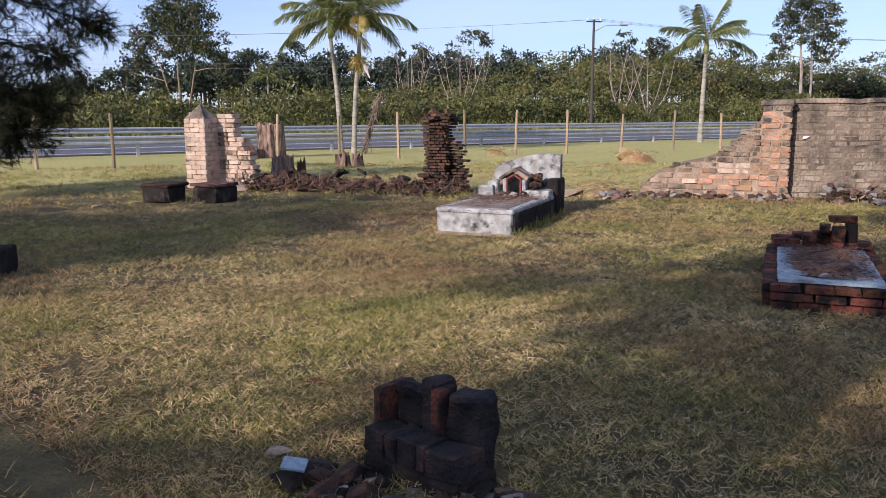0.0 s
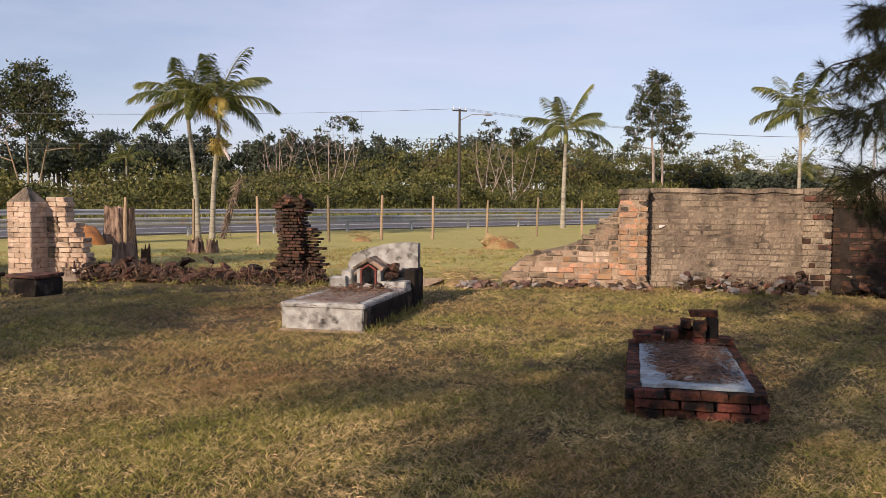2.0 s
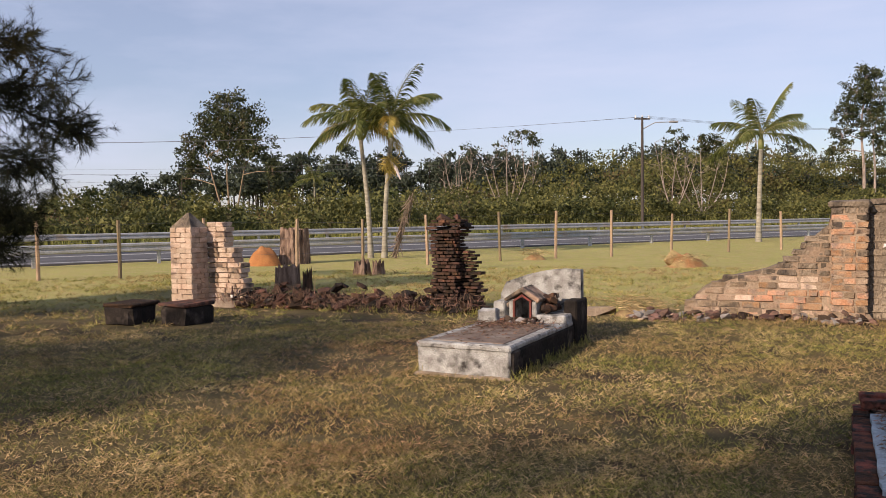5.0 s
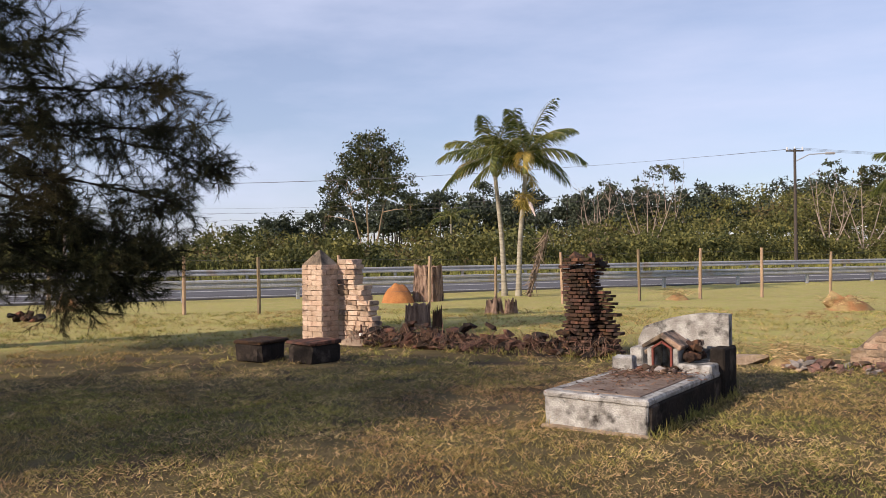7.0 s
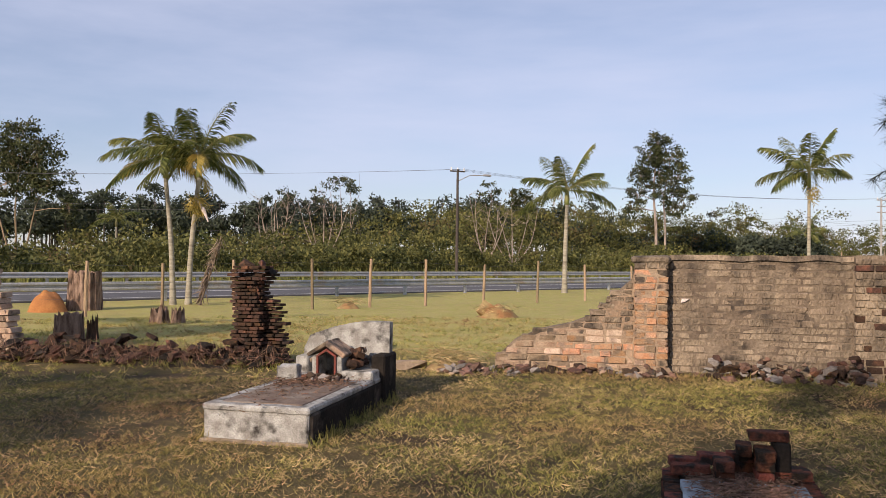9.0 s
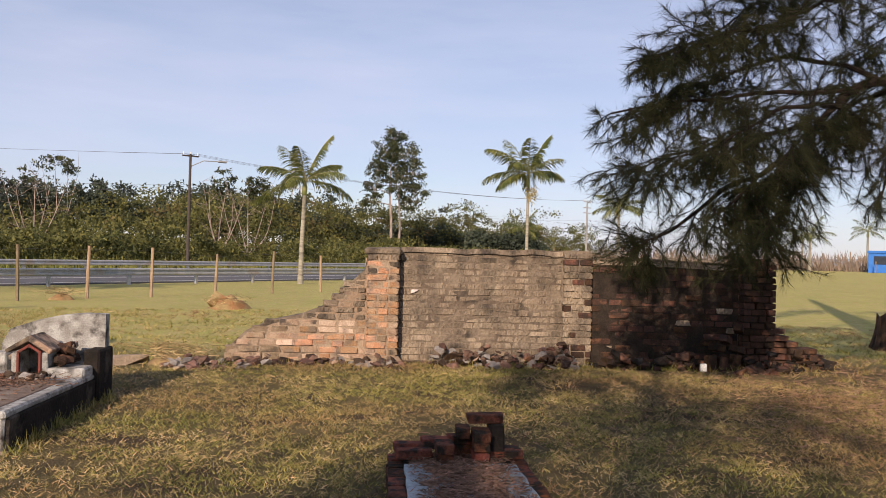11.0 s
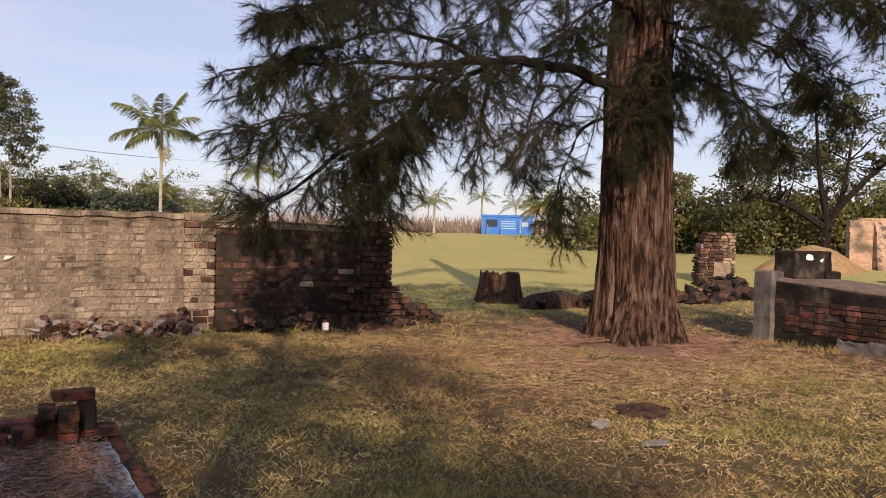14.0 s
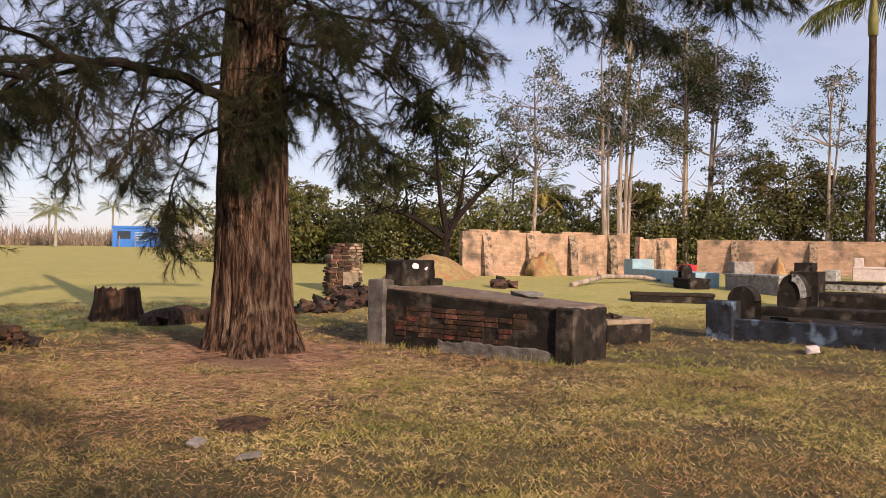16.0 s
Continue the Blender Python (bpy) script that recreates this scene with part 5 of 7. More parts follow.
# ---- single trees ----
leafy("gum_tree", "round-crowned gum tree with several thin pale stems", (-52.0, 63.0, -0.2),
      [[(0, 0, 0), (0.2, 0, 3), (0.1, 0, 6), (0.6, 0, 10)], [(0.1, 0, 0), (-0.8, 0, 3), (-1.8, 0, 6), (-2.6, 0.2, 8)], [(0.3, 0, 0), (1.3, 0, 3), (1.9, 0.2, 6), (3.0, 0, 7)]],
      [((0.3, 0, 11.2), 2.0), ((-1.8, 0.3, 10.0), 1.9), ((2.0, 0, 9.8), 2.0), ((-3.4, 0, 8.2), 1.6), ((3.4, 0, 7.9), 1.6), ((0.2, 0.4, 8.8), 2.2), ((-3.6, -0.2, 6.4), 1.2), ((1.5, 0, 7.2), 1.3), ((4.8, 0.3, 5.6), 1.0), ((-1.2, 0.3, 7.6), 1.4), ((-4.6, 0, 5.3), 0.7)],
      0.26, 12500, 121, M_LEAF, M_POST, r0=0.13).scale = (1.07, 1.07, 1.06)
leafy("gum_tree", "tall narrow gum tree with pale twin stems", (2.1, 98.0, 0.0),
      [[(0, 0, 0), (0.1, 0, 5), (-0.2, 0, 10), (0.3, 0, 15)], [(0.9, 0, 0), (1.1, 0, 5), (0.9, 0, 9), (1.5, 0, 12)]],
      [((0.3, 0, 15.2), 1.7), ((-0.6, 0, 13.6), 1.7), ((1.6, 0, 13.4), 1.7), ((-1.6, 0.2, 11.4), 1.7), ((0.4, 0.3, 11.8), 1.8), ((2.4, 0, 11.2), 1.8), ((-2.0, 0, 9.4), 1.3), ((0.8, 0, 9.6), 1.6), ((2.9, 0, 9.0), 1.5), ((-2.6, 0, 7.8), 0.9), ((1.8, 0, 7.8), 1.0)],
      0.28, 9500, 122, M_LEAF, M_BARK_GREY, r0=0.22)
for k, (x, y, h, lv) in enumerate(((-32.5, 91.0, 11.0, 700), (-13.0, 75.0, 8.2, 500), (-10.5, 74.0, 7.4, 900), (-26.5, 70.0, 8.0, 160), (-38.0, 86.0, 9.0, 260), (-35, 78, 8.2, 0))):
    rr = random.Random(130 + k)
    stems = [[(0, 0, 0), (rr.uniform(-.4, .4), 0, h * 0.4), (rr.uniform(-.8, .8), 0, h * 0.9)]] + [[(0, 0, h * 0.15), (s * rr.uniform(0.8, 1.6), 0, h * 0.45), (s * rr.uniform(1.2, 2.6), rr.uniform(-1, 1), h * rr.uniform(0.7, 0.95))] for s in (-1, 1, -0.6, 0.7)]
    leafy("bare_tree", "thin grey half-bare tree above the scrub", (x, y, 0), stems, [((rr.uniform(-1.2, 1.2), 0, h * rr.uniform(0.85, 1.0)), 1.1) for _ in range(4)] if lv else [], 0.26, lv, 131 + k, M_LEAF, M_BARK_GREY, "half-bare trees", r0=0.08, twiggy=44)


# ---- the wood beyond the road ----
def wood(name, label, n, place, height, leaf, mat_, seed, spread=(1.6, 1.6, 0.75), per=46):
    """Overlapping leafy heads: place(u, r) gives x, y; height(u, r) the top."""
    rr = random.Random(seed)
    rng = np.random.default_rng(seed)
    P = []
    for _ in range(n):
        u = rr.random()
        x, y = place(u, rr)
        h = height(u, rr)
        hh = h * rr.uniform(0.25, 1.0) if rr.random() < 0.7 else h
        s = rr.uniform(0.5, 1.15)
        P.append(np.array([x, y, hh]) + rng.normal(size=(per, 3)) * np.array(spread) * s * 0.5)
    P = np.concatenate(P)
    P[:, 2] = np.abs(P[:, 2])
    D = rng.normal(size=P.shape) + np.array([0, 0, -0.3])
    return solo(name, leaf_mesh(name, flakes(P, D, leaf, leaf * 0.34, rng), mat_), None, label, "wood", kind="stuff")


def scrub_place(u, rr):
    p = road_at(-95 + 205 * u, 16.5 + 14 * rr.random() ** 1.5)
    return p.x, p.y


def scrub_h(u, rr):
    return (1.1 + 1.2 * sstep(0.3, 0.55, u) + 1.5 * noise.noise((u * 40, 1, 4)) + 1.3 * noise.noise((u * 130, 5, 4))) * rr.uniform(0.75, 1.1) * (1 - 0.5 * sstep(0.82, 1.0, u))


wood("scrub_wood", "dense green scrub wood along the far roadside", 2500, scrub_place, scrub_h, 0.27, M_BUSH, 141, (1.05, 1.05, 0.55), 62)


def mid_place(u, rr):
    p = road_at(-60 + 185 * u, 28 + 22 * rr.random())
    return p.x, p.y


wood("scrub_wood", "taller green wood rising behind the roadside scrub", 2300, mid_place, lambda u, rr: (2.3 + 3.6 * sstep(0.3, 0.6, u) + 1.9 * sstep(0.5, 0.64, u) + 2.2 * noise.noise((u * 30, 3, 4))) * rr.uniform(0.6, 1.15) * (1 - 0.35 * sstep(0.85, 1, u)), 0.32, M_BUSH, 142, (1.25, 1.25, 0.7), 60)


def far_line(u):
    pts = ((-88, 72), (-60, 98), (-28, 114), (2, 118), (20, 112))
    i = min(3, int(u * 4))
    f = u * 4 - i
    return pts[i][0] * (1 - f) + pts[i + 1][0] * f, pts[i][1] * (1 - f) + pts[i + 1][1] * f


def far_gums():
    """Rows of slender gums: bare stems under separate, rounded, gappy heads."""
    rr = random.Random(151)
    rng = np.random.default_rng(151)
    P, br = [], Build()
    for i in range(290):
        u = rr.random() ** 0.9
        x, y = far_line(u)
        x, y = x + rr.uniform(-4, 4), y + rr.uniform(-4, 14)
        if x < -1.06 * y:
            continue
        h = rr.uniform(6.8, 10.4) * (0.62 + 0.38 * sstep(0.0, 0.22, u)) * (1 - 0.5 * sstep(0.6, 0.82, u)) * (1.12 if rr.random() < 0.15 else 1)
        br.tube([(x, y, 0), (x + rr.uniform(-.3, .3), y, h * 0.6), (x, y, h * 0.97)], [0.13, 0.1, 0.03], 5, cap=False)
        w = h * rr.uniform(0.10, 0.155)
        for k in range(rr.randrange(5, 9)):
            f = rr.random()
            z = h * (0.56 + 0.42 * f)
            sp = w * (1.0 - 0.75 * f ** 2)
            cx, cy = x + rr.gauss(0, sp), y + rr.gauss(0, sp)
            br.tube([(x, y, z - 0.7), (cx, cy, z)], [0.05, 0.02], 3, cap=False)
            P.append(np.array([cx, cy, z]) + rng.normal(size=(80, 3)) * np.array([0.45, 0.45, 0.30]) * rr.uniform(0.8, 1.35))
    P = np.concatenate(P)
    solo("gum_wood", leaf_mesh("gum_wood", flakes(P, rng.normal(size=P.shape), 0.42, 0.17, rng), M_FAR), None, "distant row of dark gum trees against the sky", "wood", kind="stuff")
    solo("gum_wood", br, M_POLE, "slender stems of the distant gum row", "wood", kind="stuff")


far_gums()


def weeds(name, label, n, place, h, mat_, seed, w=0.02):
    rng = np.random.default_rng(seed)
    rr = random.Random(seed)
    P = np.array([place(rr) for _ in range(n)])
    D = rng.normal(size=P.shape) * 0.3 + np.array([0, 0, 1])
    return solo(name, leaf_mesh(name, flakes(P, D, h, w, rng), mat_), None, label, "weeds", kind="stuff")


def verge(rr):
    p = road_at(rr.uniform(-90, 110), 14 + 3.2 * rr.random())
    return (p.x, p.y, 0.0)


weeds("verge_grass", "tall yellow-green grass along the far verge", 9000, verge, 1.1, M_WEED, 161, 0.035)
weeds("verge_grass", "dry brown scrub along the end of the field", 9000, lambda rr: (lambda u: (-2 + 70 * u + rr.uniform(-3, 3), 122 - 44 * u + rr.uniform(-3, 3), 0.6 + rr.random() ** 2 * 1.2))(rr.random()), 1.1, M_DRYBRUSH, 162, 0.07)
weeds("verge_grass", "dry brown scrub along the end of the field", 5000, lambda rr: (48 + rr.uniform(-22, 40), 92 + rr.uniform(-4, 8), 1.0 + rr.random() ** 2 * 1.6), 1.1, M_DRYBRUSH, 163, 0.07)

# far hills, distance haze painted in as a pale blue colour
b = Build()
n = 60
for i in range(n + 1):
    a = math.radians(20 + 160 * i / n)
    z = 20 + 22 * noise.noise((i * 0.25, 3, 1)) + 8 * noise.noise((i * 0.9, 5, 2))
    b.v += [(2400 * math.cos(a), 2400 * math.sin(a), -10), (2400 * math.cos(a), 2400 * math.sin(a), max(6, z))]
for i in range(n):
    b.f.append((2 * i, 2 * i + 2, 2 * i + 3, 2 * i + 1))
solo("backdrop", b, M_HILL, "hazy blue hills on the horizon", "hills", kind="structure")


litter((-3.5, 11.05, 0.345), 0.24, 0.2, 900, 401, "brown dead leaves heaped before a small shrine")
litter((-3.6, 10.4, 0.345), 0.22, 0.4, 260, 402, "brown dead leaves strewn over a tomb slab", 0.008)
for k, (x, y, r) in enumerate(((-4.1, 26.6, 0.4), (-9.6, 29.2, 0.3), (-2.75, 14.5, 0.25))):
    litter((x, y, 0.16), r, r * 0.8, 420, 404 + k, "dry straw tangled over an earth heap", 0.2, 0.22, M_STRAW)

# ---- things on the near grass ----
def plank_box(parent, name, lo, hi, material, ch=0.015, jit=0.006, label="", m=None):
    b = Build()
    b.box(lo, hi, ch, jit, R)
    return part(name, b, material, parent, label, m=m)


def worn_block(parent, name, lo, hi, material, amp=0.012, label="", cuts=5, rr_seed=0.0, top=None, cell=0.3):
    """A rendered block with an uneven, chipped surface."""
    bm = bmesh.new()
    bmesh.ops.create_cube(bm, size=1)
    for v in bm.verts:
        v.co = Vector([lo[a] if v.co[a] < 0 else hi[a] for a in range(3)])
    bmesh.ops.bevel(bm, geom=bm.edges[:], offset=min(0.02, 0.2 * min(hi[a] - lo[a] for a in range(3))), segments=1, affect="EDGES")
    bmesh.ops.subdivide_edges(bm, edges=[e for e in bm.edges if e.calc_length() > 0.12], cuts=cuts, use_grid_fill=True)
    for v in bm.verts:
        if top:
            f = (v.co.z - lo[2]) / (hi[2] - lo[2])
            v.co.z = lo[2] + f * (top(v.co.x, v.co.y) - lo[2])
        v.co += noise.noise_vector(v.co * 5 + Vector((rr_seed, 0, 0))) * amp + noise.noise_vector(v.co * 14 + Vector((rr_seed, 3, 0))) * amp * 0.5
    me = bpy.data.meshes.new(name)
    bm.to_mesh(me)
    bm.free()
    me.materials.append(material)
    return part(name, me, None, parent, label)


M_BLACKBRICK = mat("charred brick", (0.018, 0.016, 0.016), (0.034, 0.028, 0.026), 9, 0.85, 1.0, (0.075, 0.04, 0.03), 60, obj=0.3, spec=0.2, patch=0.8)
BK = brick_meshes(M_BLACKBRICK, 6)


def charred_stub():
    rr = random.Random(201)
    t = thing("charred_headstone", (-1.27, 3.04, 0.0), "blackened broken brick headstone standing in rubble", "headstone", rz=-21)
    worn_block(t, "back", (-0.25, 0.02, 0.05), (-0.06, 0.12, 0.335), M_BLACKBRICK, 0.03, rr_seed=1, cuts=7)
    worn_block(t, "back", (-0.055, -0.01, 0.05), (0.02, 0.13, 0.395), M_BLACKBRICK, 0.022, rr_seed=2, cuts=7)
    worn_block(t, "back", (0.055, 0.0, 0.05), (0.25, 0.13, 0.375), M_BLACKBRICK, 0.03, rr_seed=3, cuts=7)
    for x, y, z, s in ((0.036, 0.03, 0.22, (0.045, 0.12, 0.32)), (-0.265, 0.02, 0.2, (0.05, 0.2, 0.26))):
        brick(BRED, t, (x, y, z), s, 0, rr, 2)
    for x, wd, me in ((-0.2, 0.13, BK), (-0.1, 0.07, BK), (-0.01, 0.11, BK), (0.07, 0.05, BK), (0.19, 0.2, BK)):
        brick(me, t, (x, -0.08, 0.125), (wd, 0.16, 0.11), 0, rr, 5)
    plank_box(t, "base", (-0.27, -0.16, -0.05), (0.27, 0.12, 0.07), M_MORTAR_DARK, 0.02, 0.01)


charred_stub()
rubble("brick_rubble", "loose broken bricks and stones lying in the grass", [(-1.6, 2.75, 0.22), (-1.35, 2.76, 0.25), (-1.05, 2.82, 0.22), (-0.85, 2.86, 0.15)], 80, 202, DARK_STONES + STONES[:5], 0.04, 0.11, 0.04, 0.55)
b = Build()
b.box((-0.05, -0.04, 0), (0.05, 0.04, 0.012), 0.002)
solo("tile_shard", b, M_BLUEGREY, "pale blue tile shard on rubble", "tile shard", m=pose(-1.73, 2.68, 0.1, 12, 8, 20))
for x, y, rz, s, mm in ((-2.32, 3.9, 10, (0.2, 0.09, 0.05), M_BRICK_RED), (-2.0, 2.95, 60, (0.14, 0.1, 0.04), M_MORTAR), (0.85, 3.55, 30, (0.1, 0.06, 0.03), M_BRICK), (-0.25, 5.4, 0, (0.07, 0.05, 0.03), M_MORTAR), (-2.35, 10.3, 20, (0.14, 0.1, 0.05), M_MORTAR_DARK)):
    solo("loose_brick", stone_mesh(int(x * 7 + 50), mm), None, "loose brick fragment half sunk in grass", "brick", "loose brick fragments", m=pose(x, y, gz(x, y) + 0.01, 0, 0, rz) @ Matrix.Diagonal((*s, 1)))

# dark stepped headstone at the left of the lawn
t = thing("old_headstone", (-7.1, 5.25, 0), "low blackened stepped headstone in the grass", "headstone", rz=20)
worn_block(t, "step", (-0.45, -0.4, -0.1), (0.45, 0.4, 0.26), M_CONC_DARK, 0.015)
worn_block(t, "upright", (-0.3, -0.2, 0.24), (0.22, 0.2, 0.58), M_CONC_DARK, 0.015, rr_seed=4)


# ---- stumps, mounds, stones in the field ----
def stump(name, label, at, r, h, seed, material, ragged=0.25, flare=0.35, sides=54, sx=1.0):
    b = Build()
    rows = 9
    for i in range(rows):
        f = i / (rows - 1)
        for s in range(sides):
            a = math.tau * s / sides
            n1 = noise.noise((math.cos(a) * 1.6 + seed, math.sin(a) * 1.6, 0.4 * f))
            n2 = noise.noise((math.cos(a) * 8 + seed, math.sin(a) * 8, 0.5 * f))
            rr_ = r * (1 + flare * (1 - f) ** 2.5 + 0.24 * n1 + 0.12 * n2)
            top = h * (1 + ragged * noise.noise((math.cos(a) * 2.2, math.sin(a) * 2.2, seed + 5)) + ragged * 0.6 * noise.noise((math.cos(a) * 7, math.sin(a) * 7, seed)))
            b.v.append((math.cos(a) * rr_ * sx, math.sin(a) * rr_, -0.1 + (top + 0.1) * f))
    for i in range(rows - 1):
        for s in range(sides):
            s2 = (s + 1) % sides
            b.f.append((i * sides + s, i * sides + s2, (i + 1) * sides + s2, (i + 1) * sides + s))
    k = len(b.v)
    for s in range(sides):
        p = b.v[(rows - 1) * sides + s]
        b.v.append((p[0] * 0.72, p[1] * 0.72, p[2] * 0.72 + 0.06 * noise.noise((s, seed, 1))))
    b.v.append((0, 0, h * 0.55))
    for s in range(sides):
        s2 = (s + 1) % sides
        b.f.append(((rows - 1) * sides + s, (rows - 1) * sides + s2, k + s2, k + s))
        b.f.append((k + s, k + s2, len(b.v) - 1))
    return solo(name, b, material, label, "tree stump", m=pose(at[0], at[1], gz(*at)))


stump("tree_stump", "big pinkish weathered tree stump with bark flaking off", (-16.75, 25.1), 0.52, 1.18, 3, M_STUMP, 0.14, 0.08)
stump("tree_stump", "small pale reddish stump cut low in the grass", (-11.75, 21.3), 0.2, 0.36, 5, M_STUMP, 0.5, 0.4)
stump("tree_stump", "small pale reddish stump cut low in the grass", (-11.35, 21.5), 0.16, 0.32, 6, M_STUMP, 0.5, 0.4)
stump("tree_stump", "brown rotten jagged stump behind the rubble ridge", (-10.95, 16.9), 0.25, 0.50, 8, M_STUMP, 0.3, 0.25)
stump("tree_stump", "thin rotten jagged stump behind the rubble ridge", (-10.5, 17.0), 0.1, 0.38, 9, M_STUMP_DARK, 0.7, 0.4)
stump("tree_stump", "broken reddish tree stump beside a dark root heap", (10.4, 18.5), 0.48, 0.66, 11, M_STUMP_DARK, 0.2, 0.3)


def mound(name, label, at, rx, ry, h, material, seed, cat="earth mound", rough=0.35, flat=2):
    b = Build()
    n, m2 = 10, 22
    for i in range(n + 1):
        f = i / n
        for s in range(m2):
            a = math.tau * s / m2
            q = 1 + rough * noise.noise((math.cos(a) * 1.5 + seed, math.sin(a) * 1.5, f * 2))
            x, y = math.cos(a) * rx * f * q, math.sin(a) * ry * f * q
            z = h * (1 - f ** flat) ** 1.2 * (1 + rough * noise.noise((x * 3 / rx, y * 3 / ry, seed))) - 0.05 * f
            b.v.append((x, y, z))
    for i in range(n):
        for s in range(m2):
            s2 = (s + 1) % m2
            b.f.append((i * m2 + s, (i + 1) * m2 + s, (i + 1) * m2 + s2, i * m2 + s2))
    return solo(name, b, material, label, cat, smooth=True, m=pose(at[0], at[1], gz(*at)))


mound("termite_mound", "orange termite mound beside the big stump", (-17.15, 24.0), 0.62, 0.5, 0.62, M_TERMITE, 2, rough=0.15, flat=2.6)
mound("earth_mound", "heap of orange earth and dry grass", (-4.1, 26.6), 0.65, 0.5, 0.36, M_HEAP, 3)
solo("brown_stone", stone_mesh(55, M_HEAP), None, "brown stone leaning on an earth heap", "stone", m=pose(-4.45, 26.55, 0.25, 0, 30, 20) @ Matrix.Diagonal((0.45, 0.4, 0.55, 1)))
mound("earth_mound", "small orange earth heap by a fence post", (-9.6, 29.2), 0.45, 0.4, 0.2, M_HEAP, 4)
mound("earth_mound", "low earth heap by a fence post", (-23.8, 16.4), 0.5, 0.45, 0.5, M_EARTH, 6)
mound("earth_mound", "orange earth spread beside fallen bricks", (-2.75, 14.5), 0.45, 0.35, 0.14, M_HEAP, 7)
mound("earth_mound", "broad mound of bare orange earth by the ruined wall", (27.5, 22.9), 2.6, 1.6, 0.95, M_HEAP, 8, rough=0.2)
mound("root_mound", "dark heap of torn roots and earth beside a stump", (11.3, 17.1), 1.5, 0.5, 0.30, M_STUMP_DARK, 9, "root heap", 0.5, 6)
rubble("root_pieces", "dark torn root pieces lying on a root heap", [(10.5, 16.9, 0.5), (11.2, 16.9, 0.6), (12.0, 16.9, 0.5)], 46, 65, DARK_STONES, 0.1, 0.28, 0.3, 0.4, "roots")
mound("needle_drift", "brown fallen needles banked round the trunk", (8.42, 11.9), 1.9, 1.7, 0.10, M_LITTER, 10, "leaf litter", 0.2)
solo("slab_fragment", stone_mesh(56, M_MORTAR), None, "flat broken slab in the grass near the wall", "stone", m=pose(-3.45, 14.55, 0.1, 0, 0, 8) @ Matrix.Diagonal((0.62, 0.3, 0.2, 1)))
b = Build()
b.tube([(0, 0, 0), (0, 0, 0.13), (0, 0, 0.17), (0, 0, 0.25)], [0.034, 0.034, 0.015, 0.013], 10)
bt = thing("bottle", (-10.05, 14.02, 0.1), "brown glass bottle standing on broken bricks", "bottle")
part("body", b, M_GLASS_BROWN, bt, smooth=True)
b = Build()
b.tube([(0, 0, 0.05), (0, 0, 0.10)], [0.0352, 0.0352], 10, cap=False)
part("paper_label", b, M_WHITE, bt)
mound("brick_footing", "low broken footing of brick under the pier", (-10.1, 13.95), 0.5, 0.3, 0.16, M_MORTAR, 12, "footing", 0.4)

leafy("young_tree", "slender pale young tree by the roadside", (-32.2, 21.1, 0), [[(0, 0, 0), (0.1, 0, 2), (0.0, 0, 4.2)]], [((0, 0, 4.3), 0.6), ((0.3, 0, 3.7), 0.5)], 0.2, 500, 321, M_LEAF, M_BARK_GREY, r0=0.11)
rubble("brick_scatter", "dark bricks scattered in the far grass", [(-22.2, 14.3, 0.5), (-20.8, 13.6, 0.4), (-24.5, 13.9, 0.7)], 26, 322, DARK_STONES, 0.15, 0.3, 0.05, 0.6)
# stones by the she-oak
solo("grey_stone", stone_mesh(61, M_STUMP_DARK), None, "flat dark stone lying among fallen needles", "stone", m=pose(5.25, 8.4, 0.03, 5, 0, -40) @ Matrix.Diagonal((0.5, 0.3, 0.17, 1)))
for x, y, s, rz in ((4.57, 8.2, (0.15, 0.1, 0.03), 20), (4.55, 7.55, (0.2, 0.07, 0.025), -55)):
    b = Build()
    b.box((-0.5, -0.5, -0.5), (0.5, 0.5, 0.5), 0.08, 0.06, R)
    solo("tile_shard", b, M_GREY, "broken grey tile shard in the needles", "tile shard", "tile shards", m=pose(x, y, 0.05, 8, -10, rz) @ Matrix.Diagonal((*s, 1)))
b = Build()
b.box((-0.045, -0.02, 0), (0.045, 0.02, 0.11), 0.004)
solo("white_carton", b, M_WHITE, "small white carton by the foot of the wall", "carton", m=pose(4.45, 14.0, 0.13, 0, 0, 5))
for k, (x, z) in enumerate(((4.62, 0.12), (4.8, 0.1), (5.0, 0.13), (4.75, 0.34), (5.05, 0.32), (4.9, 0.45), (5.1, 0.6), (5.2, 0.1))):
    ob = new("loose_brick", BD[k % 5])
    ob.matrix_world = pose(x, 14.15 + 0.03 * k, z + 0.1, 90 if z < 0.2 else 0, 3 * k, 10 * k) @ Matrix.Diagonal((0.14 if z < 0.2 else 0.25, 0.24 if z < 0.2 else 0.13, 0.1, 1))
    tagged(ob, "dark brick stacked against the wall foot", "brick", "stacked bricks by the wall")
solo("plaster_patch", stone_mesh(70, M_PINK), None, "pale chip in the wall face", "stone", m=pose(0.47, 14.6, 1.12, 90, 0, 0) @ Matrix.Diagonal((0.12, 0.06, 0.03, 1)))


# ---- tombs under the trees ----
M_RENDER = mat("grey render", (0.17, 0.155, 0.145), (0.11, 0.10, 0.092), 6, 0.95, 0.7, (0.06, 0.054, 0.05), 40)


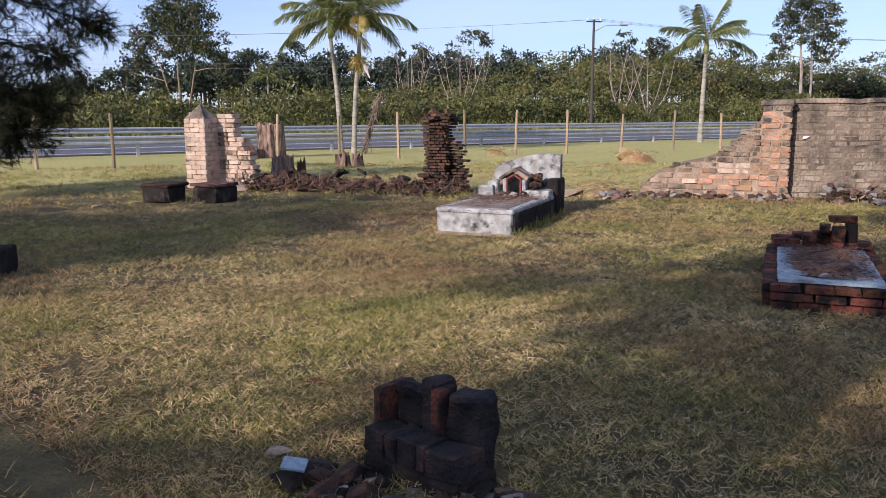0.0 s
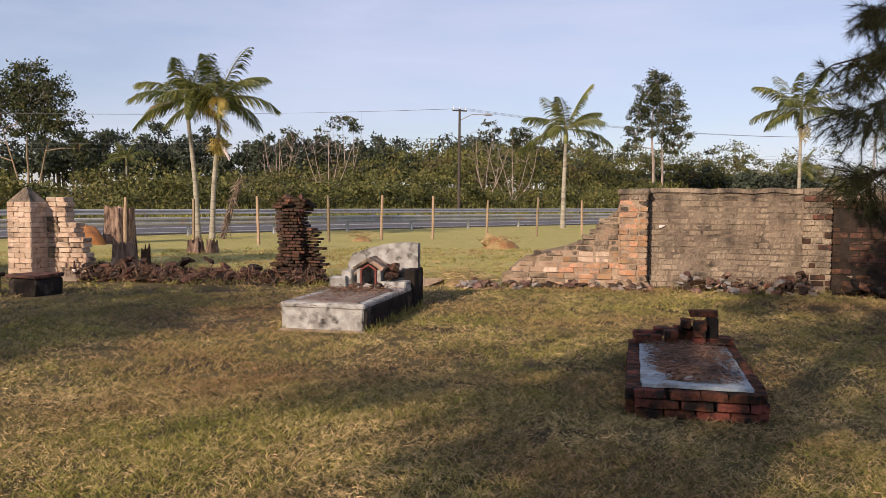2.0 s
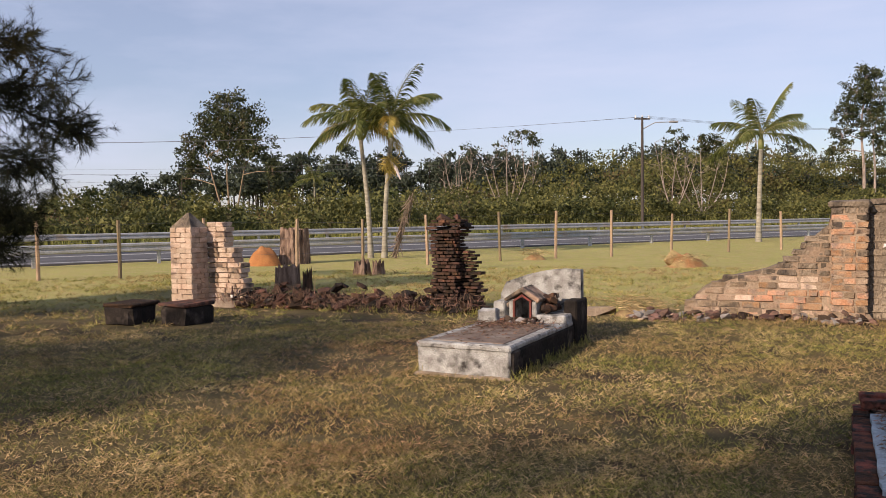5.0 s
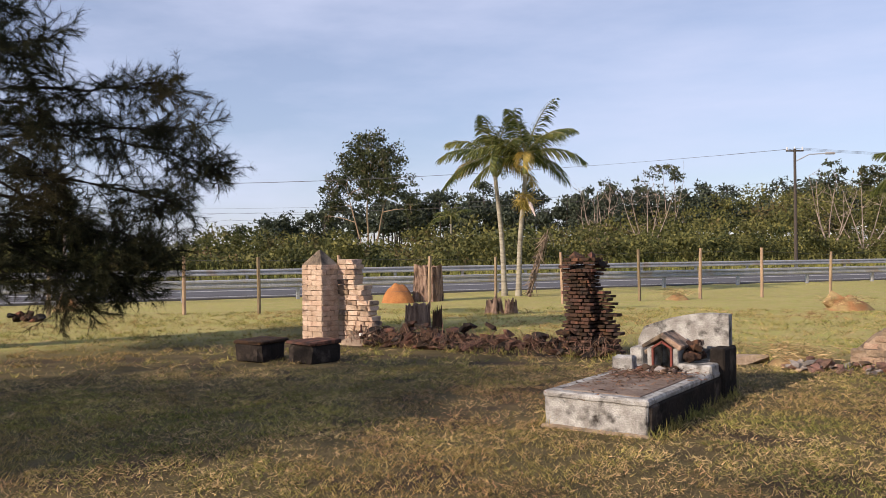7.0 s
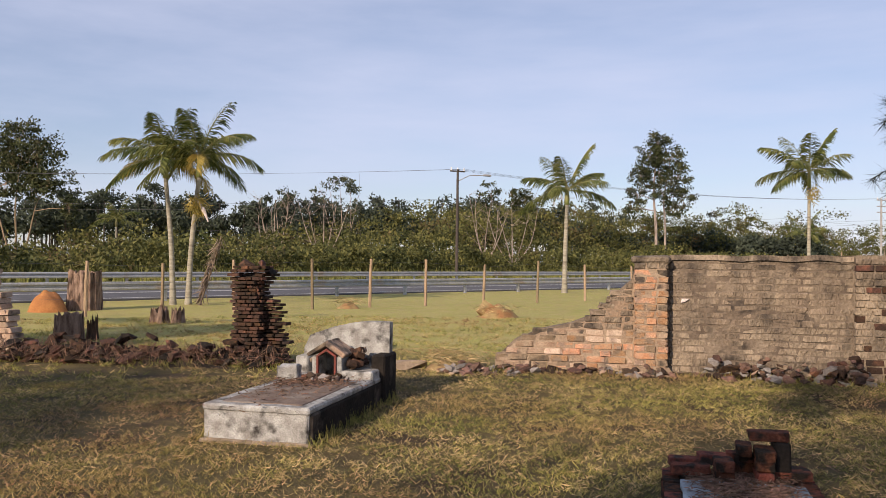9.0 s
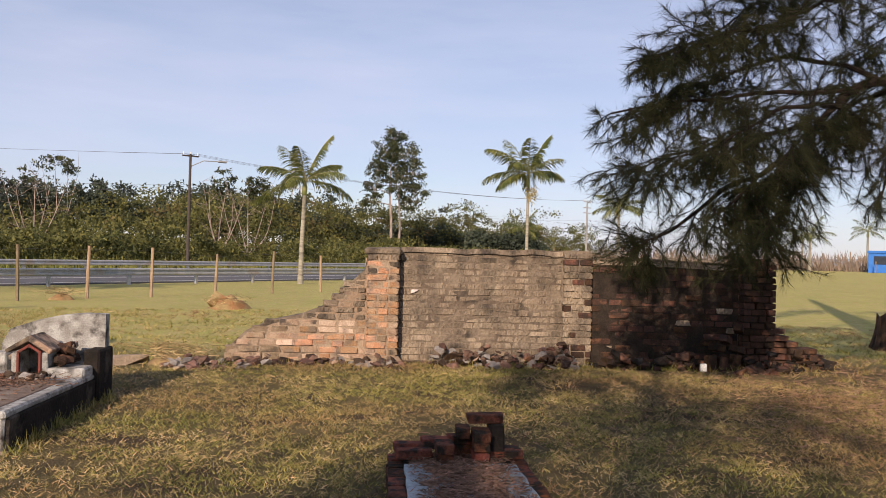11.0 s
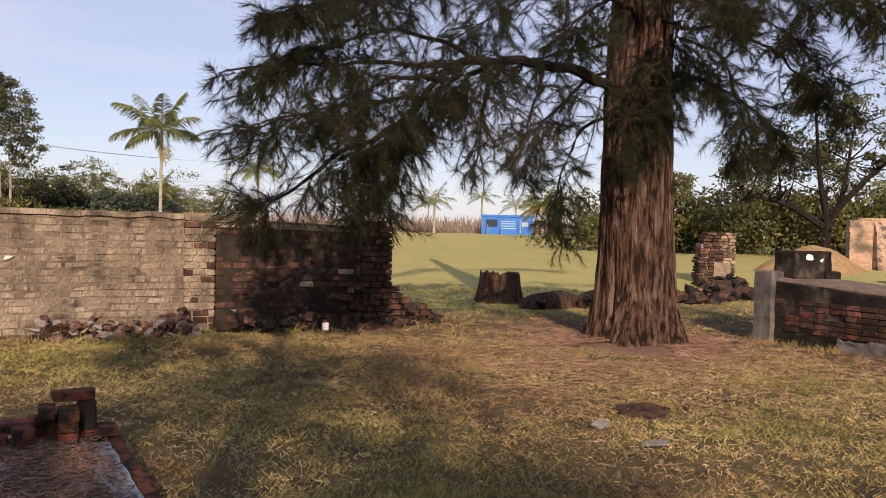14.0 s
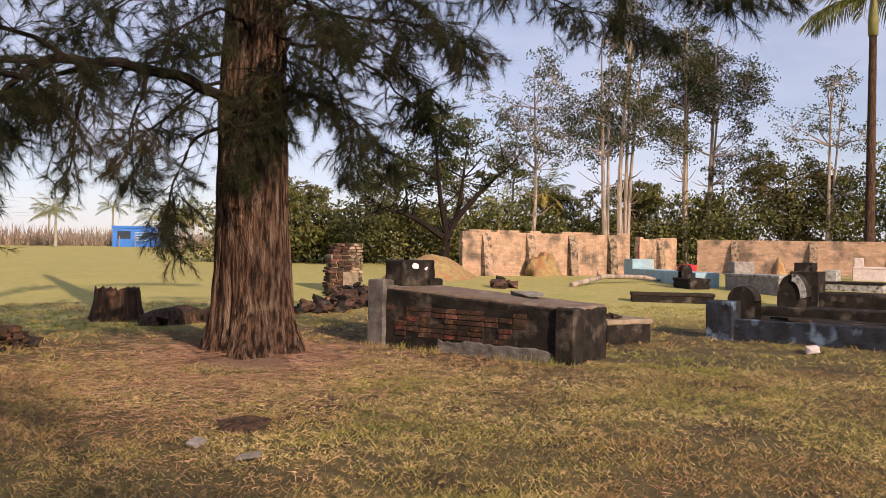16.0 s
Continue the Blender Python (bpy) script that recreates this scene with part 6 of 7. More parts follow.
def dark_tomb():
    t = thing("table_tomb", (11.4, 9.9, 0.0), "large dark brick and cement table tomb", "tomb")
    top = lambda x, y: 0.80 + 0.055 * (y + 1.85)
    worn_block(t, "body", (-0.58, -1.85, -0.1), (0.58, 1.8, 0.8), M_CONC_DARK, 0.02, top=lambda x, y: top(x, y) - 0.03, cuts=9)
    worn_block(t, "corner_post", (-0.64, -1.9, -0.1), (-0.3, -1.6, 0.8), M_CONC_DARK, 0.012, top=lambda x, y: top(x, y) + 0.005, rr_seed=2)
    worn_block(t, "corner_post", (-0.66, 1.55, -0.1), (-0.25, 1.9, 1.1), M_RENDER, 0.012, rr_seed=3)
    worn_block(t, "slab", (-0.56, -1.8, 0.6), (0.62, 1.55, 0.82), M_SLAB, 0.012, top=lambda x, y: top(x, y) + 0.012, cuts=9)
    worn_block(t, "headstone", (-0.4, 1.35, 0.8), (0.5, 1.75, 1.42), M_CONC_DARK, 0.014, "blackened headstone with white paint marks", rr_seed=5)
    worn_block(t, "shoulder", (0.3, 1.3, 0.8), (0.66, 1.8, 1.1), M_CONC_DARK, 0.012, rr_seed=6)
    for x, z, s in ((-0.08, 1.33, 0.1), (0.22, 1.28, 0.06)):
        part("paint_mark", stone_mesh(int(90 + s * 100), M_WHITE), None, t, "white paint mark", m=pose(x, 1.337, z) @ Matrix.Diagonal((s * 2, 0.015, s, 1)))
    rr = random.Random(211)
    for k in range(95):
        row = k % 6
        y, z = min(1.35, max(-1.3, rr.gauss(0.15, 0.65))), 0.24 + 0.082 * row
        y = round(y / 0.25 + 0.5 * (row % 2)) * 0.25
        brick(BD if rr.random() < 0.75 else BRED, t, (-0.565 + rr.uniform(-0.006, 0.004), y, z), (0.235, 0.05, 0.068), 90, rr, 1)
    worn_block(t, "plinth", (-0.60, -1.55, -0.1), (-0.5, 0.5, 0.2), M_RENDER, 0.02, top=lambda x, y: 0.2 + 0.09 * noise.noise((y * 2.3, 1, 2)) + 0.05 * noise.noise((y * 9, 1, 2)), cuts=22)
    part("loose_slab", stone_mesh(91, M_GREY), None, t, m=pose(0.3, -0.6, 0.92) @ Matrix.Diagonal((0.3, 0.8, 0.12, 1)))


dark_tomb()


def low_tomb(name, label, at, size, h, rz, mbody, mtop, head=None, seed=0, ledge=0.03, group=""):
    t = thing(name, (at[0], at[1], gz(*at)), label, "tomb", group, rz=rz)
    w, l = size
    worn_block(t, "body", (-w / 2, -l / 2, -0.15), (w / 2, l / 2, h - 0.04), mbody, 0.012, rr_seed=seed)
    worn_block(t, "top", (-w / 2 - ledge, -l / 2 - ledge, h - 0.06), (w / 2 + ledge, l / 2 + ledge, h + 0.03), mtop, 0.01, rr_seed=seed + 1)
    if head == "arch":
        b = Build()
        n = 12
        for i in range(n + 1):
            a = math.pi * i / n
            for y in (0, 0.25):
                b.v += [(math.cos(a) * 0.22, l / 2 - 0.3 + y, h + 0.25 + math.sin(a) * 0.28), (math.cos(a) * 0.22, l / 2 - 0.3 + y, h)]
        for i in range(n):
            k = 4 * i
            b.f += [(k, k + 4, k + 5, k + 1), (k + 2, k + 3, k + 7, k + 6), (k, k + 2, k + 6, k + 4)]
        part("headstone", b, mbody, t, "round-arched headstone")
    elif head == "step":
        worn_block(t, "headstone", (-w / 2 + 0.05, l / 2 - 0.45, h), (w / 2 - 0.05, l / 2 - 0.05, h + 0.45), mbody, 0.012, rr_seed=seed + 2)
    return t


# row axis here runs from the near rail towards the back
t = low_tomb("low_tomb", "small broken whitewashed tomb beside a larger one", (14.2, 8.95), (1.0, 0.9), 0.40, -25, M_CONC_DARK, M_MORTAR, None, 3)
rubble("tomb_rubble", "loose bricks lying on a broken tomb", [(14.2, 8.95, 0.4)], 14, 215, DARK_STONES, 0.08, 0.18, 0.02)
for ob in [o for o in bpy.data.objects if o.name.startswith("tomb_rubble")]:
    ob.location.z += 0.42

t = thing("double_tomb", (16.6, 6.2, 0.0), "long low tomb with blackened blue limewash and an arched head", "tomb")
worn_block(t, "rail", (-0.5, -3.4, -0.1), (-0.3, 1.3, 0.40), M_BLUESTAIN, 0.012, cuts=9)
worn_block(t, "end_post", (-0.65, 1.15, -0.1), (0.0, 1.65, 0.72), M_BLUESTAIN, 0.012, rr_seed=2)
worn_block(t, "bed", (-0.3, -3.4, -0.1), (1.6, 1.2, 0.36), M_CONC_DARK, 0.012, rr_seed=3, cuts=9)
worn_block(t, "rail", (1.4, -3.4, -0.1), (1.65, 1.3, 0.55), M_CONC_DARK, 0.012, rr_seed=4, cuts=9)
b = Build()
n = 12
for i in range(n + 1):
    a = math.pi * i / n
    for x in (-0.1, 0.35):
        b.v += [(x, 1.15 + math.cos(a) * 0.26, 0.72 + math.sin(a) * 0.28), (x, 1.15 + math.cos(a) * 0.26, 0.3)]
for i in range(n):
    k = 4 * i
    b.f += [(k, k + 4, k + 5, k + 1), (k + 2, k + 3, k + 7, k + 6), (k, k + 2, k + 6, k + 4)]
part("headstone", b, M_CONC_DARK, t, "round-arched blackened headstone")
b = Build()
b.box((-0.2, -0.18, 0), (0.2, 0.18, 0.06), 0.01, 0.01, R)
part("loose_slab", b, M_GREY, t, m=pose(0.6, -1.5, 0.37, 6, 0, 20))
part("loose_slab", b.mesh("loose_slab", M_CONC_DARK), None, t, m=pose(0.2, 0.3, 0.37, 0, 5, -30) @ Matrix.Diagonal((1.6, 1.2, 1, 1)))

t = thing("arched_tomb", (21.9, 6.0, 0.05), "low dark tomb with a white-edged arched headstone", "tomb")
worn_block(t, "body", (-0.5, -3.0, -0.1), (0.7, 1.6, 0.28), M_CONC_DARK, 0.012, cuts=9)
b = Build()
for i in range(n + 1):
    a = math.pi * i / n
    for x in (-0.25, 0.25):
        b.v += [(x, 1.6 + math.cos(a) * 0.34, 0.55 + math.sin(a) * 0.55), (x, 1.6 + math.cos(a) * 0.34, 0.1)]
for i in range(n):
    k = 4 * i
    b.f += [(k, k + 4, k + 5, k + 1), (k + 2, k + 3, k + 7, k + 6), (k, k + 2, k + 6, k + 4)]
part("headstone", b, M_CONC_DARK, t, "arched blackened headstone")
b = Build()
for i in range(n + 1):
    a = math.pi * 0.5 * i / n
    for x in (-0.29, -0.255):
        b.v += [(x, 1.6 - math.cos(a) * 0.34, 0.55 + math.sin(a) * 0.55), (x, 1.6 - math.cos(a) * 0.2, 0.5 + math.sin(a) * 0.42)]
for i in range(n):
    k = 4 * i
    b.f += [(k, k + 4, k + 5, k + 1), (k + 2, k + 3, k + 7, k + 6), (k, k + 2, k + 6, k + 4), (k + 1, k + 5, k + 7, k + 3)]
part("arch_edge", b, M_CONC, t, "pale stained edge")

t = thing("block_tomb", (25.3, 6.6, 0.1), "dark tomb with a square black head block", "tomb")
worn_block(t, "body", (-0.5, -3.2, -0.15), (0.8, 1.3, 0.48), M_CONC_DARK, 0.012, cuts=9)
worn_block(t, "head_block", (-0.6, 1.0, 0.0), (0.3, 1.75, 1.05), M_CONC_DARK, 0.014, rr_seed=2)
worn_block(t, "head_top", (-0.35, 1.2, 1.0), (0.2, 1.7, 1.3), M_CONC_DARK, 0.014, rr_seed=3)

t = thing("blue_tomb", (33.4, 15.1, 0.3), "pale blue limewashed tomb with a square head", "tomb", rz=-43)
worn_block(t, "body", (-0.5, -3.2, -0.15), (0.5, 2.6, 0.58), M_SKYBLUE, 0.01, cuts=9)
worn_block(t, "headstone", (-0.52, 2.4, -0.1), (0.52, 3.3, 1.0), M_SKYBLUE, 0.01, rr_seed=2)
b = Build()
b.box((-0.03, -0.03, 0), (0.03, 0.03, 0.6), 0.005)
b.box((-0.15, -0.03, 0.34), (0.15, 0.03, 0.4), 0.005)
part("cross", b, M_RUST, t, m=pose(0, 2.9, 1.0, 0, 0, 60))
solo("red_cloth", stone_mesh(95, M_RED), None, "bright red cloth draped on a blue tomb", "cloth", m=pose(32.7, 14.2, 0.95, 0, 0, -43) @ Matrix.Diagonal((1.0, 0.7, 0.45, 1)))
t = low_tomb("low_tomb", "white cement tomb with a small head block", (30.5, 10.6), (1.0, 2.7), 0.6, -34, M_GREY, M_CONC, "step", 21)
t = low_tomb("low_tomb", "small dark tomb with an arched head", (30.4, 13.1), (0.8, 1.2), 0.35, -40, M_CONC_DARK, M_CONC_DARK, "arch", 25)
mound("earth_mound", "orange termite mound among the tombs", (31.8, 10.4), 0.6, 0.6, 1.0, M_EARTH, 31)
t = low_tomb("low_tomb", "low broken tomb edged with dark stone", (24.6, 11.7), (0.7, 2.4), 0.25, 25, M_CONC_DARK, M_MORTAR_DARK, None, 27)
t = low_tomb("low_tomb", "pinkish low tomb far among the others", (43.4, 8.6), (1.2, 2.4), 0.6, 10, M_PINK, M_PINK, "step", 28)
t = low_tomb("low_tomb", "grey slab tomb with a leaning dark board", (34.0, 8.2), (1.0, 2.0), 0.3, 0, M_CONC, M_CONC_DARK, "step", 29)
solo("white_rag", stone_mesh(96, M_PINK), None, "crumpled faded white cloth on the grass", "cloth", m=pose(14.77, 5.72, gz(14.77, 5.72) + 0.06, 0, 0, 20) @ Matrix.Diagonal((0.32, 0.22, 0.16, 1)))
rubble("stone_pile", "dark pile of broken stone on the grass", [(25.4, 18.2, 0.5)], 16, 218, DARK_STONES, 0.25, 0.5, 0.3, 0.8)
b = Build()
b.tube([(0, 0, 0.05), (2.2, -0.3, 0.35), (4.4, -1.0, 0.3), (6.0, -1.6, 0.06)], [0.1, 0.09, 0.08, 0.04], 8, wobble=0.1)
solo("fallen_log", b, M_BARK_GREY, "bleached fallen branch lying in the grass", "log", m=pose(27.6, 16.6, gz(28, 16.5)))


# ---- ruined pillar and walls at the far side ----
def far_pillar():
    rr = random.Random(231)
    t = thing("brick_pillar", (20.4, 21.3, gz(20.4, 21.3)), "ruined pillar of stone and pale brick with a plaster patch", "pillar", rz=-28)
    plank_box(t, "core", (-0.5, -0.25, -0.2), (0.5, 0.25, 1.2), M_MORTAR)
    z, k = 0.0, 0
    while z < 1.5:
        lo = -0.62 + 0.25 * sstep(0.5, 1.5, z) + rr.uniform(-0.07, 0.07)
        x = lo
        while x < 0.55:
            wd = min(rr.uniform(0.22, 0.32), 0.6 - x)
            brick(BP if x > 0 else BD, t, (x + wd / 2, rr.uniform(-0.02, 0.02), z + 0.05), (wd - 0.015, 0.6, 0.085), 0, rr, 1.5)
            x += wd
        z += 0.098
    plank_box(t, "plaster_patch", (-0.1, -0.325, 0.1), (0.42, -0.29, 0.62), M_LIME, 0.01, 0.01, "pale plaster patch")


far_pillar()
rubble("stone_heap", "heap of dark stones round a ruined pillar", [(15.2, 17.2, 1.1), (16.5, 17.6, 1.1), (17.8, 18.5, 1.0), (19.3, 19.8, 1.0)], 150, 232, DARK_STONES, 0.15, 0.4, 0.3, 0.6)
M_FARBRICK = mat("sunlit orange brick", (0.45, 0.31, 0.215), (0.38, 0.245, 0.165), 2, 0.95, 0.5, (0.13, 0.10, 0.08), 40, island=0.18, c3_at=(0.50, 0.66), patch=0.6, deep=9)


def far_wall(name, label, a, bb, h, z0, seed, butts=3, gaps=(), fade=0.0, pieces=True):
    """Brick wall from a to bb: joined courses over a mortar core, with buttresses."""
    rr = random.Random(seed)
    a, bb = Vector((*a, z0)), Vector((*bb, z0))
    ln = (bb - a).length
    w = thing(name, tuple(a), label, "wall", kind="structure", rz=math.degrees(math.atan2(bb.y - a.y, bb.x - a.x)))
    plank_box(w, "core", (0, -0.145, -0.5), (ln, 0.145, h - 0.05), M_MORTAR_PALE, 0, 0)
    fb = Build()
    z, k = -0.3, 0
    while z < h:
        x = -0.14 * (k % 2) + rr.uniform(-0.06, 0.06)
        hh = 0.095
        while x < ln:
            wd = 0.29
            zt = h + 0.06 * noise.noise((x * 0.6, seed, 0)) - fade * x / ln
            if z < zt and -0.05 < x + wd / 2:
                y = 0.155 + rr.uniform(-0.008, 0.01)
                x0, x1 = max(x, 0 - 0.06 * rr.random()) + 0.007, min(x + wd, ln) - 0.007
                fb.add([(x0, -y, z), (x1, -y, z), (x1, y, z), (x0, y, z), (x0, -y, z + 0.088), (x1, -y, z + 0.088), (x1, y, z + 0.088), (x0, y, z + 0.088)],
                       [(0, 1, 5, 4), (1, 2, 6, 5), (2, 3, 7, 6), (3, 0, 4, 7), (4, 5, 6, 7)])
            x += wd
        z += hh
        k += 1
    p = part("brickwork", fb, M_FARBRICK, w)
    p["kind"] = "stuff"
    for i in range(butts):
        x = ln * (i + 0.5) / butts
        b = Build()
        b.add([(x - 0.2, -0.55, -0.3), (x + 0.2, -0.55, -0.3), (x + 0.2, -0.14, -0.3), (x - 0.2, -0.14, -0.3), (x - 0.2, -0.35, h - 0.45), (x + 0.2, -0.35, h - 0.45), (x + 0.2, -0.14, h - 0.02), (x - 0.2, -0.14, h - 0.02)],
              [(0, 1, 5, 4), (1, 2, 6, 5), (3, 0, 4, 7), (4, 5, 6, 7)])
        # darker brick than the wall face, standing in for the buttress's shade
        part("buttress", b, M_BRICK_PALE, w, "sloping buttress, its shade put into darker brick")
    return w


far_wall("wall_east", "sunlit orange brick wall with sloping buttresses", (30.0, 23.2), (38.1, 18.9), 1.98, 0.42, 241, 4)
far_wall("wall_south", "orange brick wall stub between tombs", (40.5, 19.4), (43.6, 18.6), 1.8, 0.5, 242, 1)
far_wall("wall_west", "long stained brick wall behind the tombs", (45.9, 18.1), (50.5, 3.0), 1.45, 0.85, 243, 4)
mound("earth_mound", "orange termite mound against the brick wall", (33.3, 20.9), 1.1, 0.7, 1.0, M_HEAP, 33, rough=0.8)


# ---- trees behind the far walls ----
def gum(x, y, h, seed, lean=0.0, leaves=2600, r0=0.2, stems=2, low=0.45, mat_=None, bark=None, label="tall slender gum tree with pale stems"):
    rr = random.Random(seed)
    st = []
    for s in range(stems):
        dx = (s - (stems - 1) / 2) * 0.9
        st.append([(dx * 0.5, 0, 0), (dx + lean * 0.4, rr.uniform(-0.3, 0.3), h * 0.35), (dx * 1.6 + lean, rr.uniform(-0.6, 0.6), h * 0.95)])
    blobs = [((lean * 0.8 + rr.gauss(0, h * 0.1), rr.gauss(0, h * 0.08), h * rr.uniform(low, 1.05)), rr.uniform(0.7, 1.4) * h / 11) for _ in range(13)]
    leafy("gum_tree", label, (x, y, gz(x, y)), st, blobs, 0.17, int(leaves * 1.5), seed, mat_ or M_LEAF, bark or M_BARK_GREY, "gums behind the far walls", r0=r0, twiggy=26)


gum(50.4, 25.6, 15, 251, -1.0, 6000, 0.22, 2, 0.5)
gum(50.9, 24.6, 17, 252, 0.8, 7000, 0.24, 3, 0.5)
gum(57.0, 22.6, 17, 253, -0.4, 8500, 0.25, 2, 0.45)
gum(57.6, 21.3, 16, 254, 0.9, 8500, 0.24, 2, 0.4)
gum(47.0, 29.5, 13, 255, 0.5, 1800, 0.18, 1, 0.5)
gum(60.0, 14.0, 13, 256, 0.3, 1500, 0.2, 2, 0.6)
gum(52.0, 34.0, 12, 257, 0.0, 2000, 0.16, 1, 0.5)
leafy("spreading_tree", "dark forked tree with a wide thin crown", (41.0, 32.0, 0.9),
      [[(0, 0, 0), (0.1, 0, 1.6), (-0.6, 0, 4.0), (-1.2, 0, 8.0)], [(0.1, 0, 1.0), (0.8, -0.4, 3.2), (1.4, -0.6, 7.2)], [(0.4, 0, 2.0), (2.2, -1, 4.2), (4.0, -1.8, 5.8)], [(-0.2, 0, 1.4), (-1.8, 1.2, 2.6), (-3.6, 2.2, 3.0)]],
      [((-1.2, 0, 8.2), 1.6), ((1.4, -0.6, 7.6), 1.6), ((-2.6, 1.2, 5.6), 1.5), ((4.0, -1.8, 6.0), 1.2), ((0.2, 0, 6.2), 1.3), ((-4.0, 2.4, 3.4), 1.5), ((-1.4, 0.6, 9.6), 0.9), ((2.6, -1.2, 5.0), 0.8), ((-4.6, 3, 1.8), 1.4)],
      0.22, 8000, 261, M_LEAF, M_BRANCH, r0=0.3, twiggy=50)
palm("palm_tree", "bushy palm behind the brick wall", (50.0, 30.2, 0.9), 4.6, 262, 2.4, 14, 0.16, dry=(12, 13), leaf_n=24)
palm("palm_tree", "bushy palm behind the brick wall", (46.5, 31.5, 0.9), 3.4, 263, 2.2, 12, 0.16, leaf_n=24)
palm("palm_tree", "tall dark palm behind the far wall", (52.8, 10.5, 0.9), 15.5, 264, 5.0, 16, 0.28, dry=(), leaf_n=40, trunk_mat=M_STUMP_DARK)


def back_place(u, rr):
    pts = ((34, 44), (44, 34), (54, 27), (60, 18), (62, 4), (58, -10))
    i = min(4, int(u * 5))
    f = u * 5 - i
    return pts[i][0] * (1 - f) + pts[i + 1][0] * f + rr.uniform(-2, 5), pts[i][1] * (1 - f) + pts[i + 1][1] * f + rr.uniform(-2, 4)


for k, (x, y, hh, lab) in enumerate(((43.5, 37.0, 6.5, "bushy green tree behind the field"), (37.0, 41.0, 5.2, "bushy green tree behind the field"), (56.5, 26.0, 6.0, "dense green tree behind the wall"), (61.5, 17.0, 8.0, "dense green tree behind the wall"), (62.5, 8.0, 7.4, "dense green tree behind the wall"), (60.5, -2.0, 7.0, "dense green tree behind the wall"), (53.5, 31.0, 5.0, "dense green tree behind the wall"))):
    rr = random.Random(400 + k)
    leafy("leafy_tree", lab, (x, y, gz(x, y)), [[(0, 0, 0), (0.2, 0, hh * 0.4), (0, 0.2, hh * 0.9)]], [((rr.gauss(0, 1.3), rr.gauss(0, 1.3), hh * rr.uniform(0.35, 0.95)), rr.uniform(0.8, 1.5)) for _ in range(11)], 0.2, 7000, 410 + k, M_BUSH, M_BRANCH, "leafy trees behind the walls", r0=0.18)
wood("garden_wood", "mixed green trees and bushes behind the far walls", 1500, back_place, lambda u, rr: (3.6 + 3.0 * sstep(0.45, 0.62, u) + 2.8 * noise.noise((u * 27, 2, 9))) * rr.uniform(0.6, 1.15), 0.26, M_BUSH, 271, (1.4, 1.4, 0.9), 70)

# ---- roadside poles, cables, pylon, kiosk ----
def pole(x, y, z0, h, material, label, arms=True, lamp=False, r=0.13):
    t = thing("utility_pole", (x, y, z0), label, "utility pole", "roadside poles", rz=35)
    b = Build()
    b.tube([(0, 0, -0.3), (0, 0, h * 0.5), (0, 0, h)], [r, r * 0.85, r * 0.65], 10)
    part("shaft", b, material, t)
    if arms:
        for zz in (h - 0.15,) if material is M_POLE else (h - 0.15, h - 0.8, h - 1.4):
            b = Build()
            b.box((-0.6, -0.05, zz - 0.05), (0.6, 0.05, zz + 0.05), 0.01)
            part("crossarm", b, material, t)
        for x2 in (-0.52, 0.0, 0.52):
            b = Build()
            b.tube([(x2, 0, h - 0.1), (x2, 0, h + 0.12)], [0.05, 0.04], 8)
            part("insulator", b, M_WHITE, t)
    if lamp:
        b = Build()
        b.tube([(0, 0, h - 0.9), (1.0, 0, h - 0.4), (2.2, 0, h - 0.35)], [0.04, 0.035, 0.035], 6)
        part("lamp_arm", b, M_STEEL, t)
        b = Build()
        b.box((2.1, -0.12, h - 0.42), (2.75, 0.12, h - 0.28), 0.04)
        part("lamp_head", b, M_CONCPOLE, t)


pole(-13.1, 62.8, 0, 8.5, M_POLE, "dark timber utility pole with a street lamp arm", True, True)
pole(24.4, 94.7, 0.6, 7.9, M_CONCPOLE, "slim concrete utility pole with crossarms", True, False)
pole(-75.0, 45.0, 0, 8.5, M_POLE, "dark timber utility pole far along the road", True, False)


def cable(pts, sag, r=0.014):
    b = Build()
    out = []
    for p, q in zip(pts, pts[1:]):
        p, q = Vector(p), Vector(q)
        for i in range(14):
            u = i / 14
            v = p.lerp(q, u)
            v.z -= sag * 4 * u * (1 - u)
            out.append(v)
    out.append(Vector(pts[-1]))
    b.tube(out, [r] * len(out), 4)
    solo("cable", b, M_WIRE, "thin dark overhead cable strung between poles", "cable", "overhead cables")


for dx, z in ((-0.5, 8.5), (0.0, 8.5), (0.5, 8.5), (0.1, 6.3), (0.1, 5.9)):
    cable([(-140 + dx, 18, z), (-75 + dx, 45, z), (-13.1 + dx, 62.8, z), (24.4 + dx, 94.7, z), (70 + dx, 130, z)], 0.8, 0.010)
for z in (6.4, 5.7, 7.4):
    cable([(-160, 60, z), (-90, 78, z), (-30, 118, z + 1), (24, 150, z + 2), (90, 190, z + 2)], 1.0, 0.018)
t = thing("pylon", (-18.0, 200.0, 0), "distant grey lattice transmission pylon", "pylon")
for sx in (-1, 1):
    for sy in (-1, 1):
        b = Build()
        b.tube([(sx * 2.2, sy * 2.2, 0), (sx * 1.0, sy * 1.0, 16), (0, 0, 26)], [0.12, 0.1, 0.06], 5)
        part("leg", b, M_STEEL, t)
for k in range(9):
    z0, z1 = 2 * k + 4, 2 * k + 6
    w0, w1 = 2.2 - 0.075 * z0, 2.2 - 0.075 * z1
    b = Build()
    b.tube([(-w0, -w0, z0), (w1, -w1, z1)], [0.05, 0.05], 4)
    b.tube([(w0, -w0, z0), (-w1, -w1, z1)], [0.05, 0.05], 4)
    part("brace", b, M_STEEL, t)
for z in (17, 21):
    b = Build()
    b.tube([(-4, 0, z), (4, 0, z)], [0.09, 0.09], 5)
    part("crossarm", b, M_STEEL, t)

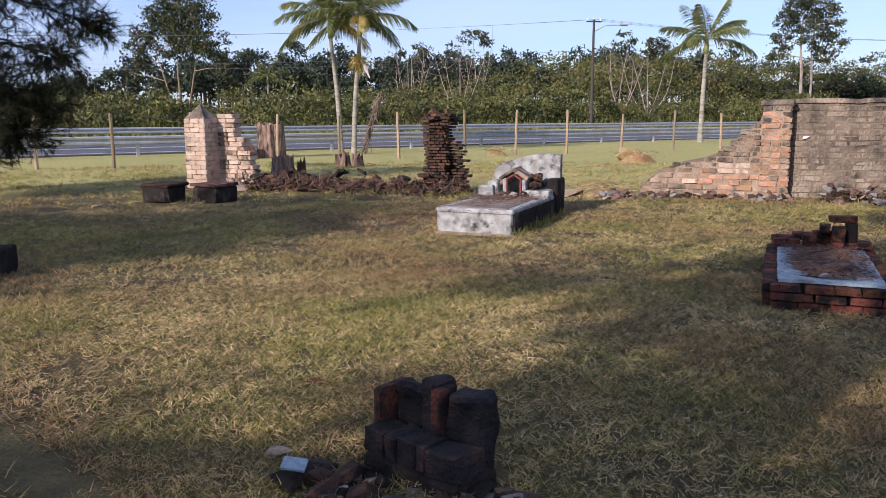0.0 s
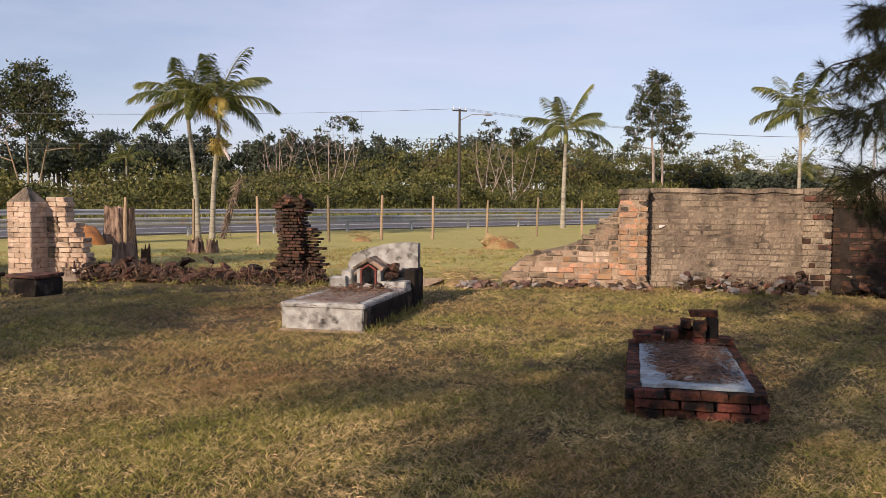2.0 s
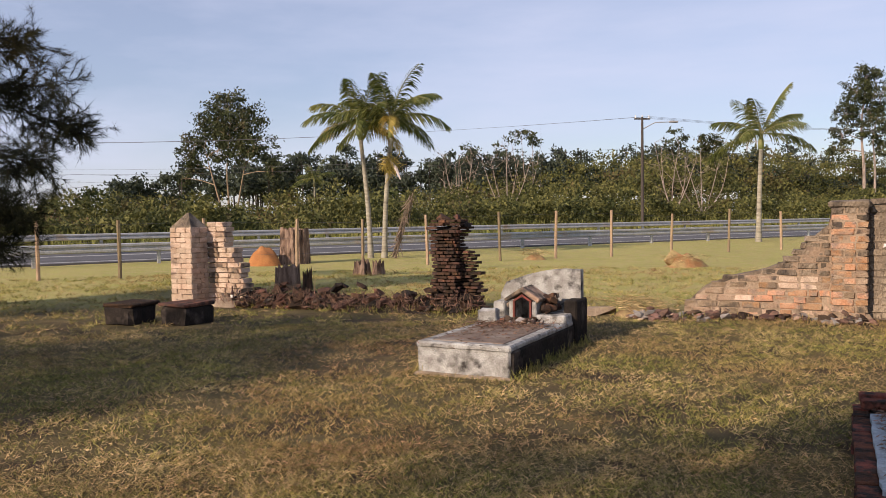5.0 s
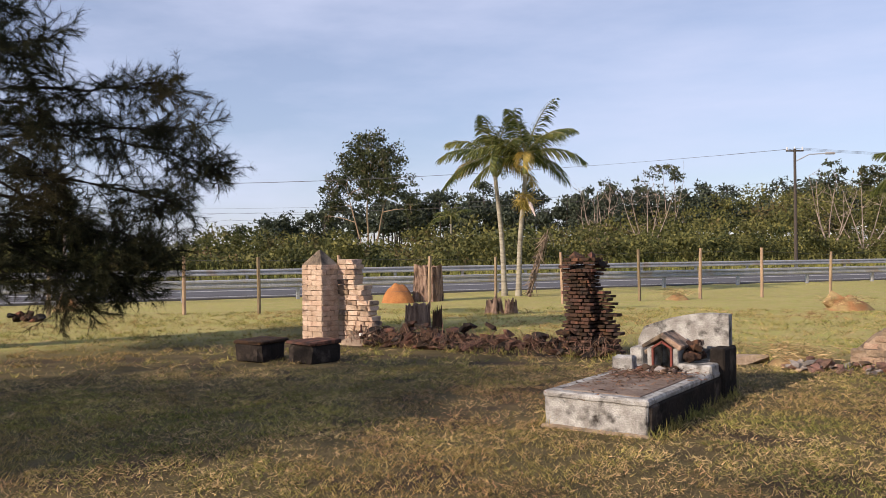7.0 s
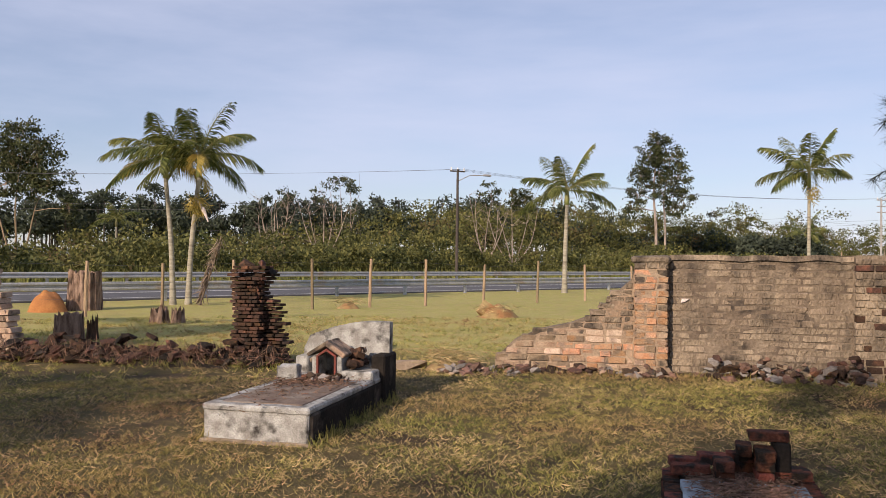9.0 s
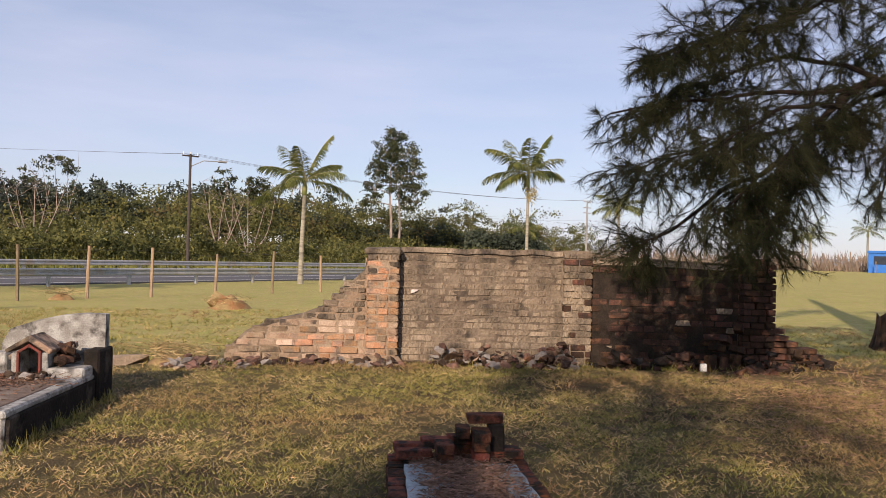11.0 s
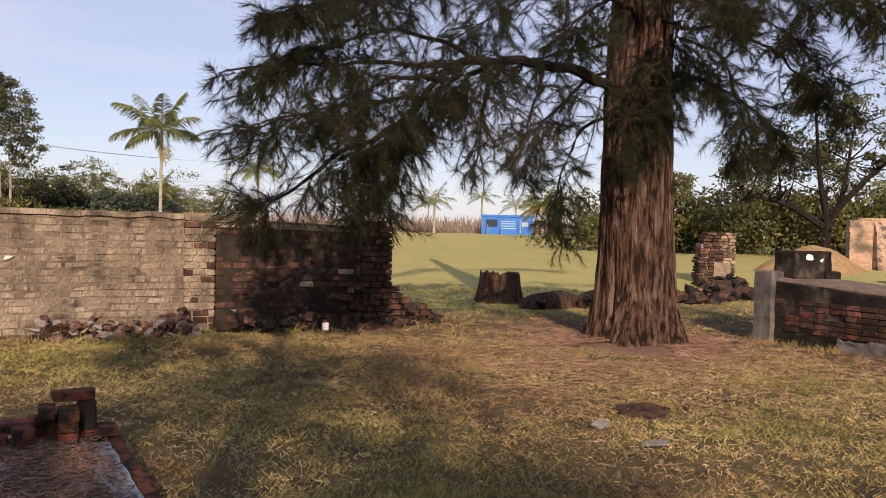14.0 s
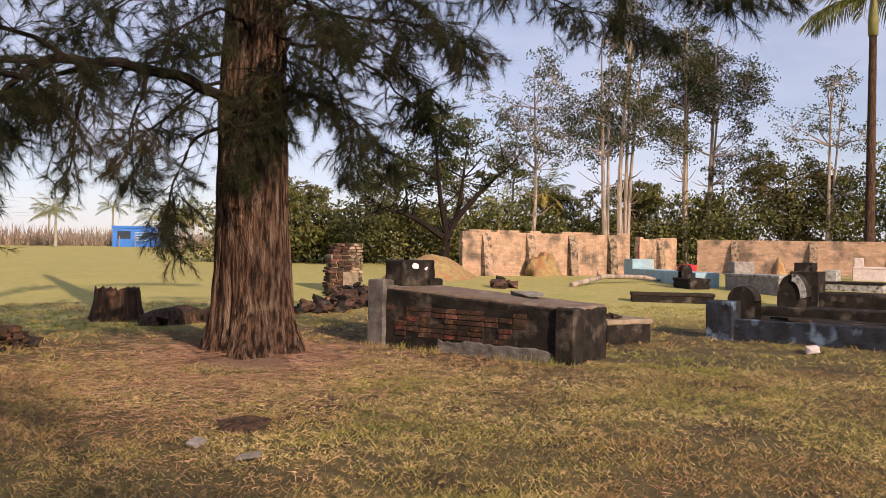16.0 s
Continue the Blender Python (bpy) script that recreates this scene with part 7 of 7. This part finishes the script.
t = thing("roadside_kiosk", (53.4, 81.6, 1.15), "bright blue roadside kiosk with white sign bars", "kiosk", rz=-33)
plank_box(t, "body", (-2.9, -1.0, 0), (2.9, 1.0, 2.05), M_BLUE, 0.02, 0)
plank_box(t, "roof", (-3.0, -1.1, 2.05), (3.0, 1.1, 2.3), M_BLUE, 0.02, 0)
plank_box(t, "window", (-2.4, -1.03, 0.9), (-1.1, -0.995, 1.75), M_NAVY, 0.01, 0)
for k in range(4):
    plank_box(t, "sign_bar", (-0.7, -1.03, 0.7 + 0.27 * k), (1.0 - 0.15 * (k % 2), -0.995, 0.82 + 0.27 * k), M_SKYBLUE, 0.005, 0)
plank_box(t, "sign_mark", (1.7, -1.03, 1.0), (2.4, -0.995, 1.5), M_SKYBLUE, 0.005, 0)
for x in (-2.2, -0.6, 1.5):
    b = Build()
    b.tube([(x, -2.2, -0.2), (x, -2.2, 1.9 if x > 1 else 1.2)], [0.05, 0.05], 6)
    solo("kiosk_post", b, M_POST, "pale timber post before the blue kiosk", "post", "posts before the kiosk", m=t.matrix_world.copy())
rr = random.Random(281)
for k in range(26):
    x, y = 20 + 2.6 * k + rr.uniform(-0.5, 0.5), 106 - 1.15 * k + rr.uniform(-0.5, 0.5)
    b = Build()
    b.tube([(0, 0, -0.3), (0, 0, rr.uniform(1.5, 2.4))], [0.07, 0.06], 6)
    solo("fence_post", b, M_POST, "weathered post in the fence at the field's end", "post", "posts at the field's end", m=pose(x, y, gz(x, y)))


# ---- grass ----
def grass():
    rng = np.random.default_rng(301)

    def scatter(n, r0, r1, a0, a1):
        a = rng.uniform(radians(a0), radians(a1), n)
        r = np.sqrt(rng.uniform(r0 * r0, r1 * r1, n))
        return np.cos(a) * r, 1.5 + np.sin(a) * r

    def clear(x, y):
        k = np.ones(len(x), bool)
        for x0, x1, y0, y1 in ((-3.97, -2.92, 9.6, 12.15), (0.02, 0.9, 6.78, 8.93), (-2.1, 6.6, 14.4, 15.0), (10.75, 12.0, 8.0, 11.8), (-11.2, -10.65, 13.65, 14.1), (-6.2, -5.4, 14.5, 14.95), (-1.5, -0.95, 2.9, 3.2), (16.1, 18.3, 2.8, 7.8)):
            k &= ~((x > x0) & (x < x1) & (y > y0) & (y < y1))
        k &= (x - 8.42) ** 2 + (y - 11.95) ** 2 > 0.4
        return k

    def patch(x, y, s, o):
        return np.array([noise.noise((a * s + o, b * s, 0.7)) for a, b in zip(x, y)])

    straw, green = [], []
    per = 12
    for n, r0, r1, ln, wd, a0, a1 in ((35000, 1.2, 6.5, 0.044, 0.0027, 2, 160), (33000, 6.5, 13.0, 0.047, 0.0034, 2, 160), (11500, 13.0, 25.0, 0.085, 0.0056, 0, 160), (5000, 1.2, 13.0, 0.06, 0.0038, 160, 362)):
        x, y = scatter(n, r0, r1, a0, a1)
        pn = patch(x, y, 0.55, 0) + 0.6 * patch(x, y, 2.2, 5)
        keep = pn + rng.uniform(-0.35, 0.75, n) > -0.35
        x, y, pn = x[keep], y[keep], pn[keep]
        n = len(x)
        z = np.array([gz(a, b) for a, b in zip(x, y)])
        spread = rng.uniform(0.010, 0.042, n) * (1 + 0.6 * (r0 > 5) + 0.8 * (r0 > 10))
        tuft = rng.uniform(0.7, 1.35, n)
        x, y = [np.repeat(q, per) + rng.normal(size=per * n) * np.repeat(spread, per) for q in (x, y)]
        pn, z, tuft = np.repeat(pn, per), np.repeat(z, per), np.repeat(tuft, per)
        k = clear(x, y)
        x, y, pn, z, tuft = x[k], y[k], pn[k], z[k], tuft[k]
        far = (y > 15.3).astype(float) * 0.5 + (x < -12) * 0.4
        m = len(x)
        is_green = rng.uniform(-0.75, 0.75, m) < pn - (0.16 if r0 < 5 else 0.04) + far * 0.6
        up = np.where(is_green, rng.uniform(0.4, 1.5, m), rng.uniform(-0.05, 0.4, m) + (rng.random(m) < 0.5) * rng.uniform(0.2, 1.0, m))
        D = np.stack([rng.normal(size=m), rng.normal(size=m), up], 1)
        D[:, :2] /= np.linalg.norm(D[:, :2], axis=1, keepdims=True)
        P = np.stack([x, y, z + np.where(is_green, 0, rng.uniform(0, 0.03, m))], 1)
        v = flakes(P, D, ln * tuft, wd, rng).reshape(-1, 3, 3)
        straw.append(v[~is_green])
        green.append(v[is_green])
    for parts, mt, lab in ((straw, M_STRAW, "dry straw-coloured grass clippings over the ground"), (green, M_GREEN, "short green and yellow grass blades")):
        solo("grass", leaf_mesh("grass", np.concatenate(parts).reshape(-1, 3), mt), None, lab, "grass", kind="stuff")


grass()


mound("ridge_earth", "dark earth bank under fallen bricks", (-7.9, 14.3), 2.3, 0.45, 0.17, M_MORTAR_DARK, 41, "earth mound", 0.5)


def ridge_weeds():
    rng = np.random.default_rng(305)
    n = 1100
    u = rng.uniform(0, 1, n)
    P = np.stack([-10.0 + 4.7 * u, 13.75 + 0.55 * u + rng.normal(size=n) * 0.22, 0.05 + rng.uniform(0, 0.22, n)], 1)
    D = rng.normal(size=(n, 3)) * 0.7 + np.array([0, 0, 0.7])
    solo("dry_weeds", leaf_mesh("dry_weeds", flakes(P, D, 0.2, 0.006, rng), M_LITTER), None, "dry brown weeds tangled over a rubble ridge", "weeds", kind="stuff")


ridge_weeds()


def tall_weeds():
    rng = np.random.default_rng(303)
    rr = random.Random(303)
    P, D = [], []
    for _ in range(420):
        u = rr.random()
        c = rr.choice(((-9.8 + 4.2 * u, 13.75 + 0.5 * u), (-9.8 + 4.2 * u, 14.4 + 0.5 * u), (-2.4 + 8.6 * u, 14.15), (-3.98, 9.6 + 2.5 * u), (-2.9, 9.6 + 2.5 * u), (-6.6 + 1.4 * u, 14.3), (10.65, 8 + 3.8 * u), (9.5 + 3 * u, 17)))
        k = rr.randrange(6, 16)
        s = rr.uniform(0.5, 1.0)
        P.append(np.array([c[0], c[1], gz(*c)]) + rng.normal(size=(k, 3)) * np.array([0.05, 0.05, 0]))
        D.append(rng.normal(size=(k, 3)) * 0.35 + np.array([0, 0, s]))
    P, D = np.concatenate(P), np.concatenate(D)
    solo("weeds", leaf_mesh("weeds", flakes(P, D, 0.13, 0.004, rng), M_GREEN), None, "tufts of tall grass along wall and tomb feet", "weeds", kind="stuff")


tall_weeds()


def fallen_needles():
    rng = np.random.default_rng(306)
    n = 26000
    a = rng.uniform(0, math.tau, n)
    r = 0.6 + np.abs(rng.normal(size=n)) * 2.1
    x, y = 8.0 + np.cos(a) * r * 1.25 - 0.5, 11.2 + np.sin(a) * r
    P = np.stack([x, y, [gz(p, q) + 0.10 * max(0.0, 1 - ((p - 8.42) / 1.9) ** 2 - ((q - 11.9) / 1.7) ** 2) ** 1.2 + 0.006 for p, q in zip(x, y)]], 1)
    P[:, 2] += rng.uniform(0, 0.025, n)
    D = rng.normal(size=(n, 3)) * np.array([1, 1, 0.12])
    solo("fallen_needles", leaf_mesh("fallen_needles", flakes(P, D, 0.16, 0.0028, rng), M_NEEDLEFALL), None, "pinkish brown fallen needles under the she-oak", "leaf litter", kind="stuff")


fallen_needles()
